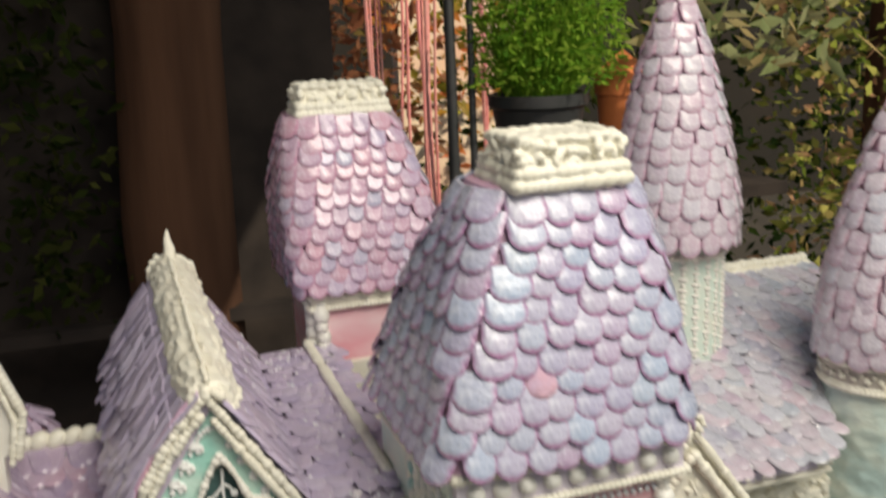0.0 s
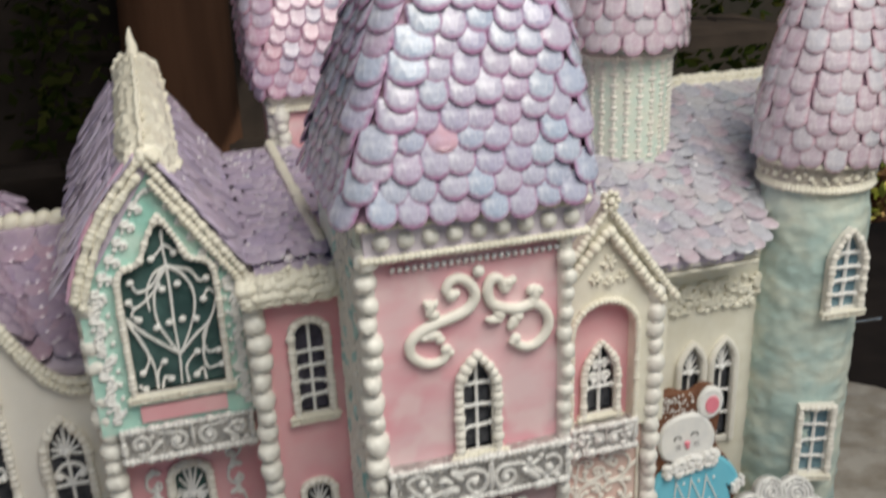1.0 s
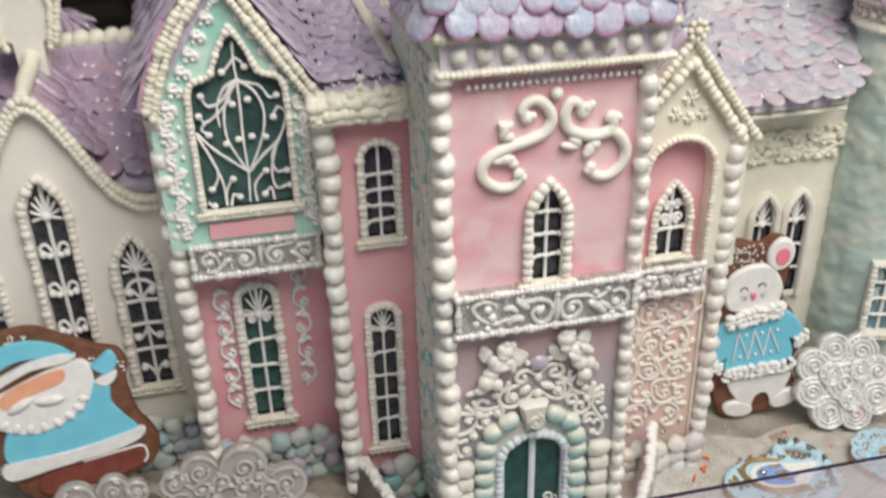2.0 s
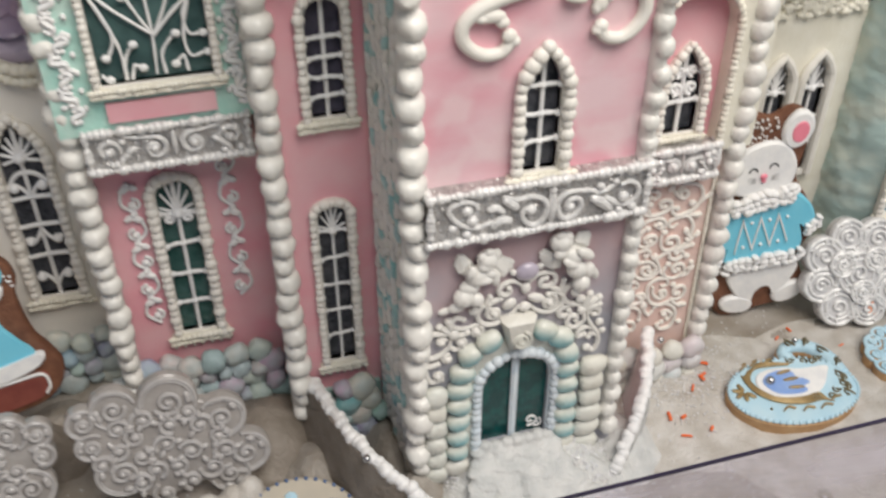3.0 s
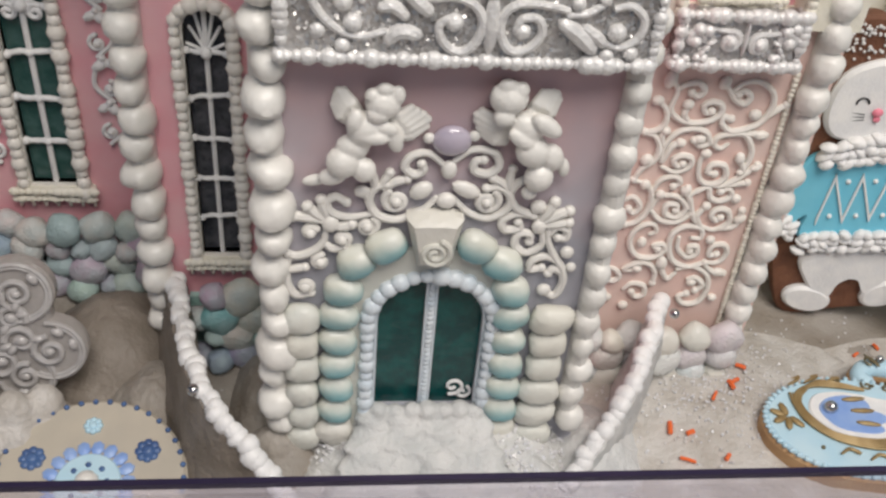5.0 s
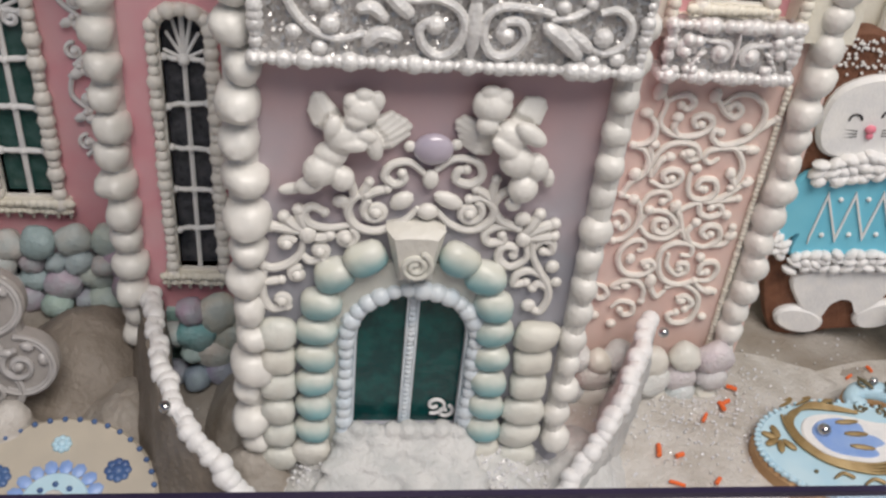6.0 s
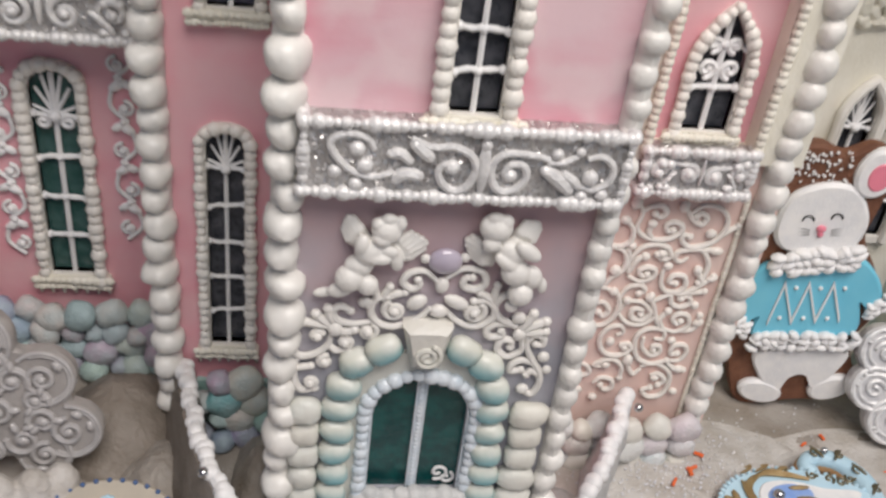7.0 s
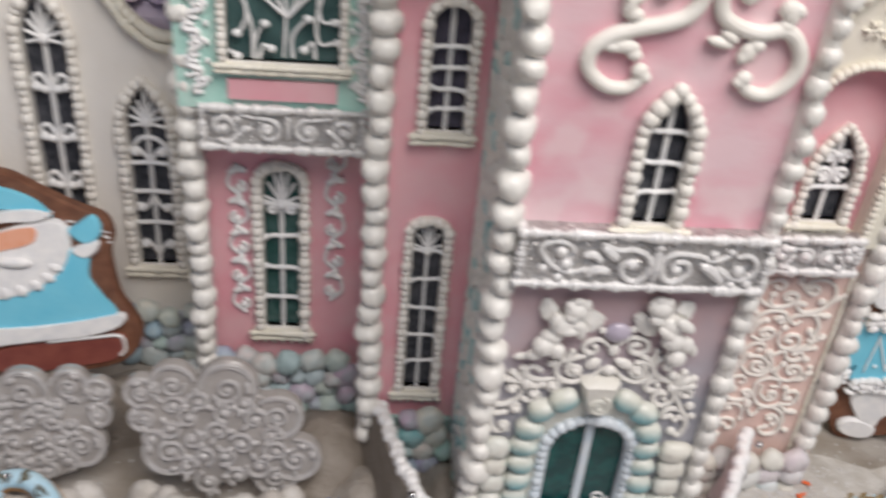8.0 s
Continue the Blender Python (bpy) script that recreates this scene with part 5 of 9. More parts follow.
g = Geo()
for line, s in ((edge, 1), (right, -1)):
    for k, r in enumerate((0.0028, 0.0025)):
        g.rope([p + Vector((s * (0.0008 + 0.0038 * k), -0.0028 - 0.0004 * k, -0.0008 - 0.0028 * k)) for p in line[k:]], r, 1.3, 0.9, 9, 6, 0.22)
part("gable_rope", g, ICING, oriel, "double piped cream rope along the gable")
g = Geo().tube([p + Vector((-0.0022, -0.0012, 0.0010)) for p in edge], 0.0016, 7, wob=0.25)
part("rake_line", g, ROSE_CORE, oriel, "thin pink icing line along the roof edge")
PETALS = [tongue_mesh("petal_a", 0.016, 0.026, 0.0010, PETAL, 0.2), tongue_mesh("petal_b", 0.013, 0.024, 0.0012, PETAL, 0.5), tongue_mesh("petal_c", 0.018, 0.022, 0.0010, PETAL, 0.0)]
PETALS_LOW = [tongue_mesh("flat_petal_a", 0.013, 0.020, 0.0009, PETAL, 0.1), tongue_mesh("flat_petal_b", 0.012, 0.018, 0.0010, PETAL, 0.3)]
shingle_face(groof, EL[1], EL[0], RF, RB, 8, 0.0120, PETALS, 31, 0.009, 0.14, lean=5, twist=16)
sugar_on(groof, ER[0], ER[1], RB, RF, 700, 35)

shingle_face(groof, ER[0], ER[1], RB, RF, 8, 0.0120, PETALS, 32, 0.0, 0.18, lean=4, twist=16)
# ridge cap with its crest
g = Geo()
rnd = random.Random(8)
for s in (-1, 1):
    wide = 0.0150 if s < 0 else 0.0165
    nu, nv = 40, 9
    top, low = [], []
    for i in range(nu + 1):
        p = RF.lerp(RB, i / nu) + Vector((0, 0.004 * i / nu, 0.0045))
        w = wide * (0.62 + 0.38 * min(1, i / 5)) * (1 + 0.10 * noise.noise((i * 0.5, s * 3.0, 0)))
        for j in range(nv + 1):
            t = j / nv
            lump = 0.0024 * noise.noise((i * 0.55, j * 0.7, s * 5.0)) + 0.0020 * noise.noise((i * 2.3, j * 2.6, s * 9.0))
            edge = 0.0022 * min(1, (1 - t) * 5) + 0.0035 * math.sin(math.pi * min(1, t * 1.15)) ** 0.7
            q = p + Vector((s * w * t, 0, -w * t * 1.12 - 0.003 * t * t))
            top.append(q + Vector((s * 0.7, 0, 0.72)) * (lump + edge + 0.0012))
            low.append(q - Vector((s * 0.7, 0, 0.72)) * 0.002)
    n = nv + 1
    o = len(top)
    fs = []
    for i in range(nu):
        for j in range(nv):
            a = i * n + j
            fs += [(a, a + n, a + n + 1, a + 1), (a + o, a + 1 + o, a + n + 1 + o, a + n + o)]
        a = i * n + nv
        fs.append((a, a + n, a + n + o, a + o))
        a = i * n
        fs.append((a, a + o, a + n + o, a + n))
    for i in (0, nu):
        for j in range(nv):
            a = i * n + j
            fs.append((a, a + 1, a + 1 + o, a + o) if i == 0 else (a, a + o, a + 1 + o, a + 1))
    g.add(top + low, [f[::-1] for f in fs] if s > 0 else fs)
    edge = [top[i * n + nv] for i in range(nu + 1)]
    g.rope(edge, 0.0021, 1.5, 1.0, 7, 5, 0.35)
    g.rope([top[nu * n + k] for k in range(n)], 0.0022, 1.4, 1.0, 7, 5, 0.35)
for i in range(34):
    p = RF.lerp(RB, i / 33) + Vector((rnd.uniform(-0.0006, 0.0006), 0, 0.0085))
    g.ball(p, (0.0019, 0.0036, 0.0022 * rnd.uniform(0.8, 1.3)), 7, 5)
for i in range(26):
    x = rnd.uniform(-0.0095, 0.0105)
    r = rnd.uniform(0.0022, 0.0036)
    g.ball(RF + Vector((x, rnd.uniform(-0.0045, 0.003), 0.0055 - abs(x) * 1.05 + rnd.uniform(-0.001, 0.0012))), (r, r * 0.9, r), 8, 6)
g.tube([RB + Vector((0, -0.006, 0.004)), RB + Vector((0.001, -0.004, 0.013)), RB + Vector((0, -0.003, 0.019)), RB + Vector((0.0005, -0.002, 0.026))], [0.0048, 0.0040, 0.0028, 0.0010], 8)
fuse(part("ridge_cap", g, CAP_ICING, oriel, "cream ridge cap with pointed crest"), 0.0007)

# ---- low lilac roof between the gable, the back tower and the front tower ----
hall = thing("castle_hall", (0.05, 0.2, 0.0), "iced gingerbread hall under low lilac roofs", "gingerbread hall")
part("wall", Geo().box(-0.094, 0.30, 0.290, 0.298, 0.0, 0.280), ICING, hall)
LR = [(-0.096, 0.070, 0.284), (-0.043, 0.070, 0.284), (-0.040, 0.300, 0.291), (-0.094, 0.300, 0.290)]
g = Geo().add(LR + [(x, y, z - 0.006) for x, y, z in LR], [(0, 1, 2, 3), (4, 7, 6, 5), (0, 4, 5, 1), (1, 5, 6, 2), (2, 6, 7, 3), (3, 7, 4, 0)])
lroof = part("roof", g, LILAC_CORE, hall, "low lilac sugared roof", smooth=False)
shingle_face(lroof, *LR, 17, 0.0115, PETALS_LOW, 33, 0.0, 0.06, lean=4, twist=16)
sugar_on(lroof, *LR, 600, 37, 0.0035)
g = Geo().rope([(-0.0585, 0.300, 0.296), (-0.0575, 0.2, 0.294), (-0.0552, 0.095, 0.290)], 0.0034, 1.2, 1.0, 8, 6, 0.2)
part("hip_rope", g, ICING, hall, "cream piped rope along the roof")

# ---- back tower ----
back = thing("rose_tower", (0.0, 0.32, 0.0), "pink iced tower with rose shingle roof", "gingerbread tower")
BX0, BX1, BY0, BY1 = -0.0505, 0.044, 0.302, 0.402
part("wall", Geo().box(BX0, BX1, BY0, BY1, 0.0, 0.320), PINK, back)
g = Geo().box(BX0 - 0.003, BX1 + 0.003, BY0 - 0.003, BY1 + 0.003, 0.3205, 0.331)
for z in (0.321, 0.3305):
    g.rope([(BX0 - 0.004, BY1, z), (BX0 - 0.004, BY0 - 0.004, z), (BX1 + 0.004, BY0 - 0.004, z), (BX1 + 0.004, BY1, z)], 0.0023, 1.3)
part("cornice", g, ICING, back)
column(back, BX0 + 0.004, BY0 - 0.002, 0.270, 0.326, BEAD_WIDE, 0.009, 41)
column(back, BX0 - 0.002, BY0 + 0.006, 0.270, 0.326, BEAD, 0.0095, 42)
LO, HI = (BX0 - 0.0085, BX1 + 0.006, BY0 - 0.007, BY1 + 0.007), (-0.0535, 0.0185, 0.318, 0.362)
broof = part("roof", soft_frustum(inset(LO, 0.0006), inset(HI, 0.0006), 0.332, 0.459, 0.006), ROSE_CORE, back)
TONGUES_B = [tongue_mesh("rear_shingle_a", 0.0128, 0.0170, 0.0016, SHINGLE_PINK), tongue_mesh("rear_shingle_b", 0.0128, 0.0160, 0.0018, SHINGLE_PINK, 0.06)]
shingle_wrap(broof, LO, HI, 0.337, 0.459, 12, 0.0122, TONGUES_B, 50, 0.006, lean=10)
crown(back, -0.0425, 0.0110, 0.325, 0.350, 0.459, 0.0235, 0.0032)

# ---- right bay ----
bay = thing("niche_bay", (0.1, 0.1, 0.0), "cream gabled gingerbread bay with pink niche and lace panel", "gingerbread bay")
niche = arch(0.1012, 0.1625, 0.0400, 0.0825, "round")
g = Geo().slab([[(0.0595, 0.157), (0.143, 0.157), (0.143, 0.246), (0.0595, 0.246)], niche], 0.046, 0.054)
g.slab([[(0.0595, 0.246), (0.143, 0.246), (0.1005, 0.302), (0.0595, 0.254)]], 0.046, 0.054)
part("gable", g, ICING, bay, "cream iced gable with piped flowers")
rw = arch(0.1026, 0.167, 0.0185, 0.0465, "gothic")
g = Geo().slab([grow(niche, 0.001), rw], 0.054, 0.060)
part("niche", g, PINK_DEEP, bay, "pink arched niche")
window(bay, 0.1026, 0.054, 0.167, 0.0185, 0.0465, "gothic", DARK_PANE, "curls", 0.0046, 2)
closed = to3(grow(niche, 0.0015), 0.0445)
part("niche_rope", Geo().rope(closed[1:] + closed[:1], 0.0022, 1.4), ICING, bay)
g = Geo().box(0.0595, 0.143, 0.051, 0.059, 0.0, 0.1565)
part("wall", g, PINK_PALE, bay, "pale pink icing panel under white scrollwork")
part("wall", Geo().box(0.136, 0.143, 0.0595, 0.12, 0.0, 0.245), ICING, bay)
silver_band(bay, 0.0805, 0.1220, 0.0425, 0.1455, 0.1630, 0.0082, 15, 3)
column(bay, 0.1355, 0.047, 0.018, 0.246, BEAD, 0.0113, 7)
g = Geo()
for k, (o, r) in enumerate(((0.0, 0.0027), (0.0100, 0.0035))):
    g.rope([(0.146 - o * 0.9, 0.0435 - 0.0008 * k, 0.243), (0.1008, 0.0435 - 0.0008 * k, 0.305 - o * 1.35), (0.062 + o * 0.6, 0.0435 - 0.0008 * k, 0.254)], r, 1.4, 1.0, 9, 6, 0.15)
g.box(0.0965, 0.1050, 0.0425, 0.0455, 0.3040, 0.3130, 0.001)
for i in range(8):
    a = 2 * math.pi * i / 8
    g.ball((0.1008 + 0.0046 * math.cos(a), 0.0415, 0.3090 + 0.0050 * math.sin(a)), 0.0019, 8, 6)
g.ball((0.1008, 0.0405, 0.3090), 0.0024, 9, 6)
part("gable_rope", g, ICING, bay, "double piped cream rope with a rosette")
g = Geo()
rnd = random.Random(77)
for cx, cz, r in ((0.1030, 0.2700, 0.0052), (0.0945, 0.2610, 0.0042), (0.1115, 0.2600, 0.0042), (0.1030, 0.2580, 0.0034)):
    for i in range(6):
        a = 2 * math.pi * i / 6 + rnd.uniform(-0.15, 0.15)
        g.ball((cx + r * 0.6 * math.cos(a), 0.0452, cz + r * 0.6 * math.sin(a)), (r * 0.48, 0.0014, r * 0.22), 8, 6, Matrix.Rotation(-a, 3, "Y"))
    g.ball((cx, 0.0448, cz), r * 0.22, 8, 6)
part("flower_work", g, ICING, bay, "piped cream flowers")
# bay roof
g = Geo().add([(0.147, 0.0605, 0.244), (0.147, 0.15, 0.262), (0.1005, 0.15, 0.316), (0.1005, 0.0605, 0.304), (0.0597, 0.0605, 0.255), (0.0597, 0.15, 0.262)], [(0, 1, 2, 3), (3, 2, 5, 4), (0, 3, 4), (1, 5, 2), (0, 4, 5, 1)])
part("roof", g, LILAC_CORE, bay, smooth=False)

# ---- right wing with twin windows and the icy roof ----
wing = thing("twin_window_wing", (0.21, 0.15, 0.0), "cream iced wing with twin arched windows and icy roof", "gingerbread wing")
t1, t2 = arch(0.2045, 0.0835, 0.0150, 0.080, "gothic"), arch(0.2305, 0.0835, 0.0150, 0.080, "gothic")
g = Geo().slab([[(0.1435, 0.0), (0.262, 0.0), (0.262, 0.236), (0.1435, 0.236)], t1, t2], 0.117, 0.125)
part("wall", g, ICING, wing, "cream icing wall")
for cx in (0.2045, 0.2305):
    window(wing, cx, 0.117, 0.0835, 0.0150, 0.080, "gothic", DARK_PANE, "fan", 0.0050, 3, sill=False, smooth_hood=True)
g = Geo()
rnd = random.Random(5)
for i in range(230):
    g.ball((rnd.uniform(0.156, 0.258), 0.1155, rnd.uniform(0.190, 0.212)), (rnd.uniform(0.0018, 0.0038), 0.0028, rnd.uniform(0.0014, 0.0026)), 8, 6, Matrix.Rotation(rnd.uniform(-0.8, 0.8), 3, "Y"))
fuse(part("frieze", g, ICING, wing, "cream raised icing frieze"), 0.0005)
g = Geo()
for z in (0.2350, 0.2400):
    g.rope([(0.1435, 0.0895, z - 0.0005), (0.2345, 0.0900, z - 0.0005)], 0.0019, 1.0)
g.box(0.1437, 0.2345, 0.0925, 0.1168, 0.2325, 0.2405)
part("eave_rope", g, ICING, wing)
RR = [(0.130, 0.088, 0.2440), (0.222, 0.088, 0.2440), (0.352, 0.262, 0.314), (0.072, 0.262, 0.314)]
g = Geo().add(RR + [(x, y, z - 0.006) for x, y, z in RR], [(0, 1, 2, 3), (4, 7, 6, 5), (0, 4, 5, 1), (1, 5, 6, 2), (2, 6, 7, 3), (3, 7, 4, 0)])
iroof = part("roof", g, LILAC_CORE, wing, "icy lilac sugared roof", smooth=False)
PETALS_I = [tongue_mesh("icy_petal_a", 0.0125, 0.024, 0.0013, PETAL_ICE, 0.2), tongue_mesh("icy_petal_b", 0.015, 0.021, 0.0016, PETAL_ICE, 0.0), tongue_mesh("icy_petal_c", 0.011, 0.023, 0.0014, PETAL_ICE, 0.5)]
shingle_face(iroof, *RR, 18, 0.0122, PETALS_I, 61, 0.0, 0.02, lean=11, twist=24)
sugar_on(iroof, *RR, 2600, 62, 0.004, 1.3)
g = Geo()
for z, y in ((0.315, 0.262), (0.320, 0.266)):
    g.rope([(0.072, y, z), (0.352, y, z)], 0.0046, 1.25, 1.0, 8, 6, 0.2)
part("ridge_rope", g, ICING, wing, "cream beaded ridge")

# ---- rear round turret ----
rear = thing("cream_turret", (0.212, 0.226, 0.0), "cream round turret with rose shingle cone", "gingerbread turret")


def drum(cx, cy, r, z0, z1, n=28):
    v, f = [], []
    for z in (z0, z1):
        v += [(cx + r * math.cos(2 * math.pi * i / n), cy + r * math.sin(2 * math.pi * i / n), z) for i in range(n)]
    f = [(i, (i + 1) % n, n + (i + 1) % n, n + i) for i in range(n)] + [tuple(range(n))[::-1], tuple(range(n, 2 * n))]
    return Geo().add(v, f)


def ring(g, cx, cy, r, z, bead, step=1.4):
    pts = [(cx + r * math.cos(2 * math.pi * i / 40), cy + r * math.sin(2 * math.pi * i / 40), z) for i in range(41)]
    return g.rope(pts, bead, step)


CX, CY = 0.192, 0.206
part("wall", drum(CX, CY, 0.0318, 0.0, 0.369), MINT_PALE, rear, "pale mint icing drum")
g = Geo()
for z in (0.360, 0.368):
    ring(g, CX, CY, 0.0332, z, 0.0024)
part("collar", g, ICING, rear, "beaded cream collar")
g = Geo()
rnd = random.Random(61)
for i in range(22):
    a = 2 * math.pi * i / 22
    for j in range(18):
        z = 0.290 + 0.0039 * j
        q = Vector((CX + 0.0320 * math.cos(a), CY + 0.0320 * math.sin(a), z))
        g.ball(q, (0.0014, (0.0030 if (i + j) % 2 else 0.0016) * rnd.uniform(0.8, 1.2), 0.0017), 7, 5, Matrix.Rotation(a + rnd.uniform(-0.1, 0.1), 3, "Z"))
tagged(part("basketweave", g, FRAME_ICING, rear, "cream basketweave piping"), kind="stuff")
TONGUE_C = tongue_mesh("cone_shingle", 0.0140, 0.0168, 0.0016, SHINGLE_CONE)
cone_roof(rear, CX - 0.003, CY, 0.370, 0.556, 0.0455, 16, 0.0131, TONGUE_C, 71, 0.13)

# ---- mint turret ----
turret = thing("mint_turret", (0.32, 0.16, 0.0), "mint iced round turret with rose shingle cone", "gingerbread turret")
CX, CY, TR = 0.2928, 0.116, 0.0350
v, f, N, S = [], [], 110, 150
for j in range(S + 1):
    for i in range(N):
        a, z = 2 * math.pi * i / N, 0.299 * j / S
        q = TR + 0.0034 * min(1.0, max(0.0, (0.281 - z) / 0.03)) + 0.0022 * abs(noise.noise((math.cos(a) * 1.8 + z * 16, math.sin(a) * 1.8, z * 26))) + 0.0013 * noise.noise((math.cos(a) * 5 + 3, math.sin(a) * 5, z * 120)) + 0.0006 * noise.noise((math.cos(a) * 14, math.sin(a) * 14, z * 260)) - 0.0012
        v.append((CX + q * math.cos(a), CY + q * math.sin(a), z))
for j in range(S):
    for i in range(N):
        a, b_ = j * N + i, j * N + (i + 1) % N
        f.append((a, b_, b_ + N, a + N))
body = part("wall", Geo().add(v, f), MINT_TURRET, turret, "streaky mint and cream icing drum")
g = Geo()
for z, b_ in ((0.2790, 0.0026), (0.2965, 0.0022)):
    ring(g, CX, CY, TR + 0.0022 + (z - 0.279) * 0.15, z, b_, 1.2)
    ring(g, CX, CY, TR + 0.0010, z + 0.0022, b_ * 0.8, 1.2)
for i in range(30):
    a = 2 * math.pi * i / 30
    for q in range(2):
        b_ = a + 0.1 * q + rnd.uniform(-0.04, 0.04)
        r = 0.0022 if q == 0 else 0.0014
        g.ball((CX + (TR + 0.0024) * math.cos(b_), CY + (TR + 0.0024) * math.sin(b_), 0.2872 + (0 if q == 0 else rnd.choice((-0.0028, 0.0028)))), r * rnd.uniform(0.85, 1.15), 8, 6)
part("collar", g, ICING, turret, "cream beaded collar")
part("collar_band", drum(CX, CY, TR + 0.0018, 0.2785, 0.298, 48), COLLAR_BEIGE, turret, "beige icing band behind the pearls")
TONGUE_D = tongue_mesh("turret_shingle", 0.0144, 0.0176, 0.0016, SHINGLE_TURRET)
cone_roof(turret, CX + 0.0016, CY, 0.3005, 0.474, 0.0440, 14, 0.0135, TONGUE_D, 72, 0.16)
for ang, z0, h, w, kind in ((-94, 0.197, 0.0550, 0.0205, "gothic"), (-107, 0.066, 0.0525, 0.0185, "rect")):
    a = radians(ang)
    M = Matrix.Translation((0.2952 + TR * math.cos(a), CY + 0.0380 * math.sin(a), 0)) @ Matrix.Rotation(a + math.pi / 2, 4, "Z")
    window(turret, 0.0, -0.004, z0, w, h, kind, BLUE_PANE, "grid", 0.0046, 4, m=M)

part("pin", Geo().tube([(0.321, 0.092, 0.173), (0.334, 0.088, 0.175), (0.3385, 0.0865, 0.1755)], [0.0008, 0.0008, 0.0013], 8), STEEL, turret, "thin silver pin stuck into the icing")
part("dragee", Geo().ball((0.3000, 0.1000, 0.4350), 0.0024, 12, 8), PEARL, turret, "white sugar pearl near the tip")

# ---- left wing ----
left = thing("white_wing", (-0.27, 0.2, 0.0), "white iced wing with gothic windows and lilac roof", "gingerbread wing")
w2, w1, w0 = arch(-0.2205, 0.060, 0.0205, 0.112, "gothic"), arch(-0.2665, 0.060, 0.022, 0.158, "gothic"), arch(-0.316, 0.060, 0.0205, 0.112, "gothic")
top = smooth_path([(-0.1965, 0, 0.198), (-0.211, 0, 0.199), (-0.224, 0, 0.209), (-0.2335, 0, 0.224), (-0.2640, 0, 0.269), (-0.2945, 0, 0.224), (-0.304, 0, 0.209), (-0.322, 0, 0.199), (-0.40, 0, 0.198)], 5)
g = Geo().slab([[(-0.40, 0.0), (-0.1965, 0.0)] + [(p.x, p.z) for p in top], w2, w1, w0], 0.150, 0.158)
part("wall", g, WING_WHITE, left, "creamy white icing wall with curved gable")
for cx, h in ((-0.2205, 0.112), (-0.2665, 0.158), (-0.316, 0.112)):
    window(left, cx, 0.150, 0.060, 0.021, h, "gothic", DARK_PANE, "barred" if h < 0.13 else "vine", 0.0058, 4)
g = Geo()
for k in range(2):
    g.rope([(p.x, 0.146 - 0.001 * k, p.z - 0.006 * k + 0.002) for p in top], 0.0034 - 0.0006 * k, 1.3)
part("gable_rope", g, ICING, left, "cream piped rope")
part("wall", Geo().box(-0.40, -0.1965, 0.245, 0.253, 0.0, 0.266), WHITE, left)
LL = [(-0.40, 0.160, 0.204), (-0.196, 0.160, 0.204), (-0.196, 0.25, 0.268), (-0.40, 0.25, 0.268)]
g = Geo().add(LL + [(x, y, z - 0.006) for x, y, z in LL], [(0, 1, 2, 3), (4, 7, 6, 5), (0, 4, 5, 1), (1, 5, 6, 2), (2, 6, 7, 3), (3, 7, 4, 0)])
wroof = part("roof", g, LILAC_CORE, left, "lilac sugared roof", smooth=False)
PETALS_WET = [tongue_mesh("wet_petal_a", 0.0165, 0.022, 0.0018, PETAL_WET, 0.1), tongue_mesh("wet_petal_b", 0.014, 0.021, 0.0022, PETAL_WET, 0.3)]
shingle_face(wroof, *LL, 10, 0.0120, PETALS_WET, 81, 0.0, 0.15, lean=11, twist=26)
sugar_on(wroof, *LL, 220, 82, 0.004)
g = Geo()
rnd = random.Random(83)
x = -0.398
while x < -0.198:
    # fat shells that lean over one another
    g.ball((x, 0.250, 0.2735 + rnd.uniform(-0.0008, 0.0010)), (0.0078, 0.0060, 0.0056 * rnd.uniform(0.9, 1.15)), 12, 8, Matrix.Rotation(-0.75, 3, "Y"))
    x += 0.0098
part("ridge_rope", g, ICING, left, "cream shell-piped ridge")
# small front gable's own ridge, with the tall dormer standing behind it
g = Geo().add([(-0.264, 0.1585, 0.2675), (-0.2335, 0.1585, 0.222), (-0.2335, 0.188, 0.222), (-0.264, 0.254, 0.271), (-0.2945, 0.188, 0.222), (-0.2945, 0.1585, 0.222)], [(0, 1, 2, 3), (0, 3, 4, 5), (0, 5, 1), (1, 5, 4, 2), (2, 4, 3)])
croof = part("cross_roof", g, LILAC_CORE, left, "lilac roof of the small gable", smooth=False)
shingle_face(croof, (-0.2335, 0.1585, 0.222), (-0.2335, 0.188, 0.222), (-0.264, 0.250, 0.2705), (-0.264, 0.1585, 0.2675), 5, 0.0120, PETALS_WET, 84, 0.0, 0.2, lean=9, twist=20)
g = Geo().tube([(-0.2640, 0.149, 0.2705), (-0.2645, 0.17, 0.2735), (-0.2640, 0.19, 0.2755), (-0.2640, 0.206, 0.2800)], [0.0042, 0.0050, 0.0054, 0.0056], 12, wob=0.08)
part("cross_ridge", g, ICING, left, "thick cream piped ridge of the small gable")
DORMER = [(-0.2720, 0.262), (-0.2555, 0.262), (-0.2545, 0.287), (-0.2470, 0.289), (-0.2415, 0.314), (-0.2540, 0.350), (-0.2640, 0.372), (-0.2740, 0.350), (-0.2865, 0.314), (-0.2800, 0.289), (-0.2735, 0.287)]
part("dormer", Geo().slab([DORMER], 0.200, 0.212, 0.002), FRAME_ICING, left, "tall cream dormer gable")
g = Geo()
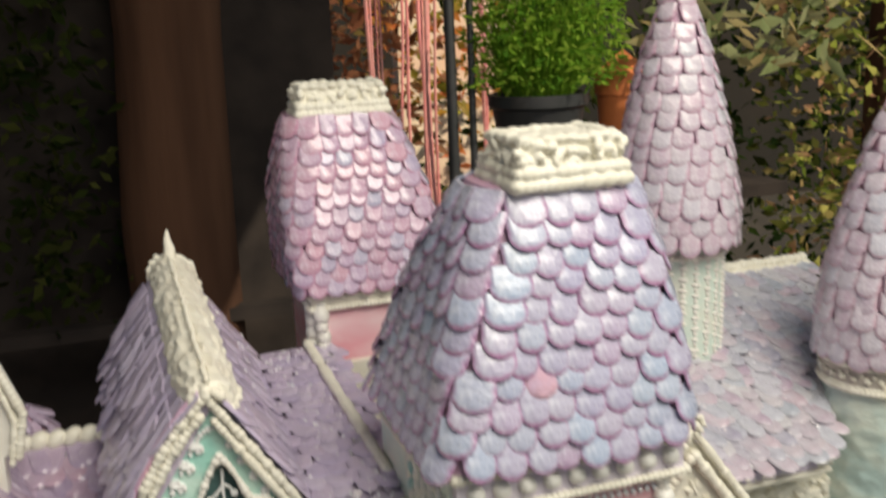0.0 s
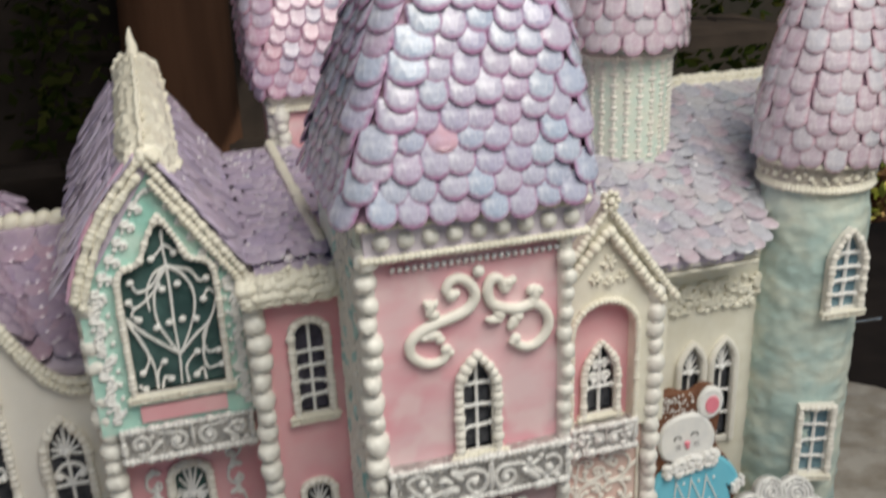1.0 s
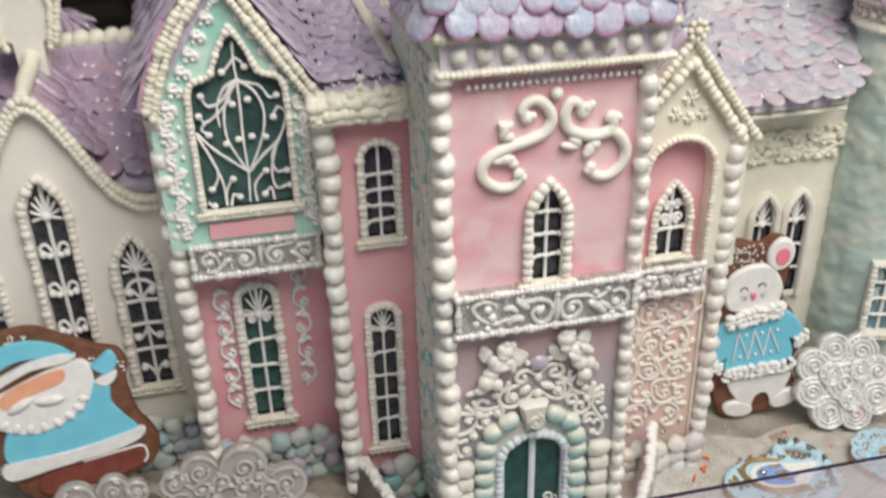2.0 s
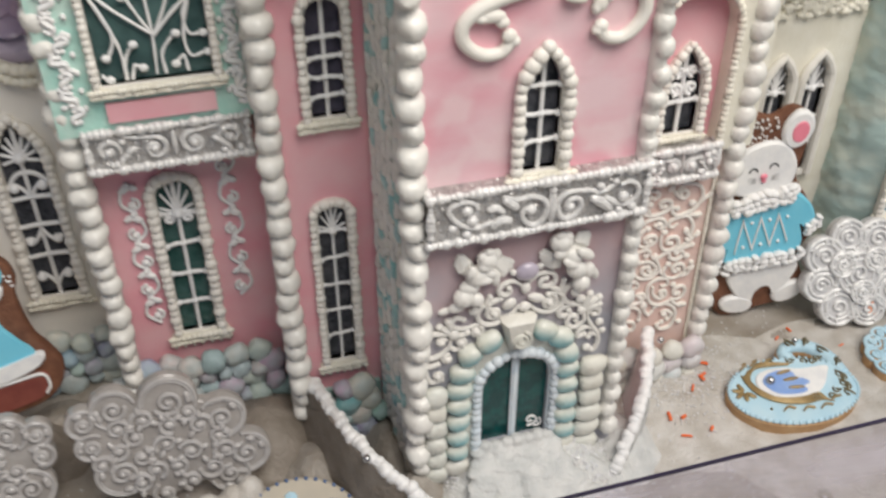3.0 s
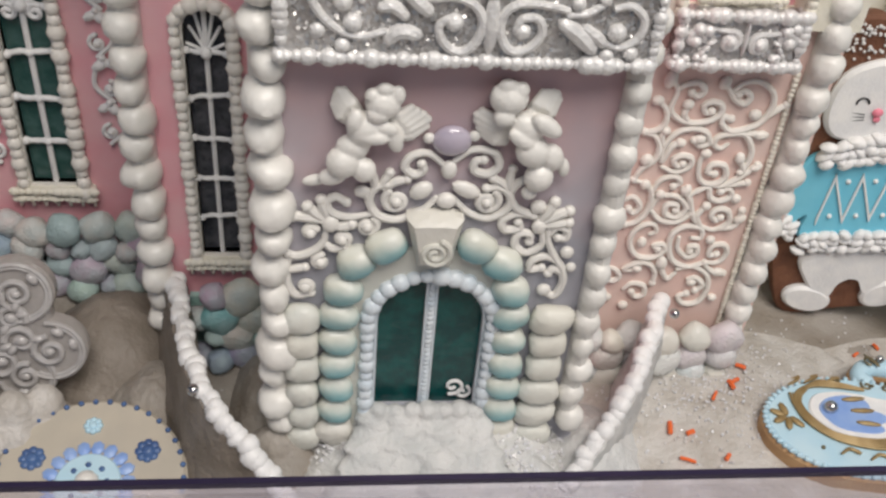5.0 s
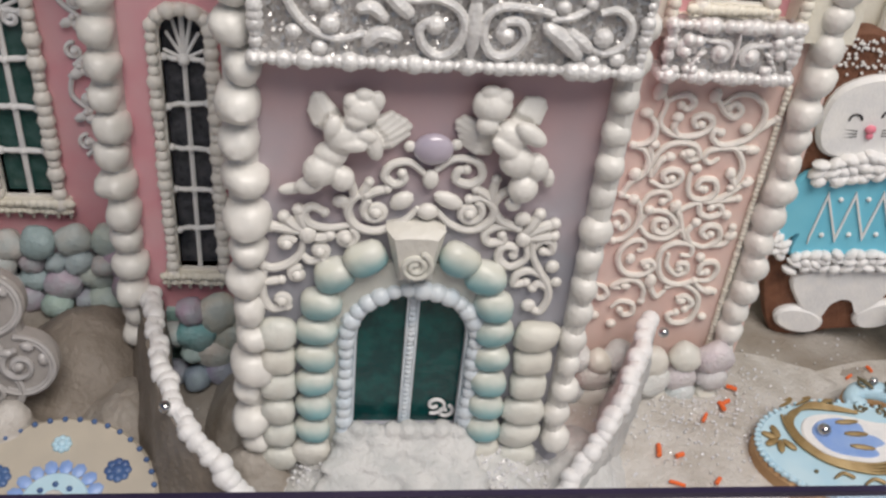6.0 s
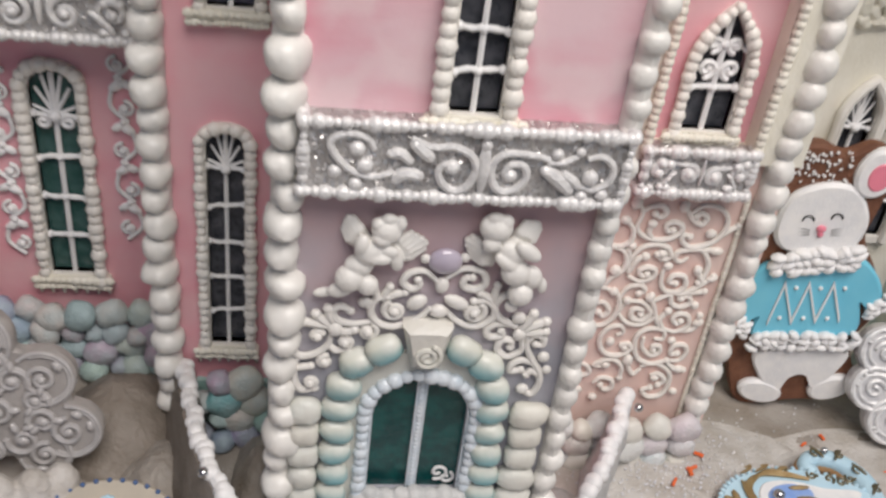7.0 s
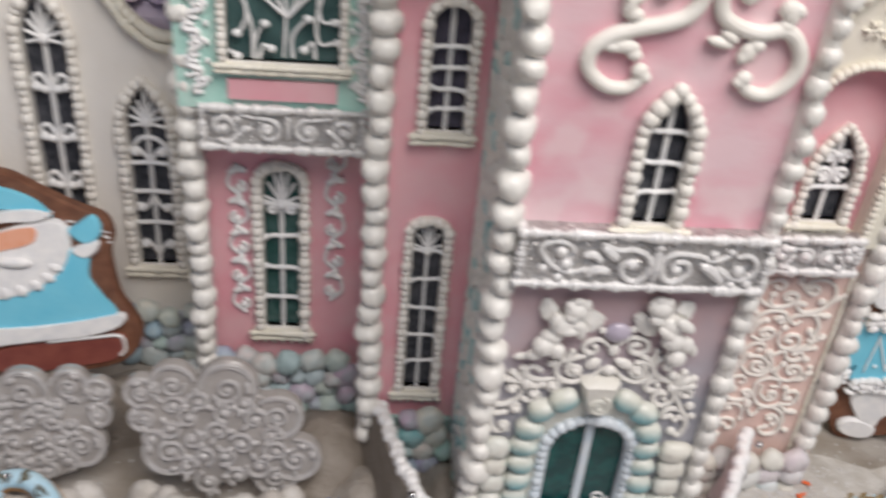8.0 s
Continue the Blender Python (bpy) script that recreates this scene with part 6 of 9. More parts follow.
for k in range(2):
    g.rope([(cx + (-0.2640 - cx) * 0.22 * k, 0.1985, z - 0.004 * k) for cx, z in DORMER[3:7]], 0.0028 - 0.0006 * k, 1.3, 1.0, 8, 6, 0.2)
    g.rope([(cx + (-0.2640 - cx) * 0.22 * k, 0.1985, z - 0.004 * k) for cx, z in DORMER[6:10]], 0.0028 - 0.0006 * k, 1.3, 1.0, 8, 6, 0.2)
part("dormer_rope", g, ICING, left, "cream beads round the dormer")
# rounded rose roof behind the ridge
HUMP = Vector((-0.2570, 0.285, 0.236))
g = Geo().ball(HUMP, (0.026, 0.022, 0.050), 24, 14)
hump = part("rear_roof", g, ROSE_CORE, left, "rounded rose petal roof")
for j in range(5):
    for i in range(12):
        a, b_ = 2 * math.pi * (i + 0.5 * (j % 2)) / 12, radians(12 + 15 * j)
        d = Vector((0.026 * math.cos(b_) * math.cos(a), 0.022 * math.cos(b_) * math.sin(a), 0.050 * math.sin(b_)))
        nrm = Vector((d.x / 0.026 ** 2, d.y / 0.022 ** 2, d.z / 0.050 ** 2)).normalized()
        side = Vector((-math.sin(a), math.cos(a), 0))
        m = Matrix((side, -nrm, nrm.cross(side))).transposed().to_4x4()
        piece("shingle", PETALS_WET[(i + j) % 2], hump, Matrix.Translation(HUMP + d * 1.02) @ m @ pose(0, 0, 0, -2, rnd.uniform(-12, 12), 0) @ Matrix.Diagonal((0.85 * math.cos(b_) + 0.1, 1, 0.8, 1)))

# ---- piped decoration of the front tower ----

def scroll_at(u, v, y):
    """Ornament drawing units (one is about 0.15 mm) to the wall above the tower window."""
    a, b_ = (u - 390) / 100, (v - 370) / 100
    return (0.00874 + 0.01318 * a + 0.00013 * b_ + 0.00016 * a * b_, y, 0.27126 - 0.00171 * a - 0.01364 * b_ - 0.00012 * a * b_)


def scroll(line, lumps):
    """A thick moulded S-scroll with leaf tips."""
    g = Geo()
    path = smooth_path([scroll_at(u, v, -0.0016) for u, v in line], 6)
    n = len(path) - 1
    g.tube(path, [0.0021 + 0.0010 * math.sin(math.pi * (0.12 + 0.76 * k / n)) for k in range(n + 1)], 10)
    for u, v, a, c, tilt in lumps:
        g.ball(scroll_at(u, v, -0.0022), (a * 0.000135, 0.0024, c * 0.000135), 10, 7, Matrix.Rotation(radians(tilt), 3, "Y"))
    return fuse(part("scroll", g, FRAME_ICING, tower, "thick cream moulded scroll ornament"), 0.00045)


scroll([(278, 262), (252, 248), (268, 214), (308, 200), (350, 225), (368, 272), (340, 322), (285, 352), (215, 378), (148, 412), (106, 460), (112, 512), (165, 546), (222, 538), (255, 500)],
       [(272, 268, 26, 24, 0), (292, 258, 16, 16, 0), (184, 318, 20, 40, 10), (172, 300, 14, 22, -20), (205, 300, 12, 22, 30), (200, 342, 26, 20, 0), (190, 428, 44, 22, 5), (222, 446, 22, 18, 0), (160, 436, 24, 16, 0), (244, 486, 24, 24, 0), (262, 500, 16, 18, 0)])
scroll([(508, 232), (490, 250), (472, 212), (440, 206), (420, 248), (432, 302), (482, 326), (545, 330), (610, 312), (655, 345), (668, 395), (645, 448), (598, 486), (546, 486), (522, 458)],
       [(506, 222, 26, 22, 0), (524, 212, 16, 18, 0), (612, 268, 24, 40, -10), (632, 256, 16, 24, -35), (592, 256, 14, 24, 20), (606, 300, 24, 20, 0), (440, 372, 40, 16, 12), (462, 352, 30, 16, 30), (520, 384, 24, 30, 10), (505, 400, 14, 20, 0), (540, 362, 24, 20, 0), (526, 452, 24, 22, 0), (512, 466, 16, 16, 0)])
part("pearl", Geo().ball((0.0075, -0.003, 0.2985), 0.0032, 12, 8), PEARL, tower, "single large pearl between the scrolls")


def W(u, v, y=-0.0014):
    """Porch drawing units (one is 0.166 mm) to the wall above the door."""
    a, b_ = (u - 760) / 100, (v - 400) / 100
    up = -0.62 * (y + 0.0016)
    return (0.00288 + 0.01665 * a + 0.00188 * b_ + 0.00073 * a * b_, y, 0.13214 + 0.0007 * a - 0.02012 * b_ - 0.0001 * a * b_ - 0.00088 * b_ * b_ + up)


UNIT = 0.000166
CRYSTAL_SUGAR = material("sugar_crystal", (0.68, 0.66, 0.64), 0.12, color2=(0.75, 0.76, 0.8), scale=300, coat=0.6)
MAUVE_GLASS = material("lilac_isomalt", (0.40, 0.35, 0.44), 0.12, color2=(0.50, 0.45, 0.53), scale=60, coat=0.8)


def strokes(g, *lines, r=0.0013):
    """Piped lines that swell in the middle and end in a round drop."""
    for line in lines:
        pts = smooth_path([W(*p) for p in line], 5)
        n = len(pts) - 1
        g.tube(pts, [r * (0.72 + 0.36 * math.sin(math.pi * i / n) + 0.25 * (i / n) ** 3) for i in range(n + 1)], 8)
        g.ball(pts[-1], (r * 1.25, r * 1.15, r * 1.25), 8, 6)


def drops(g, *items):
    for u, v, a, c, tilt in items:
        g.ball(W(u, v, -0.0018), (a * UNIT, min(a, c) * UNIT * 0.72, c * UNIT), 10, 7, Matrix.Rotation(radians(tilt), 3, "Y"))


def coil(g, u, v, rad, turns, a0, way, r=0.00125):
    c = W(u, v)
    g.tube(curl(c[0], c[2], rad * UNIT, turns, a0, way, -0.0016, 12), r, 8)
    g.ball((c[0], -0.0022, c[2]), r * 1.5, 8, 6)


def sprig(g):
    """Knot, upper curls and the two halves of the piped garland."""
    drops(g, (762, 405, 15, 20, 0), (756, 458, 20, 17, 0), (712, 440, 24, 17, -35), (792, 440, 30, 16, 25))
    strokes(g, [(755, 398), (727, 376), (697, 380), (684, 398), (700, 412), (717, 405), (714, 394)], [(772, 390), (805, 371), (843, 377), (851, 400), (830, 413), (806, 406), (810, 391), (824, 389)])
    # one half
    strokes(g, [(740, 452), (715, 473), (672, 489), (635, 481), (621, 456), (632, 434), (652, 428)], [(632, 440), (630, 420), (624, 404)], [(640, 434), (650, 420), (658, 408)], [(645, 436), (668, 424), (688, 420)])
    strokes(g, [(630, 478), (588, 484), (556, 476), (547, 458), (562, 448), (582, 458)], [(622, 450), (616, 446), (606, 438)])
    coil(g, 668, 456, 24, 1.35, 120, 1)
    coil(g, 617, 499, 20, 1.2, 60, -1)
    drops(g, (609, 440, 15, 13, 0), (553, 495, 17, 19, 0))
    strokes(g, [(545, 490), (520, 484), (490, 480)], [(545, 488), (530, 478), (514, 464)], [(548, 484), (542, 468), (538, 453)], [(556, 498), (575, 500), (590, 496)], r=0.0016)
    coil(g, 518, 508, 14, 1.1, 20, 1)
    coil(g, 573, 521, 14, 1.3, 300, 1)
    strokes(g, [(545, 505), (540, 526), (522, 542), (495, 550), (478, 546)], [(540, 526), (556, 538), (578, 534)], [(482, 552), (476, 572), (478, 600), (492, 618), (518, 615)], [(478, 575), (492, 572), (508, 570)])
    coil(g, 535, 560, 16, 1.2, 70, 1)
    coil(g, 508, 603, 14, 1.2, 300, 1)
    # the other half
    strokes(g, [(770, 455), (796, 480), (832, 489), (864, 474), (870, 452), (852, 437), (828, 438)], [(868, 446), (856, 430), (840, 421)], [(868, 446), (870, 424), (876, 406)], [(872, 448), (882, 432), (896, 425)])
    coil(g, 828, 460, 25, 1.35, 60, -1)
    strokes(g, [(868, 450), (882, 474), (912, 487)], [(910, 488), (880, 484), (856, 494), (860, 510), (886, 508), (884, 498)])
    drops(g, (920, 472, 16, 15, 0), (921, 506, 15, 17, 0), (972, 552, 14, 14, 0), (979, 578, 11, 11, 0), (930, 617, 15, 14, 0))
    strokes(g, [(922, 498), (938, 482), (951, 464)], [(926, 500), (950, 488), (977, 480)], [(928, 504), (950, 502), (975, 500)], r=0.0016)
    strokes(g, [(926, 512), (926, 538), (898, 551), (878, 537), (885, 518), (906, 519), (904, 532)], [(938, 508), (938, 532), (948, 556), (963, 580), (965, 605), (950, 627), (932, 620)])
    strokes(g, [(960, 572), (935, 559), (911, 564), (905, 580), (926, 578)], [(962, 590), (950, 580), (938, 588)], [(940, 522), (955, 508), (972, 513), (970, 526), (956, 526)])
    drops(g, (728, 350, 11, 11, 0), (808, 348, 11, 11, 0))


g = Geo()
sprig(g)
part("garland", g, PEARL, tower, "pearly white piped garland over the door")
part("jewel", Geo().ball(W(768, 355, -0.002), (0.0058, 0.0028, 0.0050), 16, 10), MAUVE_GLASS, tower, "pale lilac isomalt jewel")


def figure(body, wings, du0):
    """A plain winged figurine in relief: lumps for the body, feathers for the wings."""
    g = Geo()
    for u, v, a, c, tilt, y in body:
        g.ball(W(u + du0, v, -y), (a * UNIT, min(a, c) * UNIT * 0.85, c * UNIT), 14, 10, Matrix.Rotation(radians(tilt), 3, "Y"))
    for u, v, du, dv, n in wings:
        u += du0
        for k in range(n):
            f = (k - (n - 1) / 2) / n
            p, q = Vector(W(u - dv * f * 0.55, v + du * f * 0.55)), Vector(W(u + du * (0.9 - 0.5 * abs(f - 0.15)) - dv * f * 0.62, v + dv * (0.9 - 0.5 * abs(f - 0.15)) + du * f * 0.62))
            g.tube([p, (p + q) / 2 + Vector((0, -0.0012, 0)), q], [0.0016, 0.0021, 0.0013], 8)
            g.ball(q, 0.0014, 8, 6)
    return g


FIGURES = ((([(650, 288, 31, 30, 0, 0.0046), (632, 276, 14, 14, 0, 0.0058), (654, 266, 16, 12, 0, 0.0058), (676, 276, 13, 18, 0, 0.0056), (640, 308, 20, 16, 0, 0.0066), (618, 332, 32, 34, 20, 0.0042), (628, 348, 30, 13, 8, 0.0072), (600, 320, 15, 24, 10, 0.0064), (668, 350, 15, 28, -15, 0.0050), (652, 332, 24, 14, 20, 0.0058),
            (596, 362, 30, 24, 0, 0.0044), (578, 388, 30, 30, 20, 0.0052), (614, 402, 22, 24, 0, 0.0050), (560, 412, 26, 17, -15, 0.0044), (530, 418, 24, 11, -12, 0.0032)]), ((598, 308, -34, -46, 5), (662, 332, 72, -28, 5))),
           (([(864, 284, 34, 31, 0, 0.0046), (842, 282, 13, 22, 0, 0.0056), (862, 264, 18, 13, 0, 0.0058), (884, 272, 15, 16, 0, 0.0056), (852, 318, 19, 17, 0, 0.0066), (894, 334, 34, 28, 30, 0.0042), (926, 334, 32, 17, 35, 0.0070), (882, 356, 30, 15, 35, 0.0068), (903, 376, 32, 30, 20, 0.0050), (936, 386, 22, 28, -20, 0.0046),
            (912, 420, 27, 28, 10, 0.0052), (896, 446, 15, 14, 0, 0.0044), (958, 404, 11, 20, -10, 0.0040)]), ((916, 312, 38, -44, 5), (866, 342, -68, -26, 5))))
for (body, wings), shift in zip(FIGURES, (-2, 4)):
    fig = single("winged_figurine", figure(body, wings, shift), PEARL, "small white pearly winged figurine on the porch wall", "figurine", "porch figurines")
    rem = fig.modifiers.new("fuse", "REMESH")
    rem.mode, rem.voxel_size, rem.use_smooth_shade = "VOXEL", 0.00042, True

# keystone, voussoirs and stones round the door
g = Geo().slab([[(-0.0045, 0.0975), (0.0060, 0.0975), (0.0090, 0.1155), (0.0050, 0.1168), (-0.0040, 0.1168), (-0.0085, 0.1155)]], -0.0078, 0.0, 0.0028)
key = part("keystone", g, STONE_CREAM, tower, "cream keystone with a spiral")
g = Geo().tube(curl(0.0006, 0.1045, 0.0050, 2.0, 70, -1, -0.0080), 0.0010, 7)
part("keystone_spiral", g, STONE_CREAM, key)


def stone_mesh(name, rx, rz, mat, ry=0.0042, seed=0):
    g = lumpy(Geo().ball((0, 0, 0), (rx, ry, rz), 14, 9), 0.22, seed, 190)
    g.v = [(rx * math.copysign(abs(x / rx) ** 0.75, x), y, rz * math.copysign(abs(z / rz) ** 0.8, z)) for x, y, z in g.v]
    return g.mesh(name, mat)


V_TEAL = [stone_mesh("teal_stone", 0.0063, 0.0053, STONE_TEAL, seed=k) for k in range(4)]
V_CREAM = [stone_mesh("cream_stone", 0.0068, 0.0058, STONE_CREAM, seed=k + 5) for k in range(4)]
rnd = random.Random(90)
stones = part("stone_base", Geo().slab([arch(0.0005, 0.010, 0.062, 0.092, "round"), grow(door_loop, 0.0045)], -0.0016, 0.0), STONE_CREAM, tower, "cream icing bed of the stones")
for s in (-1, 1):
    for x, z, tilt in ((0.0140, 0.1040, 28), (0.0232, 0.0972, 14), (0.0270, 0.0862, 4)):
        piece("stone", rnd.choice(V_TEAL), stones, pose(s * x, -0.0032, z, rnd.uniform(-8, 8), s * tilt, 0) @ Matrix.Diagonal((1.02, 1.15, 1.06, 1)))
    for i in range(6):
        z = 0.0752 - 0.0110 * i
        piece("stone", rnd.choice(V_TEAL if i < 5 else V_CREAM), stones, pose(s * (0.0282 + 0.0003 * i), -0.003, z, rnd.uniform(-9, 9), rnd.uniform(-5, 5), 0) @ Matrix.Diagonal((rnd.uniform(0.95, 1.05), 1.1, rnd.uniform(0.95, 1.05), 1)))
        z = 0.0735 - 0.0112 * i
        if z > 0.008:
            k = rnd.uniform(0.9, 1.1)
            x = 0.0424 if s > 0 else -0.0405
            piece("stone", rnd.choice(V_CREAM), stones, pose(x, -0.003, z, rnd.uniform(-9, 9), rnd.uniform(-6, 6), 0) @ Matrix.Diagonal(((1.10 if s > 0 else 0.92) * k, 1.05, 0.98, 1)))

# mint and cream dashes on the tower's side wall
rnd = random.Random(14)
ga, gb = Geo(), Geo()
for col in range(5):
    z = 0.015
    while z < 0.318:
        y = 0.012 + 0.0115 * col + rnd.uniform(-0.002, 0.002)
        g = ga if rnd.random() < 0.14 else gb
        g.ball((TX0 - 0.0066, y, z), (0.0019, 0.0031, 0.0056 * rnd.uniform(0.8, 1.15)), 8, 6, Matrix.Rotation(rnd.choice((-0.6, 0.6)) + rnd.uniform(-0.2, 0.2), 3, "X"))
        z += rnd.uniform(0.0042, 0.0066)
tagged(part("teal_leafwork", ga, TEAL, tower, "teal piped leaf strokes"), kind="stuff")
tagged(part("cream_leafwork", gb, PEARL, tower, "cream piped leaf strokes"), kind="stuff")
# ---- lace panel of the right bay ----


def lace_at(u, v, y=0.0502):
    """Panel drawing units (one is about 0.12 mm) to the wall of the bay."""
    a, b_ = (u - 390) / 100, (v - 490) / 100
    return (0.10515 + 0.01094 * a + 0.00321 * b_ + 0.00025 * a * b_, y, 0.09657 + 0.00037 * a - 0.0127 * b_ - 0.00029 * b_ * b_)


def piped(*line, r=0.00112):
    """One piped scroll of the panel: it swells in the middle and ends in a drop."""
    pts = smooth_path([lace_at(*p) for p in line], 5)
    n = len(pts) - 1
    g.tube(pts, [r * (0.75 + 0.35 * math.sin(math.pi * k / n) + 0.2 * (k / n) ** 2) for k in range(n + 1)], 7)
    g.ball(pts[-1], (r * 1.5, r * 1.3, r * 1.5), 8, 6)


def dropped(u, v, a=17, c=20, tilt=0):
    g.ball(lace_at(u, v, 0.0500), (a * 0.000112, 0.0016, c * 0.000112), 9, 6, Matrix.Rotation(radians(tilt), 3, "Y"))


g = Geo()
# upper scrolls
piped((285, 140), (310, 190), (285, 250), (300, 285), (350, 305), (410, 300), (455, 275), (462, 245), (430, 232), (400, 245), (405, 270), (425, 266))
piped((345, 305), (330, 275), (345, 245))
piped((310, 190), (345, 170), (385, 165), (405, 190), (380, 212), (358, 200))
piped((470, 155), (490, 190), (510, 225), (540, 240), (565, 215), (545, 195), (522, 208))
piped((505, 195), (550, 165), (605, 165), (645, 200), (640, 250), (600, 300), (550, 325), (490, 335), (460, 310), (470, 285), (492, 292))
piped((600, 300), (650, 265), (690, 245))
piped((240, 225), (268, 260), (262, 305), (230, 330), (190, 335))
for spot in ((345, 240, 20, 18, 0), (478, 165, 20, 26, 20), (577, 278, 22, 20, 0), (290, 150, 22, 34, 10), (240, 225, 22, 18, 0)):
    dropped(*spot)
# second band
piped((190, 340), (225, 350), (240, 385), (225, 430), (180, 460), (150, 500))
piped((245, 440), (255, 390), (300, 340), (360, 325), (405, 340), (412, 375), (380, 385), (362, 366))
piped((255, 390), (250, 350), (264, 330))
piped((250, 440), (280, 390), (312, 372))
piped((245, 455), (290, 475), (340, 460), (352, 430), (320, 418), (290, 432), (300, 455), (320, 448))
piped((480, 380), (450, 395), (430, 380), (445, 355), (490, 345), (540, 348), (562, 400), (545, 450), (520, 480))
piped((525, 348), (560, 345), (598, 350))
for spot in ((195, 432, 22, 24, 20), (264, 332, 17, 15, 0), (380, 362, 22, 18, 0), (595, 350, 28, 17, 0), (315, 374, 18, 16, 0)):
    dropped(*spot)
# middle band
piped((398, 412), (380, 440), (375, 490), (395, 515), (440, 515), (470, 490), (465, 455), (425, 450), (405, 475), (430, 484))
piped((395, 515), (450, 525), (510, 500), (582, 455))
piped((510, 500), (532, 470), (516, 432))
piped((450, 525), (500, 520), (545, 515))
piped((350, 600), (345, 560), (375, 540), (410, 530), (415, 565), (450, 577), (490, 560), (480, 535), (452, 545))
piped((160, 505), (200, 520), (212, 560), (195, 610), (160, 645), (120, 655))
piped((120, 570), (150, 560), (172, 590), (150, 615), (132, 600))
piped((205, 560), (240, 505), (290, 490), (312, 510), (287, 525))
piped((210, 600), (240, 560), (300, 560), (332, 600), (300, 630), (260, 620), (265, 588), (300, 590), (296, 608))
piped((210, 605), (240, 640), (300, 647), (350, 620))
piped((385, 665), (360, 640), (350, 600), (345, 570), (326, 538))
for spot in ((402, 412, 20, 17, 0), (520, 430, 18, 24, -15), (575, 462, 24, 14, -25), (505, 570, 18, 18, 0), (190, 517, 20, 20, 0), (242, 552, 18, 18, 0), (332, 540, 18, 26, 15)):
    dropped(*spot)
# lower bands
piped((385, 665), (370, 630), (402, 592))
piped((385, 665), (430, 677), (480, 652), (480, 615), (445, 605), (420, 625), (435, 645), (452, 636))
piped((440, 675), (500, 665), (528, 612))
piped((205, 690), (230, 680), (220, 655), (180, 660), (145, 690), (140, 730), (165, 765), (220, 770), (260, 745), (250, 725), (222, 730), (236, 742))
piped((350, 705), (385, 705), (385, 672), (330, 665), (285, 690), (275, 740), (290, 785), (340, 805), (400, 792))
piped((310, 700), (305, 740), (335, 770), (370, 760), (370, 735), (345, 735), (347, 752))
piped((400, 792), (450, 790), (478, 755), (465, 730), (425, 735), (415, 765), (440, 764))
piped((400, 800), (430, 825), (466, 830))
piped((150, 815), (120, 810), (160, 790), (200, 790), (227, 820), (220, 860))
piped((300, 825), (270, 845), (250, 810), (250, 780))
piped((120, 880), (150, 860), (190, 870), (190, 900), (160, 906), (148, 890))
piped((300, 815), (360, 805), (412, 840), (410, 890), (380, 930), (330, 935), (310, 910), (340, 900))
piped((340, 850), (370, 845), (395, 870), (370, 890))
piped((55, 800), (90, 810), (105, 835), (80, 850), (62, 838))
for spot in ((402, 594, 18, 18, 0), (520, 640, 24, 18, -30), (180, 716, 18, 22, 0), (418, 712, 18, 18, 0), (448, 826, 26, 18, 0), (250, 792, 22, 30, 0), (165, 808, 20, 15, 0), (120, 935, 20, 18, 0), (430, 915, 18, 16, 0), (355, 860, 20, 15, 0), (60, 905, 22, 18, 0)):
    dropped(*spot)
part("lace_scrollwork", g, FRAME_ICING, bay, "cream piped scrollwork over pale pink")
g = Geo().rope([(0.1300, 0.050, 0.02), (0.1285, 0.050, 0.14)], 0.0013, 1.5, 1, 6, 5)
part("edge_beading", g, ICING, bay)


def vine(parent, x, y, z0, z1, s):
    """A climbing sprig with curls and pearls beside a window."""
    g = Geo()
    n = 5
    for i in range(n):
        za, zb = z0 + (z1 - z0) * i / n, z0 + (z1 - z0) * (i + 1) / n
        q = s if i % 2 else -s
        h = zb - za
        g.tube(smooth_path([(x - q * 0.002, y, za), (x + q * 0.0045, y, za + h * 0.35), (x + q * 0.003, y, za + h * 0.8), (x, y, zb)], 5), 0.00105, 6)
        g.tube(curl(x - q * 0.0012, za + h * 0.3, 0.0036, 1.2, 90, q, y, 9), 0.0010, 6)
        g.ball((x - q * 0.0012, y - 0.0005, za + h * 0.3), 0.0016, 7, 5)
        g.ball((x + q * 0.0018, y - 0.0005, za + h * 0.82), (0.0036, 0.0015, 0.0021), 7, 5, Matrix.Rotation(q * 0.5, 3, "Y"))
        g.ball((x - q * 0.0022, y - 0.0005, za + h * 0.88), (0.0032, 0.0015, 0.0020), 7, 5, Matrix.Rotation(-q * 0.5, 3, "Y"))
        g.ball((x, y - 0.0008, zb), 0.0015, 7, 5)
    part("vine", g, WHITE, parent, "white piped vine sprig")


vine(oriel, -0.1685, 0.1098, 0.058, 0.150, 1)
vine(oriel, -0.1195, 0.1098, 0.068, 0.166, -1)

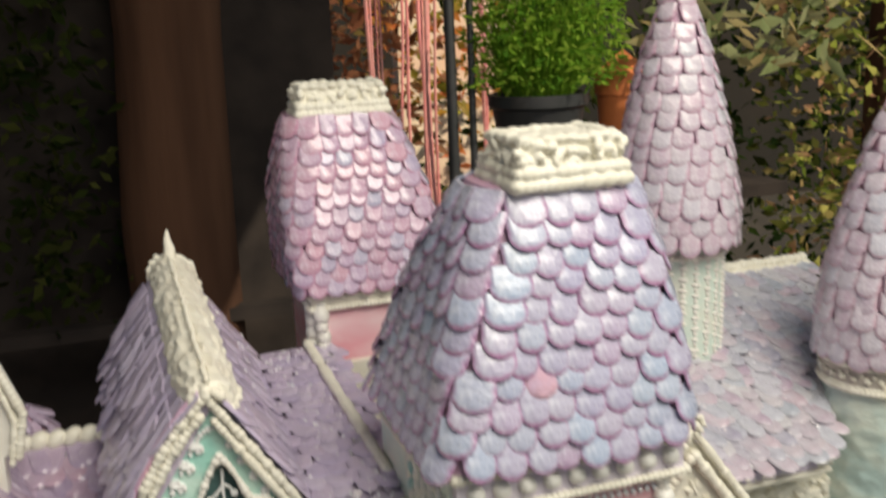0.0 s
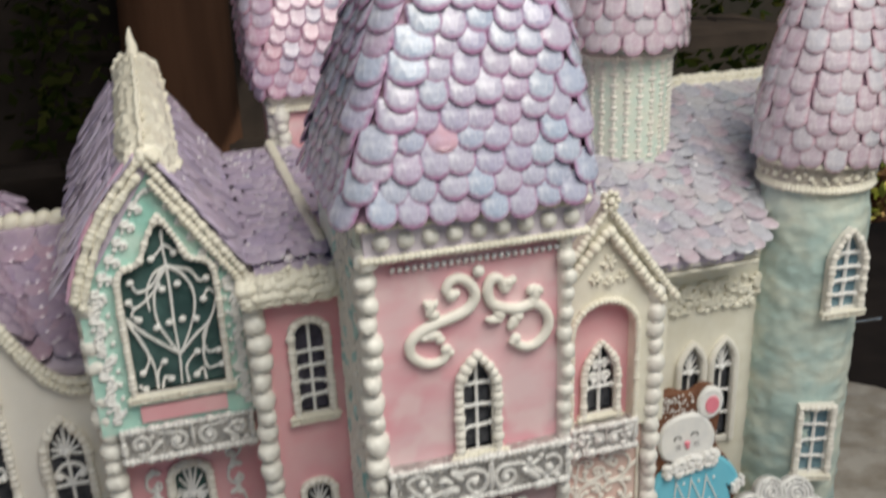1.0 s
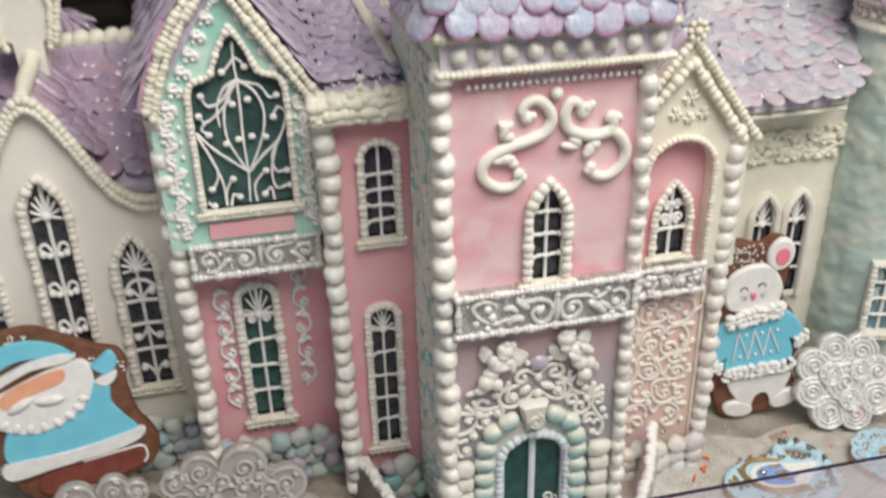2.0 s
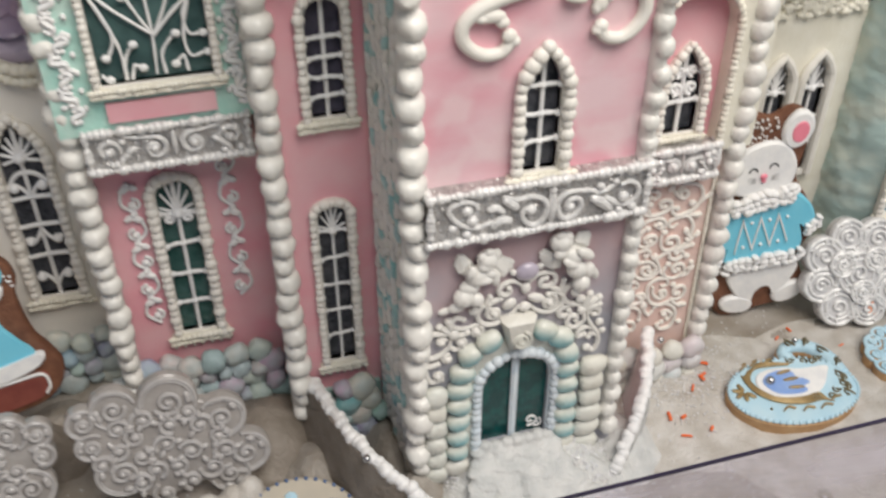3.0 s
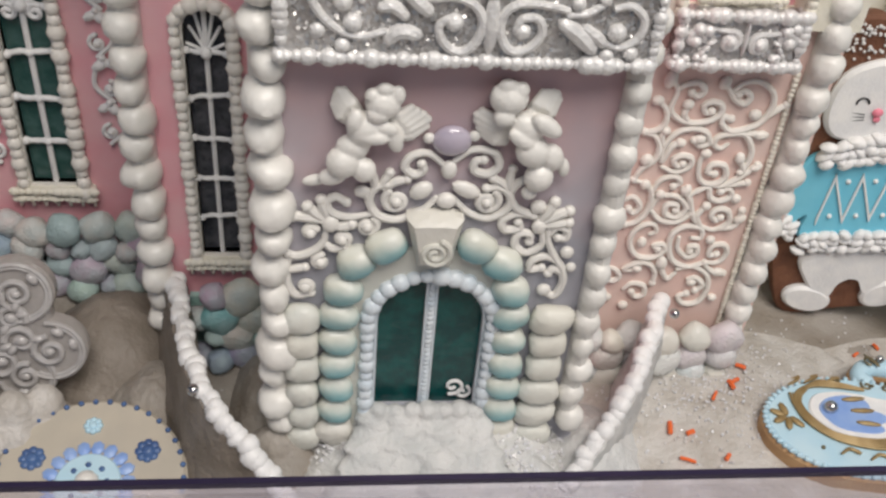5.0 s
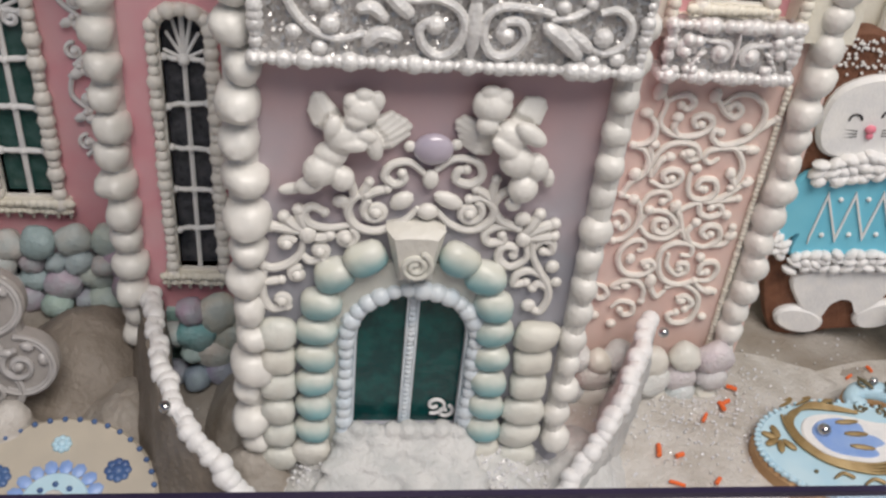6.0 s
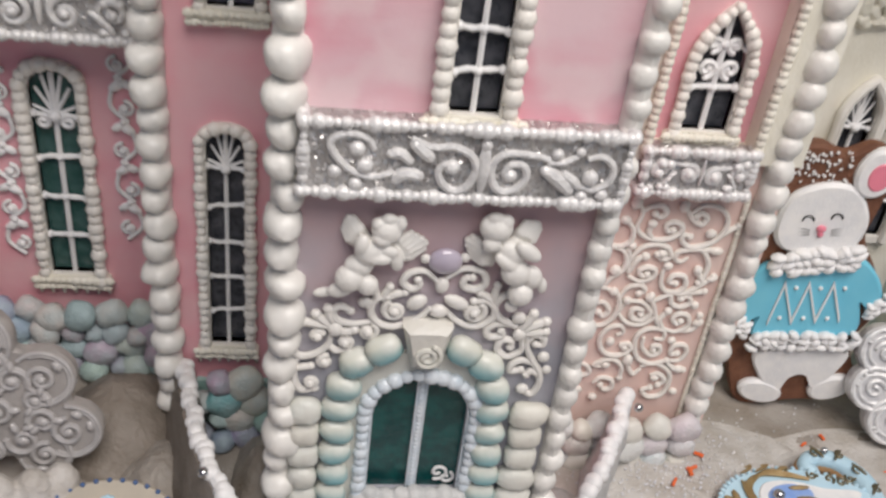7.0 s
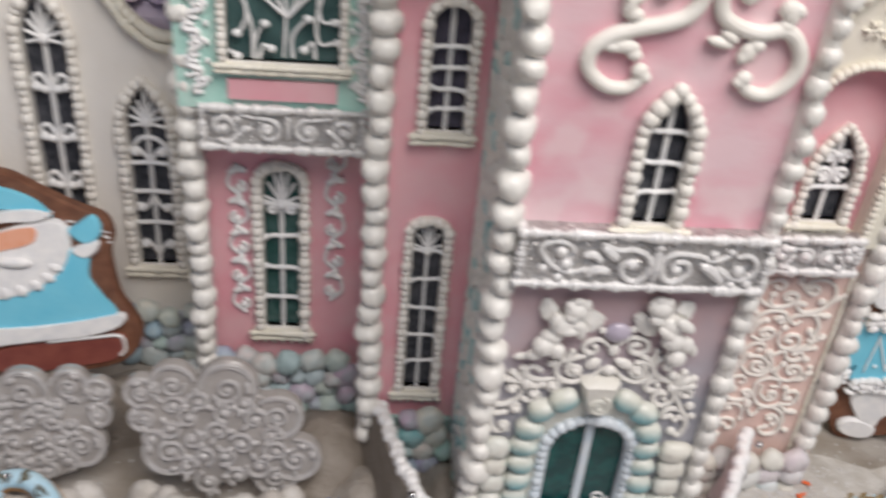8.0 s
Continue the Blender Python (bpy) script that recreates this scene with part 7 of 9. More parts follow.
# ---- pastel foundation stones ----
ROUND_STONE = [stone_mesh("pastel_stone", 0.0066, 0.0061, STONE_PASTEL, 0.0056, k) for k in range(6)]
SUGARED_STONE = [stone_mesh("sugared_stone", 0.0072, 0.0064, STONE_SUGARED, 0.0056, k + 9) for k in range(3)]
PALE_STONE = [stone_mesh("pale_stone", 0.0062, 0.0056, STONE_CREAM, 0.0052, k) for k in range(3)]
rnd = random.Random(61)
for par, x0, x1, y, zt in ((oriel, -0.200, -0.104, 0.104, 0.032), (slim, -0.088, -0.054, 0.060, 0.036), (left, -0.250, -0.200, 0.143, 0.036), (bay, 0.070, 0.132, 0.047, 0.020)):
    bed = part("foundation", Geo().box(x0, x1, y + 0.003, y + 0.0065, 0.0, zt - 0.010), STONE_PASTEL, par, "pastel icing bed of the stones")
    z = 0.004
    row = 0
    while z < zt + 0.003:
        x = x0 + 0.004 + (0.007 if row % 2 else 0)
        while x < x1:
            k = rnd.uniform(0.66, 1.25)
            piece("stone", rnd.choice(PALE_STONE * 2 + SUGARED_STONE * 3 if par is bay else ROUND_STONE), bed, pose(x, y + rnd.uniform(-0.006, 0.0) - 0.006 * (1 - z / (zt + 0.01)), z + rnd.uniform(-0.001, 0.0015), rnd.uniform(-15, 15), rnd.uniform(-40, 40), 0) @ Matrix.Diagonal((k * rnd.uniform(0.85, 1.15), 1, k, 1)))
            x += 0.0112 * k
        z += 0.0094
        row += 1

# ---- ramp, rails and sugar banks in front of the door ----


def ramp_height(u, v):
    """u across -1..1, v from the door (0) to the foot (1)."""
    n = noise.noise((u * 3 + 5, v * 4, 1.5)) * 0.0030 + noise.noise((u * 9, v * 11, 4)) * 0.0018 + noise.noise((u * 26, v * 22, 6)) * 0.0012
    fall = 0.026 * (1 - v) ** 1.3
    return (fall + n + 0.002) * (1 - u ** 4) * (1 - v ** 6) - 0.0025


v, f = [], []
NU, NV = 90, 60
for j in range(NV + 1):
    for i in range(NU + 1):
        u, w = -1 + 2 * i / NU, j / NV
        x = 0.008 + u * (0.056 - 0.006 * w + 0.004 * noise.noise((w * 5, 0.3, 9))) + 0.0015 * noise.noise((w * 9, u * 3, 2))
        v.append((x, 0.002 - 0.062 * w, max(ramp_height(u, w), -0.003) if abs(u) < 0.98 and w < 0.99 else -0.004))
for j in range(NV):
    for i in range(NU):
        a = j * (NU + 1) + i
        f.append((a, a + NU + 1, a + NU + 2, a + 1))
single("snow_ramp", Geo().add(v, f), SNOW_WHITE, "white sugar snow ramp sloping down from the door", "snow ramp")
g = Geo()
rnd = random.Random(8)
for x0, spread in ((-0.0150, -0.024), (-0.0060, -0.009), (0.0060, 0.004), (0.0130, 0.014), (0.0200, 0.028)):
    for k in range(40):
        t = k / 39
        x, y = x0 + spread * t ** 1.3 + rnd.uniform(-0.003, 0.003), -0.003 - 0.050 * t
        w = 0.0066 + 0.0042 * t
        g.ball((x, y, 0.026 * (1 - t) ** 1.25 + 0.0008 + rnd.uniform(-0.0008, 0.0012)), (w * rnd.uniform(0.85, 1.1), 0.0040, 0.0026 * rnd.uniform(0.7, 1.2)), 8, 6, Matrix.Rotation(rnd.uniform(-0.4, 0.4), 3, "Z"))
for i in range(7):
    g.ball((-0.014 + 0.0058 * i, -0.003, 0.0295 + rnd.uniform(-0.001, 0.001)), rnd.uniform(0.003, 0.0042), 9, 6)
fuse(single("icing_drip", g, SNOW_WHITE, "white icing drips over the door step", "icing drip"), 0.0008)


RAIL_BEAD = bead_mesh("icing_bead", 0.0031, 0.0034, 0.0034, WHITE, 0.0, 10, 7)


def rail(name_pts, label, seed, sugar, lab):
    pts = smooth_path(name_pts, 6)
    t = thing("stair_rail", (pts[0].x, pts[0].y, 0.0), label, "stair rail", "stair rails")
    hr = part("hand_rail", Geo().tube(pts, 0.0027, 8), WHITE, t, "lumpy white piped rope")
    rl = random.Random(seed)
    for a, b_ in zip(pts, pts[1:]):
        m = Vector((1, 0, 0)).rotation_difference(b_ - a).to_matrix().to_4x4()
        k = (b_ - a).length / 0.0044
        for q in range(max(1, round(k))):
            p = a.lerp(b_, q / max(1, round(k))) + Vector((rl.uniform(-1, 1), rl.uniform(-1, 1), rl.uniform(-0.5, 1))) * 0.0009
            piece("icing_bead", RAIL_BEAD, hr, Matrix.Translation(p) @ m @ Matrix.Diagonal((rl.uniform(0.85, 1.25), rl.uniform(0.85, 1.2), rl.uniform(0.85, 1.2), 1)))
    gv, gf = [], []
    rn = random.Random(seed)
    K = 9
    for i, p in enumerate(pts):
        for k in range(K):
            dz = k / (K - 1)
            o = 0.0035 + 0.0016 * noise.noise((i * 0.7, k * 2.0, seed)) + 0.0030 * abs(noise.noise((i * 0.16, k * 0.9 + i * 0.12, seed + 3.0))) * min(1, 4 * dz)
            z = (p.z - 0.001) * (1 - dz) - 0.003 * dz
            gv += [(p.x - o - 0.009 * dz ** 1.6, p.y - 0.003 * dz, z), (p.x + o, p.y, z)]
    n = 2 * K
    for i in range(len(pts) - 1):
        for k in range(K - 1):
            a, b_ = i * n + k * 2, (i + 1) * n + k * 2
            gf += [(a, a + 2, b_ + 2, b_), (a + 1, b_ + 1, b_ + 3, a + 3)]
        gf.append((i * n, (i + 1) * n, (i + 1) * n + 1, i * n + 1))
    part("stair_wall", Geo().add(gv, gf), sugar, t, lab)
    return t


ra = rail([(-0.0925, 0.062, 0.0365), (-0.0890, 0.046, 0.038), (-0.0800, 0.012, 0.0420), (-0.0700, -0.010, 0.0405), (-0.0570, -0.022, 0.030), (-0.0460, -0.031, 0.017), (-0.0385, -0.037, 0.006)], "white piped stair rail on a beige sugar wall", 4, DIRTY_SUGAR, "beige sugar wall under the rail")
part("dragee", Geo().ball((-0.0768, -0.0060, 0.0440), 0.0022, 12, 8), STEEL, ra, "silver sugar ball")
rb = rail([(0.0970, 0.038, 0.0445), (0.0895, 0.021, 0.0410), (0.0795, 0.004, 0.0330), (0.0665, -0.010, 0.0210), (0.0530, -0.021, 0.0070)], "white piped stair rail beside the lace panel", 5, SNOW_WHITE, "white sugar wall under the rail")
part("dragee", Geo().ball((0.0985, 0.0265, 0.0495), 0.0020, 12, 8), STEEL, rb, "silver sugar ball")


def bank_geo(cx, cy, rx, ry, h, seed):
    v, f, N, R = [], [], 48, 18
    v.append((cx, cy, h))
    for j in range(1, R + 1):
        for i in range(N):
            a, q = 2 * math.pi * i / N, j / R
            k = 1 + 0.16 * noise.noise((math.cos(a) * 1.6, math.sin(a) * 1.6, seed))
            px, py = cx + rx * q * k * math.cos(a), cy + ry * q * k * math.sin(a)
            z = h * math.cos(q * math.pi / 2) ** 1.3 + 0.0012 * noise.noise((px * 110, py * 110, seed)) + 0.0010 * noise.noise((px * 420, py * 420, seed)) if j < R else -0.004
            v.append((px, py, z))
    for i in range(N):
        f.append((0, 1 + i, 1 + (i + 1) % N))
        for j in range(R - 1):
            a, b_ = 1 + j * N + i, 1 + j * N + (i + 1) % N
            f.append((a, a + N, b_ + N, b_))
    return Geo().add(v, f)


def bank(name, cx, cy, rx, ry, h, mat, label, seed):
    return single(name, bank_geo(cx, cy, rx, ry, h, seed), mat, label, "sugar bank")


bank("sugar_bank", -0.1200, 0.062, 0.032, 0.036, 0.022, DIRTY_SUGAR, "broad lump of grey-brown clear sugar beside the stair rail", 1)
bank("sugar_bank", -0.0985, 0.030, 0.019, 0.026, 0.013, SNOW, "pale beige sugar lump against the stair wall", 2)
bank("sugar_bank", -0.235, 0.095, 0.035, 0.030, 0.014, SNOW, "beige sugar bank against the white wing", 3)

bank("sugar_bank", -0.051, -0.004, 0.021, 0.016, 0.022, SNOW, "beige sugar bank at the foot of the pearl column", 21)
bank("sugar_bank", -0.058, 0.030, 0.014, 0.030, 0.016, SNOW, "beige sugar bank along the tower", 22)
bank("sugar_bank", 0.068, 0.000, 0.024, 0.026, 0.016, SNOW_WHITE, "white sugar bank beside the ramp", 23)

# ---- cookies ----


def blob(pts, k=5):
    """Closed smooth outline through pts."""
    P_ = [Vector((x, 0, z)) for x, z in pts]
    n = len(P_)
    out = []
    for i in range(n):
        a, b_, c, d = P_[i - 1], P_[i], P_[(i + 1) % n], P_[(i + 2) % n]
        for j in range(k):
            t = j / k
            q = 0.5 * ((2 * b_) + (c - a) * t + (2 * a - 5 * b_ + 4 * c - d) * t * t + (3 * b_ - a - 3 * c + d) * t ** 3)
            out.append((q.x, q.z))
    return out


def oval(cx, cz, rx, rz, n=28, a=0.0):
    return [(cx + rx * math.cos(t) * math.cos(a) - rz * math.sin(t) * math.sin(a), cz + rx * math.cos(t) * math.sin(a) + rz * math.sin(t) * math.cos(a)) for t in (2 * math.pi * i / n for i in range(n))]


def ruffle(g, a, b_, y, r, n):
    """A lumpy piped fur trim."""
    rn = random.Random(int(a[0] * 1e5))
    for i in range(n):
        t = i / (n - 1)
        x, z = a[0] + (b_[0] - a[0]) * t, a[1] + (b_[1] - a[1]) * t
        for k in (-1, 0, 1):
            p = (x + rn.uniform(-0.25, 0.25) * r, y + rn.uniform(-0.0008, 0.0004), z + k * r * 0.62 + rn.uniform(-0.15, 0.15) * r)
            g.ball(p, (r * rn.uniform(0.55, 0.8), r * 0.55, r * rn.uniform(0.34, 0.48)), 8, 6, Matrix.Rotation(rn.uniform(-0.9, 0.9), 3, "Y"))


def mouse_cookie():
    """Plain iced gingerbread figure, standing: x across, z up, face towards -y."""
    g = Geo()
    body = blob([(-0.026, 0.0), (0.0, 0.002), (0.024, 0.005), (0.030, 0.018), (0.026, 0.040), (0.036, 0.060), (0.030, 0.082), (0.022, 0.100), (0.026, 0.118), (0.030, 0.138), (0.020, 0.147), (0.006, 0.143), (-0.006, 0.148), (-0.018, 0.144), (-0.022, 0.126), (-0.024, 0.100), (-0.036, 0.072), (-0.036, 0.050), (-0.034, 0.020)])
    g.slot = 0
    g.slab([body], 0.0, 0.008, 0.0015)
    g.slot = 1
    g.slab([blob([(-0.019, 0.020), (-0.020, 0.036), (0.022, 0.037), (0.021, 0.024), (0.010, 0.013), (0.006, 0.021), (-0.004, 0.019), (-0.009, 0.010)])], -0.003, 0.001, 0.0014)
    for slot, cx, cz, a in ((2, -0.017, 0.010, -0.25), (3, 0.019, 0.013, 0.35)):
        g.slot = slot
        g.slab([oval(cx, cz, 0.0118, 0.0072, 24, a)], -0.0036, 0.001, 0.0016)
    g.slot = 4
    g.slab([blob([(-0.018, 0.096), (-0.022, 0.108), (-0.016, 0.124), (0.0, 0.130), (0.014, 0.126), (0.021, 0.110), (0.016, 0.096), (0.0, 0.092)])], -0.0034, 0.001, 0.0018)
    g.slot = 5
    g.slab([oval(0.0205, 0.1345, 0.0098, 0.0125, 24, -0.35)], -0.0036, 0.001, 0.0016)
    g.slot = 6
    g.slab([blob([(-0.021, 0.088), (-0.030, 0.078), (-0.035, 0.060), (-0.032, 0.052), (-0.024, 0.057), (-0.023, 0.044), (0.023, 0.046), (0.025, 0.066), (0.030, 0.062), (0.035, 0.066), (0.031, 0.080), (0.019, 0.091), (0.0, 0.086)])], -0.0032, 0.001, 0.0014)
    for slot, a, b_, y, r, n in ((7, (-0.024, 0.043), (0.024, 0.044), -0.0038, 0.0052, 11), (8, (-0.018, 0.0885), (0.018, 0.0920), -0.0042, 0.0062, 10), (9, (-0.035, 0.055), (-0.029, 0.049), -0.0032, 0.0048, 3), (10, (0.029, 0.061), (0.036, 0.066), -0.0032, 0.0048, 3)):
        g.slot = slot
        ruffle(g, a, b_, y, r, n)
    g.slot = 11
    zig = [(-0.0190 + 0.0058 * k, -0.0036, (0.0540 + 0.0004 * k) if k % 2 == 0 else 0.0770) for k in range(7)]
    g.slab([[(x, z - 0.0017) for x, y, z in zig] + [(x, z + 0.0017) for x, y, z in zig[::-1]]], -0.0042, -0.0028)
    for k in range(3):
        g.ball((-0.0132 + 0.0116 * k, -0.0034, 0.0570), 0.0012, 7, 5)
        g.ball((-0.0075 + 0.0116 * k, -0.0034, 0.0745), 0.0012, 7, 5)
    g.slot = 12
    g.slab([oval(0.0212, 0.1335, 0.0052, 0.0070, 20, -0.3)], -0.0043, -0.003, 0.0006)
    g.slot = 13
    g.ball((-0.001, -0.0042, 0.1075), (0.0024, 0.0012, 0.002), 8, 6)
    g.ball((-0.001, -0.0040, 0.1045), (0.0016, 0.001, 0.0016), 8, 6)
    g.slot = 14
    for s, zc in ((-1, 0.1115), (1, 0.1125)):
        x = -0.001 + s * 0.0065
        g.tube([(x + 0.0026 * math.cos(t), -0.0036, zc + 0.0026 * math.sin(t)) for t in (math.pi * i / 6 for i in range(7))], 0.0005, 5)
        for k in range(3):
            g.tube([(-0.001 + s * 0.005, -0.0036, 0.1065 - 0.0012 * k), (-0.001 + s * 0.0125, -0.0030, 0.1078 - 0.0022 * k)], 0.00025, 4)
    g.slot = 15
    rnd = random.Random(12)
    for i in range(70):
        g.ball((rnd.uniform(-0.017, 0.009), -0.0008, rnd.uniform(0.130, 0.146)), rnd.uniform(0.0005, 0.001), 5, 4)
    return g


cookie("iced_cookie", mouse_cookie(), [GINGER, WHITE, WHITE, WHITE, WHITE, WHITE, BLUE, WHITE, WHITE, WHITE, WHITE, WHITE, PINK_DOT, PINK_DOT, BLACK, WHITE],
       ["base", "trousers", "foot", "foot", "head", "ear", "blue_jumper", "hem_trim", "collar_trim", "cuff", "cuff", "zigzag", "inner_ear", "nose", "face_line", "sugar_dusting"],
       "gingerbread figure cookie iced white with blue jumper", pose(0.2035, 0.0805, 0.002, -3, -9, -10) @ Matrix.Diagonal((0.95, 1, 0.975, 1)), "figure cookies")


def winter_cookie():
    """Plain iced winter figure cookie: coat, beard and cap as simple fields of icing."""
    g = Geo()
    rn = random.Random(5)
    g.slot = 0
    g.slab([blob([(-0.050, 0.0), (0.0, -0.004), (0.034, 0.000), (0.048, 0.018), (0.044, 0.036), (0.038, 0.050), (0.036, 0.078), (0.040, 0.092), (0.036, 0.106), (0.022, 0.114), (0.004, 0.126), (-0.02, 0.142), (-0.05, 0.142), (-0.074, 0.124), (-0.078, 0.08), (-0.066, 0.03)])], 0.0, 0.009, 0.0015)
    g.slot = 1
    g.slab([blob([(-0.060, 0.036), (0.0, 0.030), (0.034, 0.036), (0.028, 0.052), (0.022, 0.066), (0.024, 0.084), (0.010, 0.086), (-0.010, 0.070), (-0.05, 0.070)])], -0.003, 0.001, 0.0014)
    g.slab([blob([(-0.066, 0.108), (-0.040, 0.118), (-0.012, 0.117), (0.006, 0.110), (-0.004, 0.124), (-0.026, 0.134), (-0.050, 0.132), (-0.066, 0.122)])], -0.003, 0.001, 0.0014)
    g.slab([blob([(0.014, 0.099), (0.020, 0.104), (0.030, 0.109), (0.034, 0.101), (0.031, 0.093), (0.022, 0.090)])], -0.0036, 0.001, 0.0016)
    g.slot = 2
    g.slab([blob([(-0.066, 0.092), (-0.066, 0.074), (-0.052, 0.062), (-0.036, 0.056), (-0.018, 0.058), (-0.004, 0.064), (0.008, 0.074), (0.014, 0.088), (0.012, 0.106), (-0.004, 0.108), (-0.024, 0.104), (-0.046, 0.098)])], -0.0040, 0.001, 0.0020)
    g.slab([blob([(-0.064, 0.098), (-0.046, 0.104), (-0.024, 0.110), (-0.002, 0.109), (0.006, 0.112), (-0.004, 0.117), (-0.024, 0.117), (-0.046, 0.111), (-0.066, 0.106)])], -0.0046, 0.001, 0.0018)
    g.slab([blob([(0.014, 0.086), (0.022, 0.090), (0.031, 0.091), (0.029, 0.084), (0.021, 0.080)])], -0.0042, 0.001, 0.0014)
    g.slab([blob([(-0.064, 0.024), (-0.03, 0.024), (0.010, 0.024), (0.036, 0.029), (0.038, 0.038), (0.010, 0.036), (-0.03, 0.036), (-0.064, 0.038)])], -0.0044, 0.001, 0.0018)
    # moustache under the cheek strip
    for s in (-1, 1):
        g.ball((-0.030 + 0.010 * s, -0.0050, 0.0835 - 0.001 * s), (0.011, 0.0020, 0.0040), 10, 6, Matrix.Rotation(0.25 * s - 0.1, 3, "Y"))
    for k in range(9):
        a = radians(200 + 17 * k)
        g.ball((-0.028 + 0.034 * math.cos(a), -0.0034, 0.086 + 0.025 * math.sin(a)), (0.0050, 0.0018, 0.0034), 9, 6, Matrix.Rotation(-a, 3, "Y"))
    for k in range(80):
        t = rn.random()
        x, z = -0.070 + 0.106 * t, 0.128 + 0.012 * math.sin(math.pi * min(1, t * 1.5)) - 0.024 * max(0, t - 0.45) ** 0.8 * 2
        g.ball((x + rn.uniform(-0.003, 0.003), -0.0006, z + rn.uniform(-0.010, 0.001)), (rn.uniform(0.0007, 0.0018), 0.0008, rn.uniform(0.0007, 0.0012)), 5, 4)
    g.slot = 3
    g.slab([blob([(-0.054, 0.086), (-0.050, 0.096), (-0.026, 0.103), (-0.006, 0.105), (-0.005, 0.097), (-0.012, 0.093), (-0.030, 0.090), (-0.044, 0.084)])], -0.0048, -0.003, 0.0006)
    g.slot = 4
    g.slab([blob([(-0.040, 0.002), (0.020, 0.002), (0.034, 0.008), (0.036, 0.022), (0.010, 0.022), (-0.040, 0.020)])], -0.0022, 0.001, 0.001)
    g.slot = 5
    edge = smooth_path([(-0.010, -0.0026, 0.0225), (0.020, -0.0026, 0.0225), (0.0345, -0.0026, 0.0215), (0.0365, -0.0026, 0.012), (0.033, -0.0026, 0.007)], 5)
    g.tube(edge, 0.0011, 6)
    return g


cookie("iced_cookie", winter_cookie(), [GINGER, BLUE, WHITE, CORAL, BOOT, WHITE], ["base", "blue_coat", "white_trim", "coral_icing", "boot", "boot_edge"], "gingerbread winter figure cookie with blue coat and white beard", pose(-0.2545, 0.079, 0.0408, -14, -3.8, 8) @ Matrix.Diagonal((0.80, 1, 0.76, 1)), "figure cookies")
bank("sugar_bank", -0.262, 0.080, 0.055, 0.024, 0.040, DIRTY_SUGAR, "beige sugar bank under the winter figure", 8)

# white lace flower cookie


def lace_cookie(lobes, R, seed, hollow=0.0):
    g = Geo()
    n = 96
    loop = []
    for i in range(n):
        a = 2 * math.pi * i / n
        q = R * (0.90 + 0.10 * abs(math.sin(a * lobes / 2)) ** 0.6)
        loop.append((q * math.cos(a), q * math.sin(a)))
    g.slot = 0
    g.slab([loop], 0.0, 0.007, 0.0012)
    g.slot = 1
    rn = random.Random(seed)
    for i in range(lobes):
        a = 2 * math.pi * (i + 0.5) / lobes
        for q, rr in ((0.76, 0.20), (0.45, 0.16)):
            x, z = R * q * math.cos(a), R * q * math.sin(a)
            g.tube(curl(x, z, R * rr, 1.5, math.degrees(a) + rn.uniform(-60, 60), rn.choice((-1, 1)), -0.0008, 10), 0.00095, 6)
            g.ball((x, -0.001, z), R * rr * 0.3, 7, 5)
        for k in range(3):
            b_, q = a + rn.uniform(-0.35, 0.35), rn.uniform(0.5, 0.92)
            g.ball((R * q * math.cos(b_), -0.0006, R * q * math.sin(b_)), (0.0022, 0.0014, 0.0015), 7, 5, Matrix.Rotation(-b_, 3, "Y"))
    pts = [(x * 0.97, -0.0004, z * 0.97) for x, z in loop]
    g.tube(pts + pts[:1], 0.0011, 6)
    for k in range(6):
        a = 2 * math.pi * k / 6
        g.tube([(0.1 * R * math.cos(a), -0.001, 0.1 * R * math.sin(a)), (R * 0.3 * math.cos(a), -0.001, R * 0.3 * math.sin(a))], 0.0008, 5)
    g.ball((0, -0.001, 0), R * 0.09, 8, 6)
    return g


def rosette_cookie():
    """A cloud of overlapping round lobes, each with a glossy rim, a coil and bright beads."""
    g = Geo()
    rn = random.Random(44)
    ring_ = [(0.0245 * math.cos(radians(18 + 45 * k)), 0.0245 * math.sin(radians(18 + 45 * k)), 0.0118 + 0.0012 * (k % 2)) for k in range(8)]
    lobes = ring_ + [(0.0, 0.0, 0.0150), (0.010, 0.009, 0.0080), (-0.011, 0.006, 0.0085), (0.003, -0.012, 0.0082)]
    for k, (x, z, r) in enumerate(lobes):
        y = -0.00035 * k
        g.slot = 0
        g.slab([oval(x, z, r, r, 30)], y, 0.007, 0.0014)
        g.slot = 1
        for q, w in ((0.88, 0.0012), (0.62, 0.0009)):
            g.tube([(x + r * q * math.cos(a), y - 0.0004, z + r * q * math.sin(a)) for a in [2 * math.pi * i / 24 for i in range(25)]], w, 6, wob=0.25)
        g.tube(curl(x, z, r * 0.42, 1.3, rn.uniform(0, 360), rn.choice((-1, 1)), y - 0.0008, 10), 0.0011, 6)
        for i in range(7):
            a = rn.uniform(0, 6.28)
            g.ball((x + r * 0.75 * math.cos(a), y - 0.0008, z + r * 0.75 * math.sin(a)), (0.0016, 0.0011, 0.0010), 7, 5, Matrix.Rotation(-a, 3, "Y"))
    g.slot = 2
    g.slab([blob([(0.0085, -0.0265), (0.0125, -0.0270), (0.0100, -0.0225), (0.0110, -0.0185), (0.0080, -0.0215)], 3)], -0.0030, -0.001, 0.0004)
    return g


cookie("lace_cookie", rosette_cookie(), [ROSETTE_BASE, LACE_WHITE, CORAL], ["base", "lace_icing", "orange_mark"], "white lobed cookie with glossy lace icing", pose(0.2555, 0.062, 0.0355, -24, 0, -14))


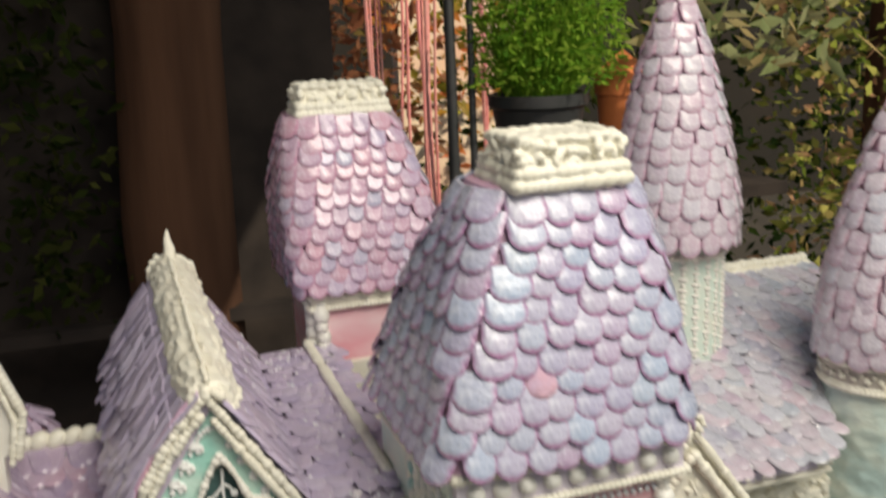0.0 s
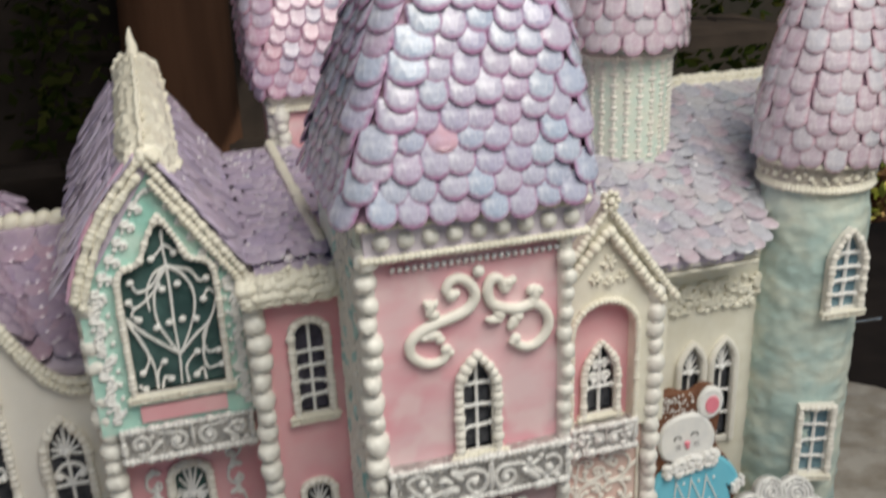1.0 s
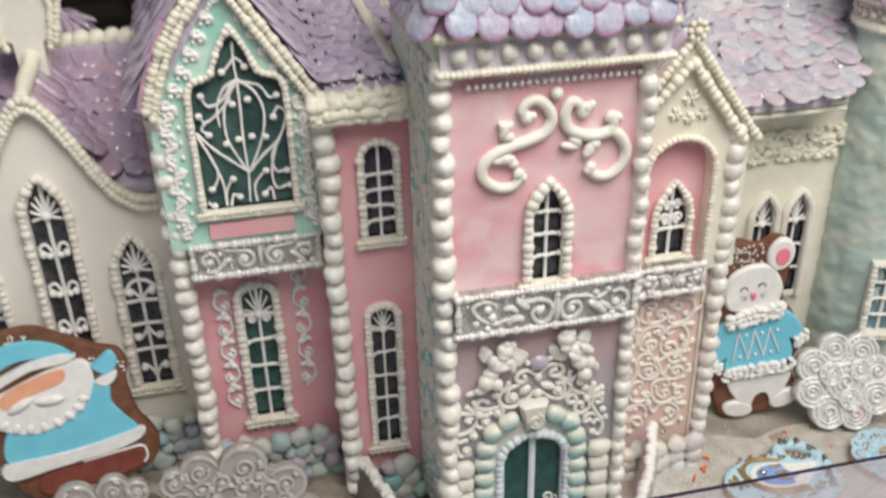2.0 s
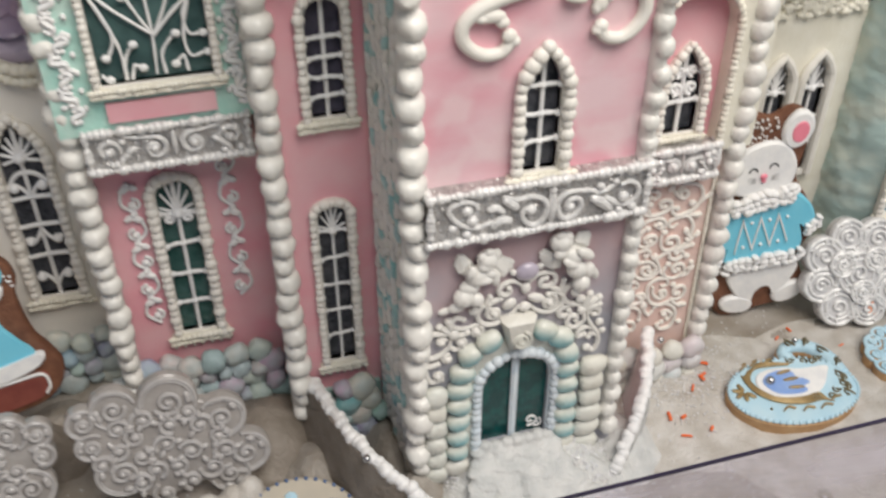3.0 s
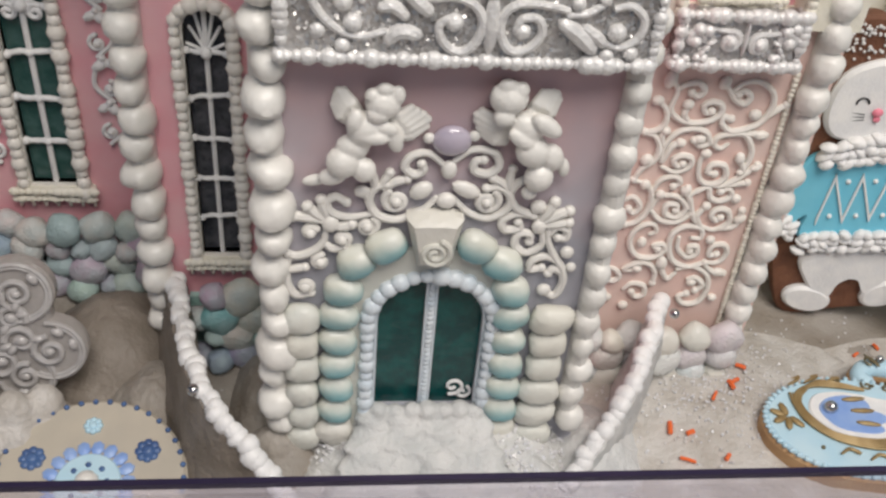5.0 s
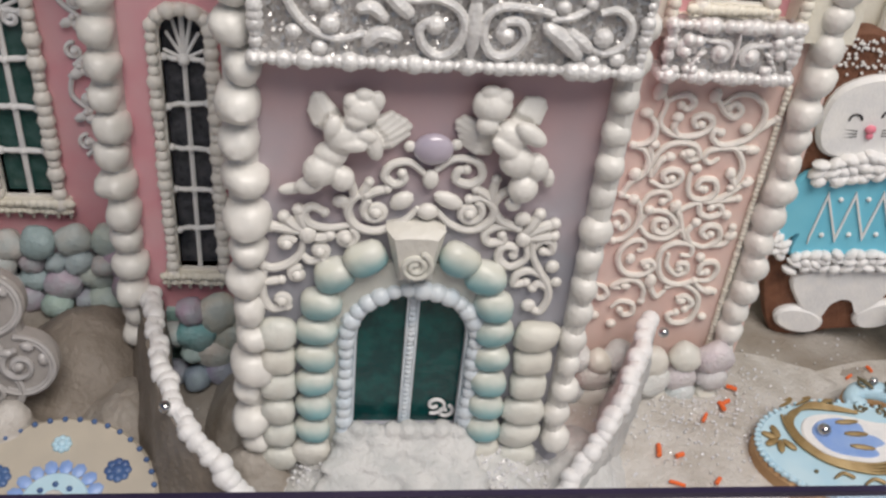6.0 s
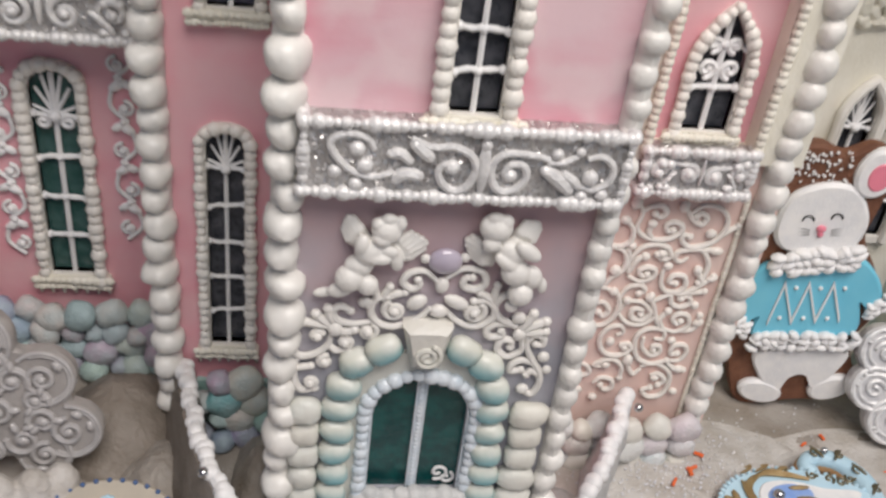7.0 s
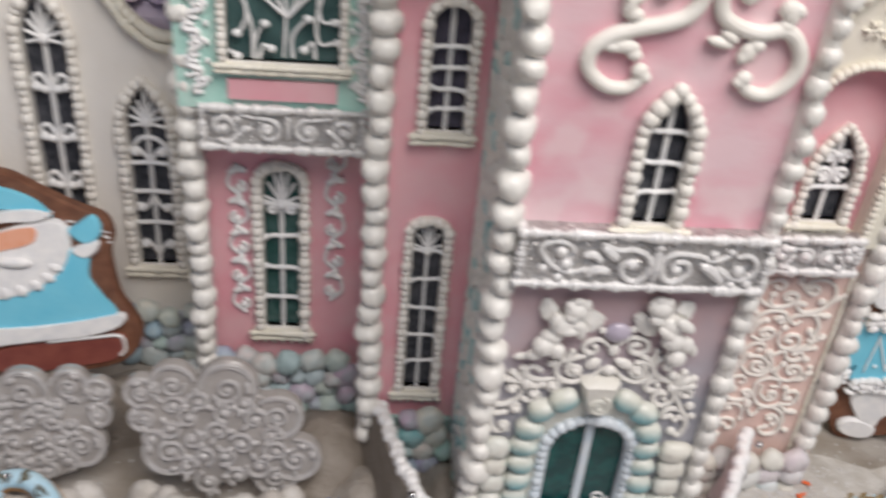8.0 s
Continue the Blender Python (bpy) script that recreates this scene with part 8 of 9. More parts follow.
def cloud_plaque(k, seed, lobes):
    """Clear grey sugar bush: a cloud of round lobes, each with a raised double rim, a coil and pearls."""
    g = Geo()
    rn = random.Random(seed)
    loop = []
    for i in range(150):
        a = 2 * math.pi * i / 150
        d = Vector((math.cos(a), math.sin(a)))
        far = 0.006
        for x, z, r in lobes:
            c = Vector((x, z + 0.004))
            b_ = c.dot(d)
            h = b_ * b_ - c.length_squared + r * r
            if h > 0:
                far = max(far, b_ + math.sqrt(h))
        loop.append((k * far * d.x, k * (far * d.y - 0.004)))
    g.slot = 0
    g.slab([loop], 0.0, 0.006, 0.0015)
    g.slot = 1
    for x, z, r in lobes:
        x, z, r = k * x, k * z, k * r
        out = math.degrees(math.atan2(z + 0.004, x))
        if math.hypot(x, z) > 0.018 * k:
            for q, w in ((0.90, 0.0010), (0.80, 0.0007)):
                span = 118 if q > 0.85 else 95
                pts = [(x + r * q * math.cos(radians(out + span * (t / 10 - 1))), -0.0005, z + r * q * math.sin(radians(out + span * (t / 10 - 1)))) for t in range(21)]
                g.tube(pts, w, 6)
            way = rn.choice((-1, 1))
            g.tube(curl(x, z, r * 0.50, 1.5, out + 120 * way, way, -0.0008, 12), 0.0012, 7)
            g.ball((x, -0.0012, z), (0.0019, 0.0014, 0.0017), 8, 6)
            for t in range(2):
                a = radians(out + rn.uniform(-150, 150))
                g.ball((x + r * 0.66 * math.cos(a), -0.0008, z + r * 0.66 * math.sin(a)), (0.0026, 0.0015, 0.0017), 8, 6, Matrix.Rotation(-a - 1.5, 3, "Y"))
    spots = []
    for t in range(4000):
        a, q = rn.uniform(0, 6.283), rn.random() ** 0.5 * 0.027 * k
        x, z = q * math.cos(a) * 1.15 - 0.003 * k, q * math.sin(a) - 0.007 * k
        if all((x - p) ** 2 + (z - w) ** 2 > (0.0098 * k) ** 2 for p, w in spots) and all(math.hypot(x - k * p, z - k * w) > 0.0098 * k for p, w, r in lobes if math.hypot(p, w) > 0.018):
            spots.append((x, z))
    for x, z in spots:
        rr, way = k * rn.uniform(0.0052, 0.0068), rn.choice((-1, 1))
        pts = curl(x, z, rr, 1.25, rn.uniform(0, 360), way, -0.0006, 11)
        g.tube(pts, [0.0015 - 0.0004 * t / len(pts) for t in range(len(pts))], 7)
        g.ball((x, -0.0010, z), (0.0026, 0.0016, 0.0022), 8, 6)
        for t in range(2):
            a = rn.uniform(0, 6.28)
            g.ball((x + rr * math.cos(a), -0.0010, z + rr * math.sin(a)), (0.0027, 0.0016, 0.0017), 7, 5, Matrix.Rotation(-a, 3, "Y"))
    return g


BUSH_LOBES = [(-0.0393, 0.0164, 0.0085), (-0.0249, 0.0216, 0.0115), (0.0007, 0.0210, 0.0148), (0.0256, 0.0066, 0.0128), (0.0360, -0.0170, 0.0130), (-0.0373, 0.0026, 0.0080), (-0.0050, -0.0080, 0.0270), (0.0120, -0.0060, 0.0250), (-0.0250, -0.0160, 0.0140), (0.0270, -0.0280, 0.0110)]
bush = cookie("lace_bush", cloud_plaque(1.0, 2, BUSH_LOBES), [GREY_LACE, LACE], ["plaque", "curl_relief"], "grey sugar lace bush with pearly raised curls", pose(-0.1685, 0.032, 0.0475, -12, 4, 2), "lace bushes", "sugar bush")
bush2 = cookie("lace_bush", cloud_plaque(0.86, 7, [(-x, z, r) for x, z, r in BUSH_LOBES]), [GREY_LACE, LACE], ["plaque", "curl_relief"], "grey sugar lace bush in front of the winter figure", pose(-0.262, 0.036, 0.040, -16, -6, 6), "lace bushes", "sugar bush")
for par, x0, y0, n, seed in ((bush, -0.204, 0.014, 9, 12), (bush2, -0.300, 0.014, 9, 14)):
    rnd = random.Random(seed)
    g = Geo()
    for i in range(n):
        t = i / (n - 1)
        for k in range(3):
            g.ball((x0 + 0.068 * t + rnd.uniform(-0.002, 0.002), y0 - 0.016 * math.sin(math.pi * t) - 0.003 * k, 0.013 - 0.005 * k + 0.007 * math.sin(math.pi * t)), (0.0085 * rnd.uniform(0.9, 1.2), 0.0075, 0.0125 * rnd.uniform(0.85, 1.1)), 10, 7, Euler((rnd.uniform(-0.3, 0.1), rnd.uniform(-0.25, 0.25), 0)).to_matrix())
    fuse(part("icing_foot", g, SNOW_PALE, par, "whitish ruffled icing foot"), 0.0011)

# paisley cookie lying on the snow


def paisley_cookie():
    """A drop-shaped cookie with a curled tail: white drop, blue tulip, gilded acanthus border, dark scrolls at the tail."""
    g = Geo()
    out = [(p[0], p[1]) for p in oval(0.0, -0.0055, 0.0400, 0.0250, 60)]
    g.slot = 0
    g.slab([out], 0.0, 0.009, 0.001)
    hook = smooth_path([(0.035, 0.004, 0.002), (0.0335, 0.004, 0.016), (0.0250, 0.004, 0.0265), (0.0140, 0.004, 0.0285), (0.0085, 0.004, 0.0235), (0.0115, 0.004, 0.0195)], 6)
    n = len(hook) - 1
    g.tube([(p.x, 0.005, p.z) for p in hook], [0.0064 - 0.0024 * i / n for i in range(n + 1)], 10)
    g.slot = 1
    g.slab([[(x * 0.965, z * 0.965 - 0.0002) for x, z in out]], -0.002, 0.0005, 0.0012)
    g.tube([(p.x, 0.0022, p.z) for p in hook], [0.0056 - 0.0022 * i / n for i in range(n + 1)], 10)
    for i in range(64):
        a = 2 * math.pi * i / 64
        g.ball((0.0388 * math.cos(a), -0.0014, -0.0055 + 0.0240 * math.sin(a)), (0.0014, 0.0010, 0.0011), 6, 5, Matrix.Rotation(-a, 3, "Y"))
    g.slot = 2
    g.slab([blob([(-0.0205, 0.000), (-0.0160, -0.0075), (-0.0060, -0.0125), (0.0080, -0.0125), (0.0180, -0.0070), (0.0250, 0.002), (0.0270, 0.0075), (0.0120, 0.0080), (0.0, 0.0105), (-0.0100, 0.0105), (-0.0175, 0.0075)])], -0.0028, -0.001, 0.0006)
    g.slot = 3
    g.slab([blob([(-0.0165, 0.000), (-0.0110, -0.0080), (0.0010, -0.0100), (0.0070, -0.0085), (0.0060, -0.0055), (0.0110, -0.0030), (0.0085, 0.000), (0.0050, 0.0015), (0.0040, 0.0060), (-0.0020, 0.0085), (-0.0080, 0.0080), (-0.0135, 0.0055)], 4)], -0.0034, -0.0015, 0.0005)

    def stroke(r, *line, y=-0.0030):
        """A brush stroke that swells in its middle."""
        pts = smooth_path([(x, y, z) for x, z in line], 5)
        k = len(pts) - 1
        g.tube(pts, [r * (0.35 + 0.75 * math.sin(math.pi * (0.12 + 0.86 * i / k))) for i in range(k + 1)], 6)
    g.slot = 4
    for k in range(4):
        o = 0.0013 * k
        stroke(0.0007, (-0.0265 + o, 0.0085 - o * 0.2), (-0.0260 + o * 0.7, 0.002), (-0.0225 + o * 0.6, -0.0065 + o * 0.4), (-0.0130, -0.0140 + o * 0.7), (0.0010, -0.0172 + o), (0.0120, -0.0165 + o * 1.2), (0.0180 - o, -0.0190 + o * 0.5))
    for k in range(3):
        o = 0.0011 * k
        stroke(0.0008, (-0.0255 + o, 0.002 + o), (-0.0235 + o, 0.0085), (-0.0165 + o, 0.0125 + o), (-0.0070, 0.0128 + o), (0.0050, 0.0115 + o * 0.5))
    for x, z, a in ((-0.022, 0.0145, 1.2), (-0.015, 0.0160, 0.9), (-0.007, 0.0160, 0.6), (-0.010, -0.0185, -0.5), (0.001, -0.0205, -0.3), (0.012, -0.0205, -0.2), (0.020, -0.0165, 0.3)):
        stroke(0.0007, (x - 0.004, z - 0.002), (x, z + 0.0005), (x + 0.0038 * math.cos(a), z + 0.0028 * math.sin(a)), (x + 0.0030 * math.cos(a + 0.9), z + 0.0028 * math.sin(a + 0.9) - 0.001))
    for k in range(5):
        a = radians(105 + 52 * k)
        g.ball((-0.0300 + 0.0042 * math.cos(a), -0.0028, -0.0035 + 0.0036 * math.sin(a)), (0.0034, 0.0010, 0.0015), 8, 5, Matrix.Rotation(-a, 3, "Y"))
    for x, z, a in ((-0.0015, 0.0062, -0.12), (0.0005, 0.0005, -0.04), (0.0010, -0.0058, 0.10)):
        g.ball((x, -0.0037, z), (0.0052, 0.0009, 0.0012), 9, 5, Matrix.Rotation(a, 3, "Y"))
    g.slot = 5
    for k in range(9):
        # leafy curls up the right side and along the tail
        t = k / 8
        p = Vector((0.0310, 0, -0.0130)).lerp(Vector((0.0345, 0, 0.0140)), t) if t < 0.6 else hook[int(3 + (t - 0.6) * 38)]
        s = 1 if k % 2 else -1
        y = -0.0022 if t < 0.6 else -0.0030
        g.tube([(q[0], y, q[2]) for q in curl(p.x + 0.0012 * s, p.z, 0.0026, 0.9, 90 * s, s, y, 8)], 0.0006, 5)
        stroke(0.0008, (p.x - 0.002 * s, p.z - 0.003), (p.x, p.z), (p.x + 0.0026 * s, p.z + 0.003), y=y)
    for x, z in ((0.0150, 0.0135), (0.0205, 0.0120), (0.0250, 0.0145), (0.0240, -0.0110), (0.0190, -0.0150), (0.0075, 0.0150)):
        g.tube(curl(x, z, 0.0024, 1.0, 200 * x * 100 % 360, 1, -0.0024, 8), 0.0006, 5)
        g.ball((x + 0.0024, -0.0022, z), 0.0008, 6, 5)
    for x, z in ((-0.020, -0.0175), (0.0285, -0.0155), (-0.004, 0.0165), (0.016, 0.0165)):
        g.ball((x, -0.0024, z), 0.0009, 6, 5)
    g.slot = 6
    g.ball((-0.0125, -0.0048, 0.0005), 0.0027, 10, 7)
    g.slot = 7
    g.ball((0.0165, -0.0045, 0.0280), 0.0018, 10, 7)
    return g


cookie("paisley_cookie", paisley_cookie(), [GINGER_LIGHT, BLUE_PALE, WHITE, BLUE_MID, GOLD, OLIVE, STEEL, STEEL], ["base", "blue_icing", "white_panel", "blue_feather", "gold_border", "dark_scrollwork", "dragee", "dragee"], "pale blue paisley cookie with gold and white icing", pose(0.1772, 0.007, 0.0118, -86, 0, -5))
cookie("scalloped_cookie", lace_cookie(12, 0.026, 9), [GINGER_LIGHT, BLUE_PALE], ["base", "lace_icing"], "pale blue scalloped cookie lying on the snow", pose(0.262, 0.010, 0.010, -88, 0, 0))


cookie("paisley_cookie", paisley_cookie(), [GINGER_LIGHT, BLUE_PALE, WHITE, BLUE_MID, GOLD, OLIVE, STEEL, STEEL], ["base", "blue_icing", "white_panel", "blue_feather", "gold_border", "dark_scrollwork", "dragee", "dragee"], "pale blue paisley cookie leaning on the snow bank", pose(-0.272, -0.026, 0.028, -62, 0, 12))


def flower_plate():
    g = Geo()
    g.slot = 0
    g.slab([oval(0, 0, 0.0335, 0.0335, 48)], 0.0, 0.008, 0.0012)
    g.slot = 1
    rim = to3(oval(0, 0, 0.0322, 0.0322, 40), -0.0004)
    for x, y, z in rim:
        g.ball((x, y, z), 0.0011, 6, 5)

    def flower(cx, cz, r, slot, n=7):
        g.slot = slot
        for k in range(n):
            a = 2 * math.pi * k / n
            g.ball((cx + r * 0.62 * math.cos(a), -0.0004, cz + r * 0.62 * math.sin(a)), (r * 0.36, 0.0011, r * 0.36), 7, 5)
        g.ball((cx, -0.0006, cz), (r * 0.5, 0.0014, r * 0.5), 8, 6)
    for k in range(6):
        a = radians(90 + 60 * k)
        flower(0.0225 * math.cos(a), 0.0225 * math.sin(a), 0.0048 if k % 2 else 0.0036, 1 if k % 2 else 3, 8)
    g.slot = 2
    for k in range(18):
        a = 2 * math.pi * k / 18
        g.ball((0.0135 * math.cos(a), -0.0005, 0.0135 * math.sin(a)), (0.0030, 0.0012, 0.0024), 7, 5, Matrix.Rotation(-a, 3, "Y"))
    g.slot = 3
    g.slab([oval(0, 0, 0.0112, 0.0112, 30)], -0.0018, 0.0, 0.0006)
    g.slot = 1
    for k in range(8):
        a = 2 * math.pi * k / 8
        g.ball((0.0066 * math.cos(a), -0.002, 0.0066 * math.sin(a)), 0.0011, 6, 5)
    g.slot = 4
    g.ball((0, -0.0022, 0), 0.0042, 12, 8)
    return g


cookie("flower_cookie", flower_plate(), [IVORY_COOKIE, NAVY, BLUE_MID, BLUE_PALE, PEARL], ["base", "navy_blossom", "blue_petal_ring", "pale_centre", "pearl"], "round ivory cookie with blue piped flowers and pearl", pose(-0.1140, -0.017, 0.0090, -76, 0, 4))

# orange sprinkles scattered on the snow
rnd = random.Random(33)
me = Geo().tube([(-0.0026, 0, 0), (0, 0, 0.0002), (0.0026, 0, 0)], 0.0007, 6).mesh("sprinkle", ORANGE)
spots = [(0.1412, 0.0405), (0.135, 0.0311), (0.133, 0.029), (0.1238, 0.0227), (0.1014, 0.0077), (0.1087, 0.0048), (0.1046, -0.0073), (0.1203, -0.007), (0.2002, 0.0529), (0.2119, 0.0578), (0.2353, 0.0354), (0.0975, 0.0560), (0.100, 0.0510), (-0.150, -0.005), (-0.155, -0.016), (-0.215, -0.004), (-0.240, -0.010), (-0.222, 0.0)]


def heap_height(x, y):
    """Top of the low sugar heap below the bay."""
    q = math.hypot((x - 0.128) / 0.072, (y - 0.022) / 0.060)
    return 0.0068 * math.cos(min(q, 1.0) * math.pi / 2) ** 1.3 + 0.0004


for i, (x, y) in enumerate(spots):
    ob = new("sprinkle", me)
    ob.matrix_basis = pose(x, y, max(snow_height(x, y), heap_height(x, y)) + 0.0012, rnd.uniform(-10, 10), rnd.uniform(-8, 8), rnd.uniform(0, 180)) @ Matrix.Diagonal((rnd.uniform(0.6, 1.25),) + (rnd.uniform(1.0, 1.5),) * 2 + (1,))
    tagged(ob, "tiny orange sugar sprinkle on the snow", "sprinkle", "orange sprinkles")

bank("sugar_bank", 0.128, 0.022, 0.072, 0.060, 0.0068, SNOW_PALE, "low heap of white sugar below the pale pink bay", 131)

bank("sugar_bank", 0.225, -0.010, 0.110, 0.085, 0.0042, SNOW_PALE, "thin pale sugar drift round the paisley cookie", 137)

# sugar crystals lying about on the snow
rnd = random.Random(71)
g = Geo()
for i in range(2000):
    x = rnd.uniform(-0.30, 0.30) if rnd.random() < 0.5 else rnd.gauss(0.10, 0.06)
    y = rnd.uniform(-0.13, 0.085)
    if -0.05 < x < 0.062 and y > -0.045:
        continue
    if y > 0.055 and -0.10 < x < 0.14:
        continue
    r = rnd.uniform(0.0003, 0.0008) * (1.6 if rnd.random() < 0.08 else 1)
    m = Euler((rnd.uniform(0, 6), rnd.uniform(0, 6), rnd.uniform(0, 6))).to_matrix()
    o = Vector((x, y, snow_height(x, y) + r * 0.5))
    g.add([o + m @ Vector(q) * r for q in ((1, 0, 0), (-1, 0, 0), (0, 1, 0), (0, -1, 0), (0, 0, 1.2), (0, 0, -1.2))], [(0, 2, 4), (2, 1, 4), (1, 3, 4), (3, 0, 4), (2, 0, 5), (1, 2, 5), (3, 1, 5), (0, 3, 5)])
for i in range(800):
    x, y = rnd.gauss(0.124, 0.028), rnd.gauss(0.032, 0.020)
    if y > 0.072:
        continue
    r = rnd.uniform(0.0003, 0.0008)
    m = Euler((rnd.uniform(0, 6), rnd.uniform(0, 6), rnd.uniform(0, 6))).to_matrix()
    o = Vector((x, y, max(snow_height(x, y), heap_height(x, y)) + r * 0.3))
    g.add([o + m @ Vector(q) * r for q in ((1, 0, 0), (-1, 0, 0), (0, 1, 0), (0, -1, 0), (0, 0, 1.2), (0, 0, -1.2))], [(0, 2, 4), (2, 1, 4), (1, 3, 4), (3, 0, 4), (2, 0, 5), (1, 2, 5), (3, 1, 5), (0, 3, 5)])
for i in range(1500):
    u, w = rnd.uniform(-0.9, 0.9), rnd.uniform(0.03, 0.95)
    r = rnd.uniform(0.0004, 0.0011)
    m = Euler((rnd.uniform(0, 6), rnd.uniform(0, 6), rnd.uniform(0, 6))).to_matrix()
    o = Vector((0.008 + u * (0.056 - 0.006 * w), 0.002 - 0.062 * w, ramp_height(u, w) + r * 0.4))
    g.add([o + m @ Vector(q) * r for q in ((1, 0, 0), (-1, 0, 0), (0, 1, 0), (0, -1, 0), (0, 0, 1.2), (0, 0, -1.2))], [(0, 2, 4), (2, 1, 4), (1, 3, 4), (3, 0, 4), (2, 0, 5), (1, 2, 5), (3, 1, 5), (0, 3, 5)])
single("sugar_crystals", g, CRYSTAL_SUGAR, "coarse white sugar crystals strewn on the snow", "sugar", kind="stuff", smooth=False)

# ---- added sun blockers and garden behind ----
def leaf_material(name, colors):
    """Thin leaf that lets light through."""
    mat = bpy.data.materials.new(name)
    mat.use_nodes = True
    nt = mat.node_tree
    n, link = nt.nodes, nt.links.new
    n.remove(n["Principled BSDF"])
    geo, ramp = n.new("ShaderNodeNewGeometry"), n.new("ShaderNodeValToRGB")
    while len(ramp.color_ramp.elements) < len(colors):
        ramp.color_ramp.elements.new(0.5)
    for i, c in enumerate(colors):
        ramp.color_ramp.elements[i].position = i / (len(colors) - 1)
        ramp.color_ramp.elements[i].color = (*c, 1)
    link(geo.outputs["Random Per Island"], ramp.inputs["Fac"])
    d, t, mix = n.new("ShaderNodeBsdfDiffuse"), n.new("ShaderNodeBsdfTranslucent"), n.new("ShaderNodeMixShader")
    link(ramp.outputs["Color"], d.inputs["Color"])
    link(ramp.outputs["Color"], t.inputs["Color"])
    mix.inputs["Fac"].default_value = 0.55
    link(d.outputs["BSDF"], mix.inputs[1])
    link(t.outputs["BSDF"], mix.inputs[2])
    link(mix.outputs["Shader"], n["Material Output"].inputs["Surface"])
    return mat


LEAF_A = leaf_material("bright_green_leaf", [(0.10, 0.24, 0.03), (0.20, 0.36, 0.04), (0.32, 0.45, 0.07)])
LEAF_B = leaf_material("autumn_leaf", [(0.16, 0.20, 0.03), (0.70, 0.36, 0.07), (0.85, 0.22, 0.10), (0.42, 0.38, 0.07), (0.86, 0.42, 0.32)])
# Greens this dark hold the hedge's shade in the leaf colour itself.
LEAF_C = leaf_material("shade_tinted_leaf", [(0.012, 0.026, 0.008), (0.03, 0.05, 0.012), (0.055, 0.06, 0.014)])
LEAF_D = leaf_material("pale_drooping_leaf", [(0.24, 0.30, 0.13), (0.34, 0.36, 0.20), (0.42, 0.30, 0.14)])
LEAF_E = leaf_material("golden_green_leaf", [(0.10, 0.16, 0.03), (0.36, 0.42, 0.08), (0.62, 0.56, 0.18), (0.22, 0.30, 0.06), (0.75, 0.42, 0.26), (0.06, 0.09, 0.02)])
LEAF_F = leaf_material("rusty_leaf", [(0.10, 0.05, 0.03), (0.30, 0.12, 0.07), (0.42, 0.20, 0.12), (0.16, 0.12, 0.04)])
# Dark greens are painted shade, the one brighter green its sunlit bits.
LEAF_G = leaf_material("light_painted_ivy_leaf", [(0.015, 0.026, 0.008), (0.03, 0.045, 0.012), (0.05, 0.065, 0.016), (0.03, 0.035, 0.012), (0.10, 0.11, 0.03)])
# Shade of the far garden, painted as an almost black surface.
SHADE_BACK = material("painted_shade_depth", (0.010, 0.008, 0.006), 0.95, color2=(0.018, 0.012, 0.008), scale=3, bump=0.5, bump_scale=20)

# Unseen board, added only to keep direct sun off the castle.
single("awning_roof", Geo().box(-0.7, 2.1, -2.5, -0.05, 1.35, 1.42), BLOCKER, "unseen grey board added to keep the sun off the castle", "awning", kind="structure")
# Second unseen board, added to hold sun off the trunk and board wall.
single("shed_roof", Geo().box(-2.4, 0.80, -0.04, 1.36, 1.37, 1.42), BLOCKER, "unseen board added to keep the sun off the trunk and boards", "roof", kind="structure")
# Unseen walls, added; the front one stays low so sky light comes in.
single("wall_south", Geo().box(-3.0, 3.0, -2.6, -2.5, -0.9, 0.1), PALE_WALL, "unseen low pale wall added behind the viewer", "wall", kind="structure")
single("wall_west", Geo().box(-3.1, -3.0, -2.6, 0.45, -0.9, 1.0), PALE_WALL, "unseen pale wall added at the side", "wall", kind="structure")
# Added sheet that stands in for the dark depth behind the leaves.
single("backdrop", Geo().box(-7, 8, 5.6, 5.7, -0.9, 4.2), SHADE_BACK, "near-black sheet painted as deep shade behind the garden", "backdrop", kind="structure")


def post(name, x, y, r, mat, label, wob=0.0, z1=1.36):
    pts = [(x + wob * math.sin(k * 1.3), y, -0.9 + (z1 + 0.9) * k / 8) for k in range(9)]
    return single(name, Geo().tube(pts, [r * (1 + 0.06 * math.sin(k * 2.2)) for k in range(9)], 14), mat, label, "post")


# Board wall and wide board are dark by painted-in shade.
single("dark_panel", Geo().box(-1.6, -0.04, 1.24, 1.28, -0.9, 1.34), SHADE_BOARD, "board wall behind the table, shade painted into its near-black", "panel", kind="structure")
post("tree_trunk", -0.092, 1.12, 0.082, BARK, "rough reddish brown tree trunk", 0.012)
single("dark_board", Geo().box(-0.03, 0.172, 1.20, 1.235, -0.9, 1.34, 0.006), SHADE_BOARD, "wide board beside the trunk, shade painted into its near-black", "board")
single("wooden_rail", Geo().box(-0.5, 0.36, 1.06, 1.09, 0.085, 0.105, 0.004), SHADE_BOARD, "dark crossrail behind the castle", "rail")
post("iron_post", 0.374, 1.20, 0.0095, POT, "thin black iron post")
post("iron_post", 0.411, 1.20, 0.0062, POT, "slender black iron post")


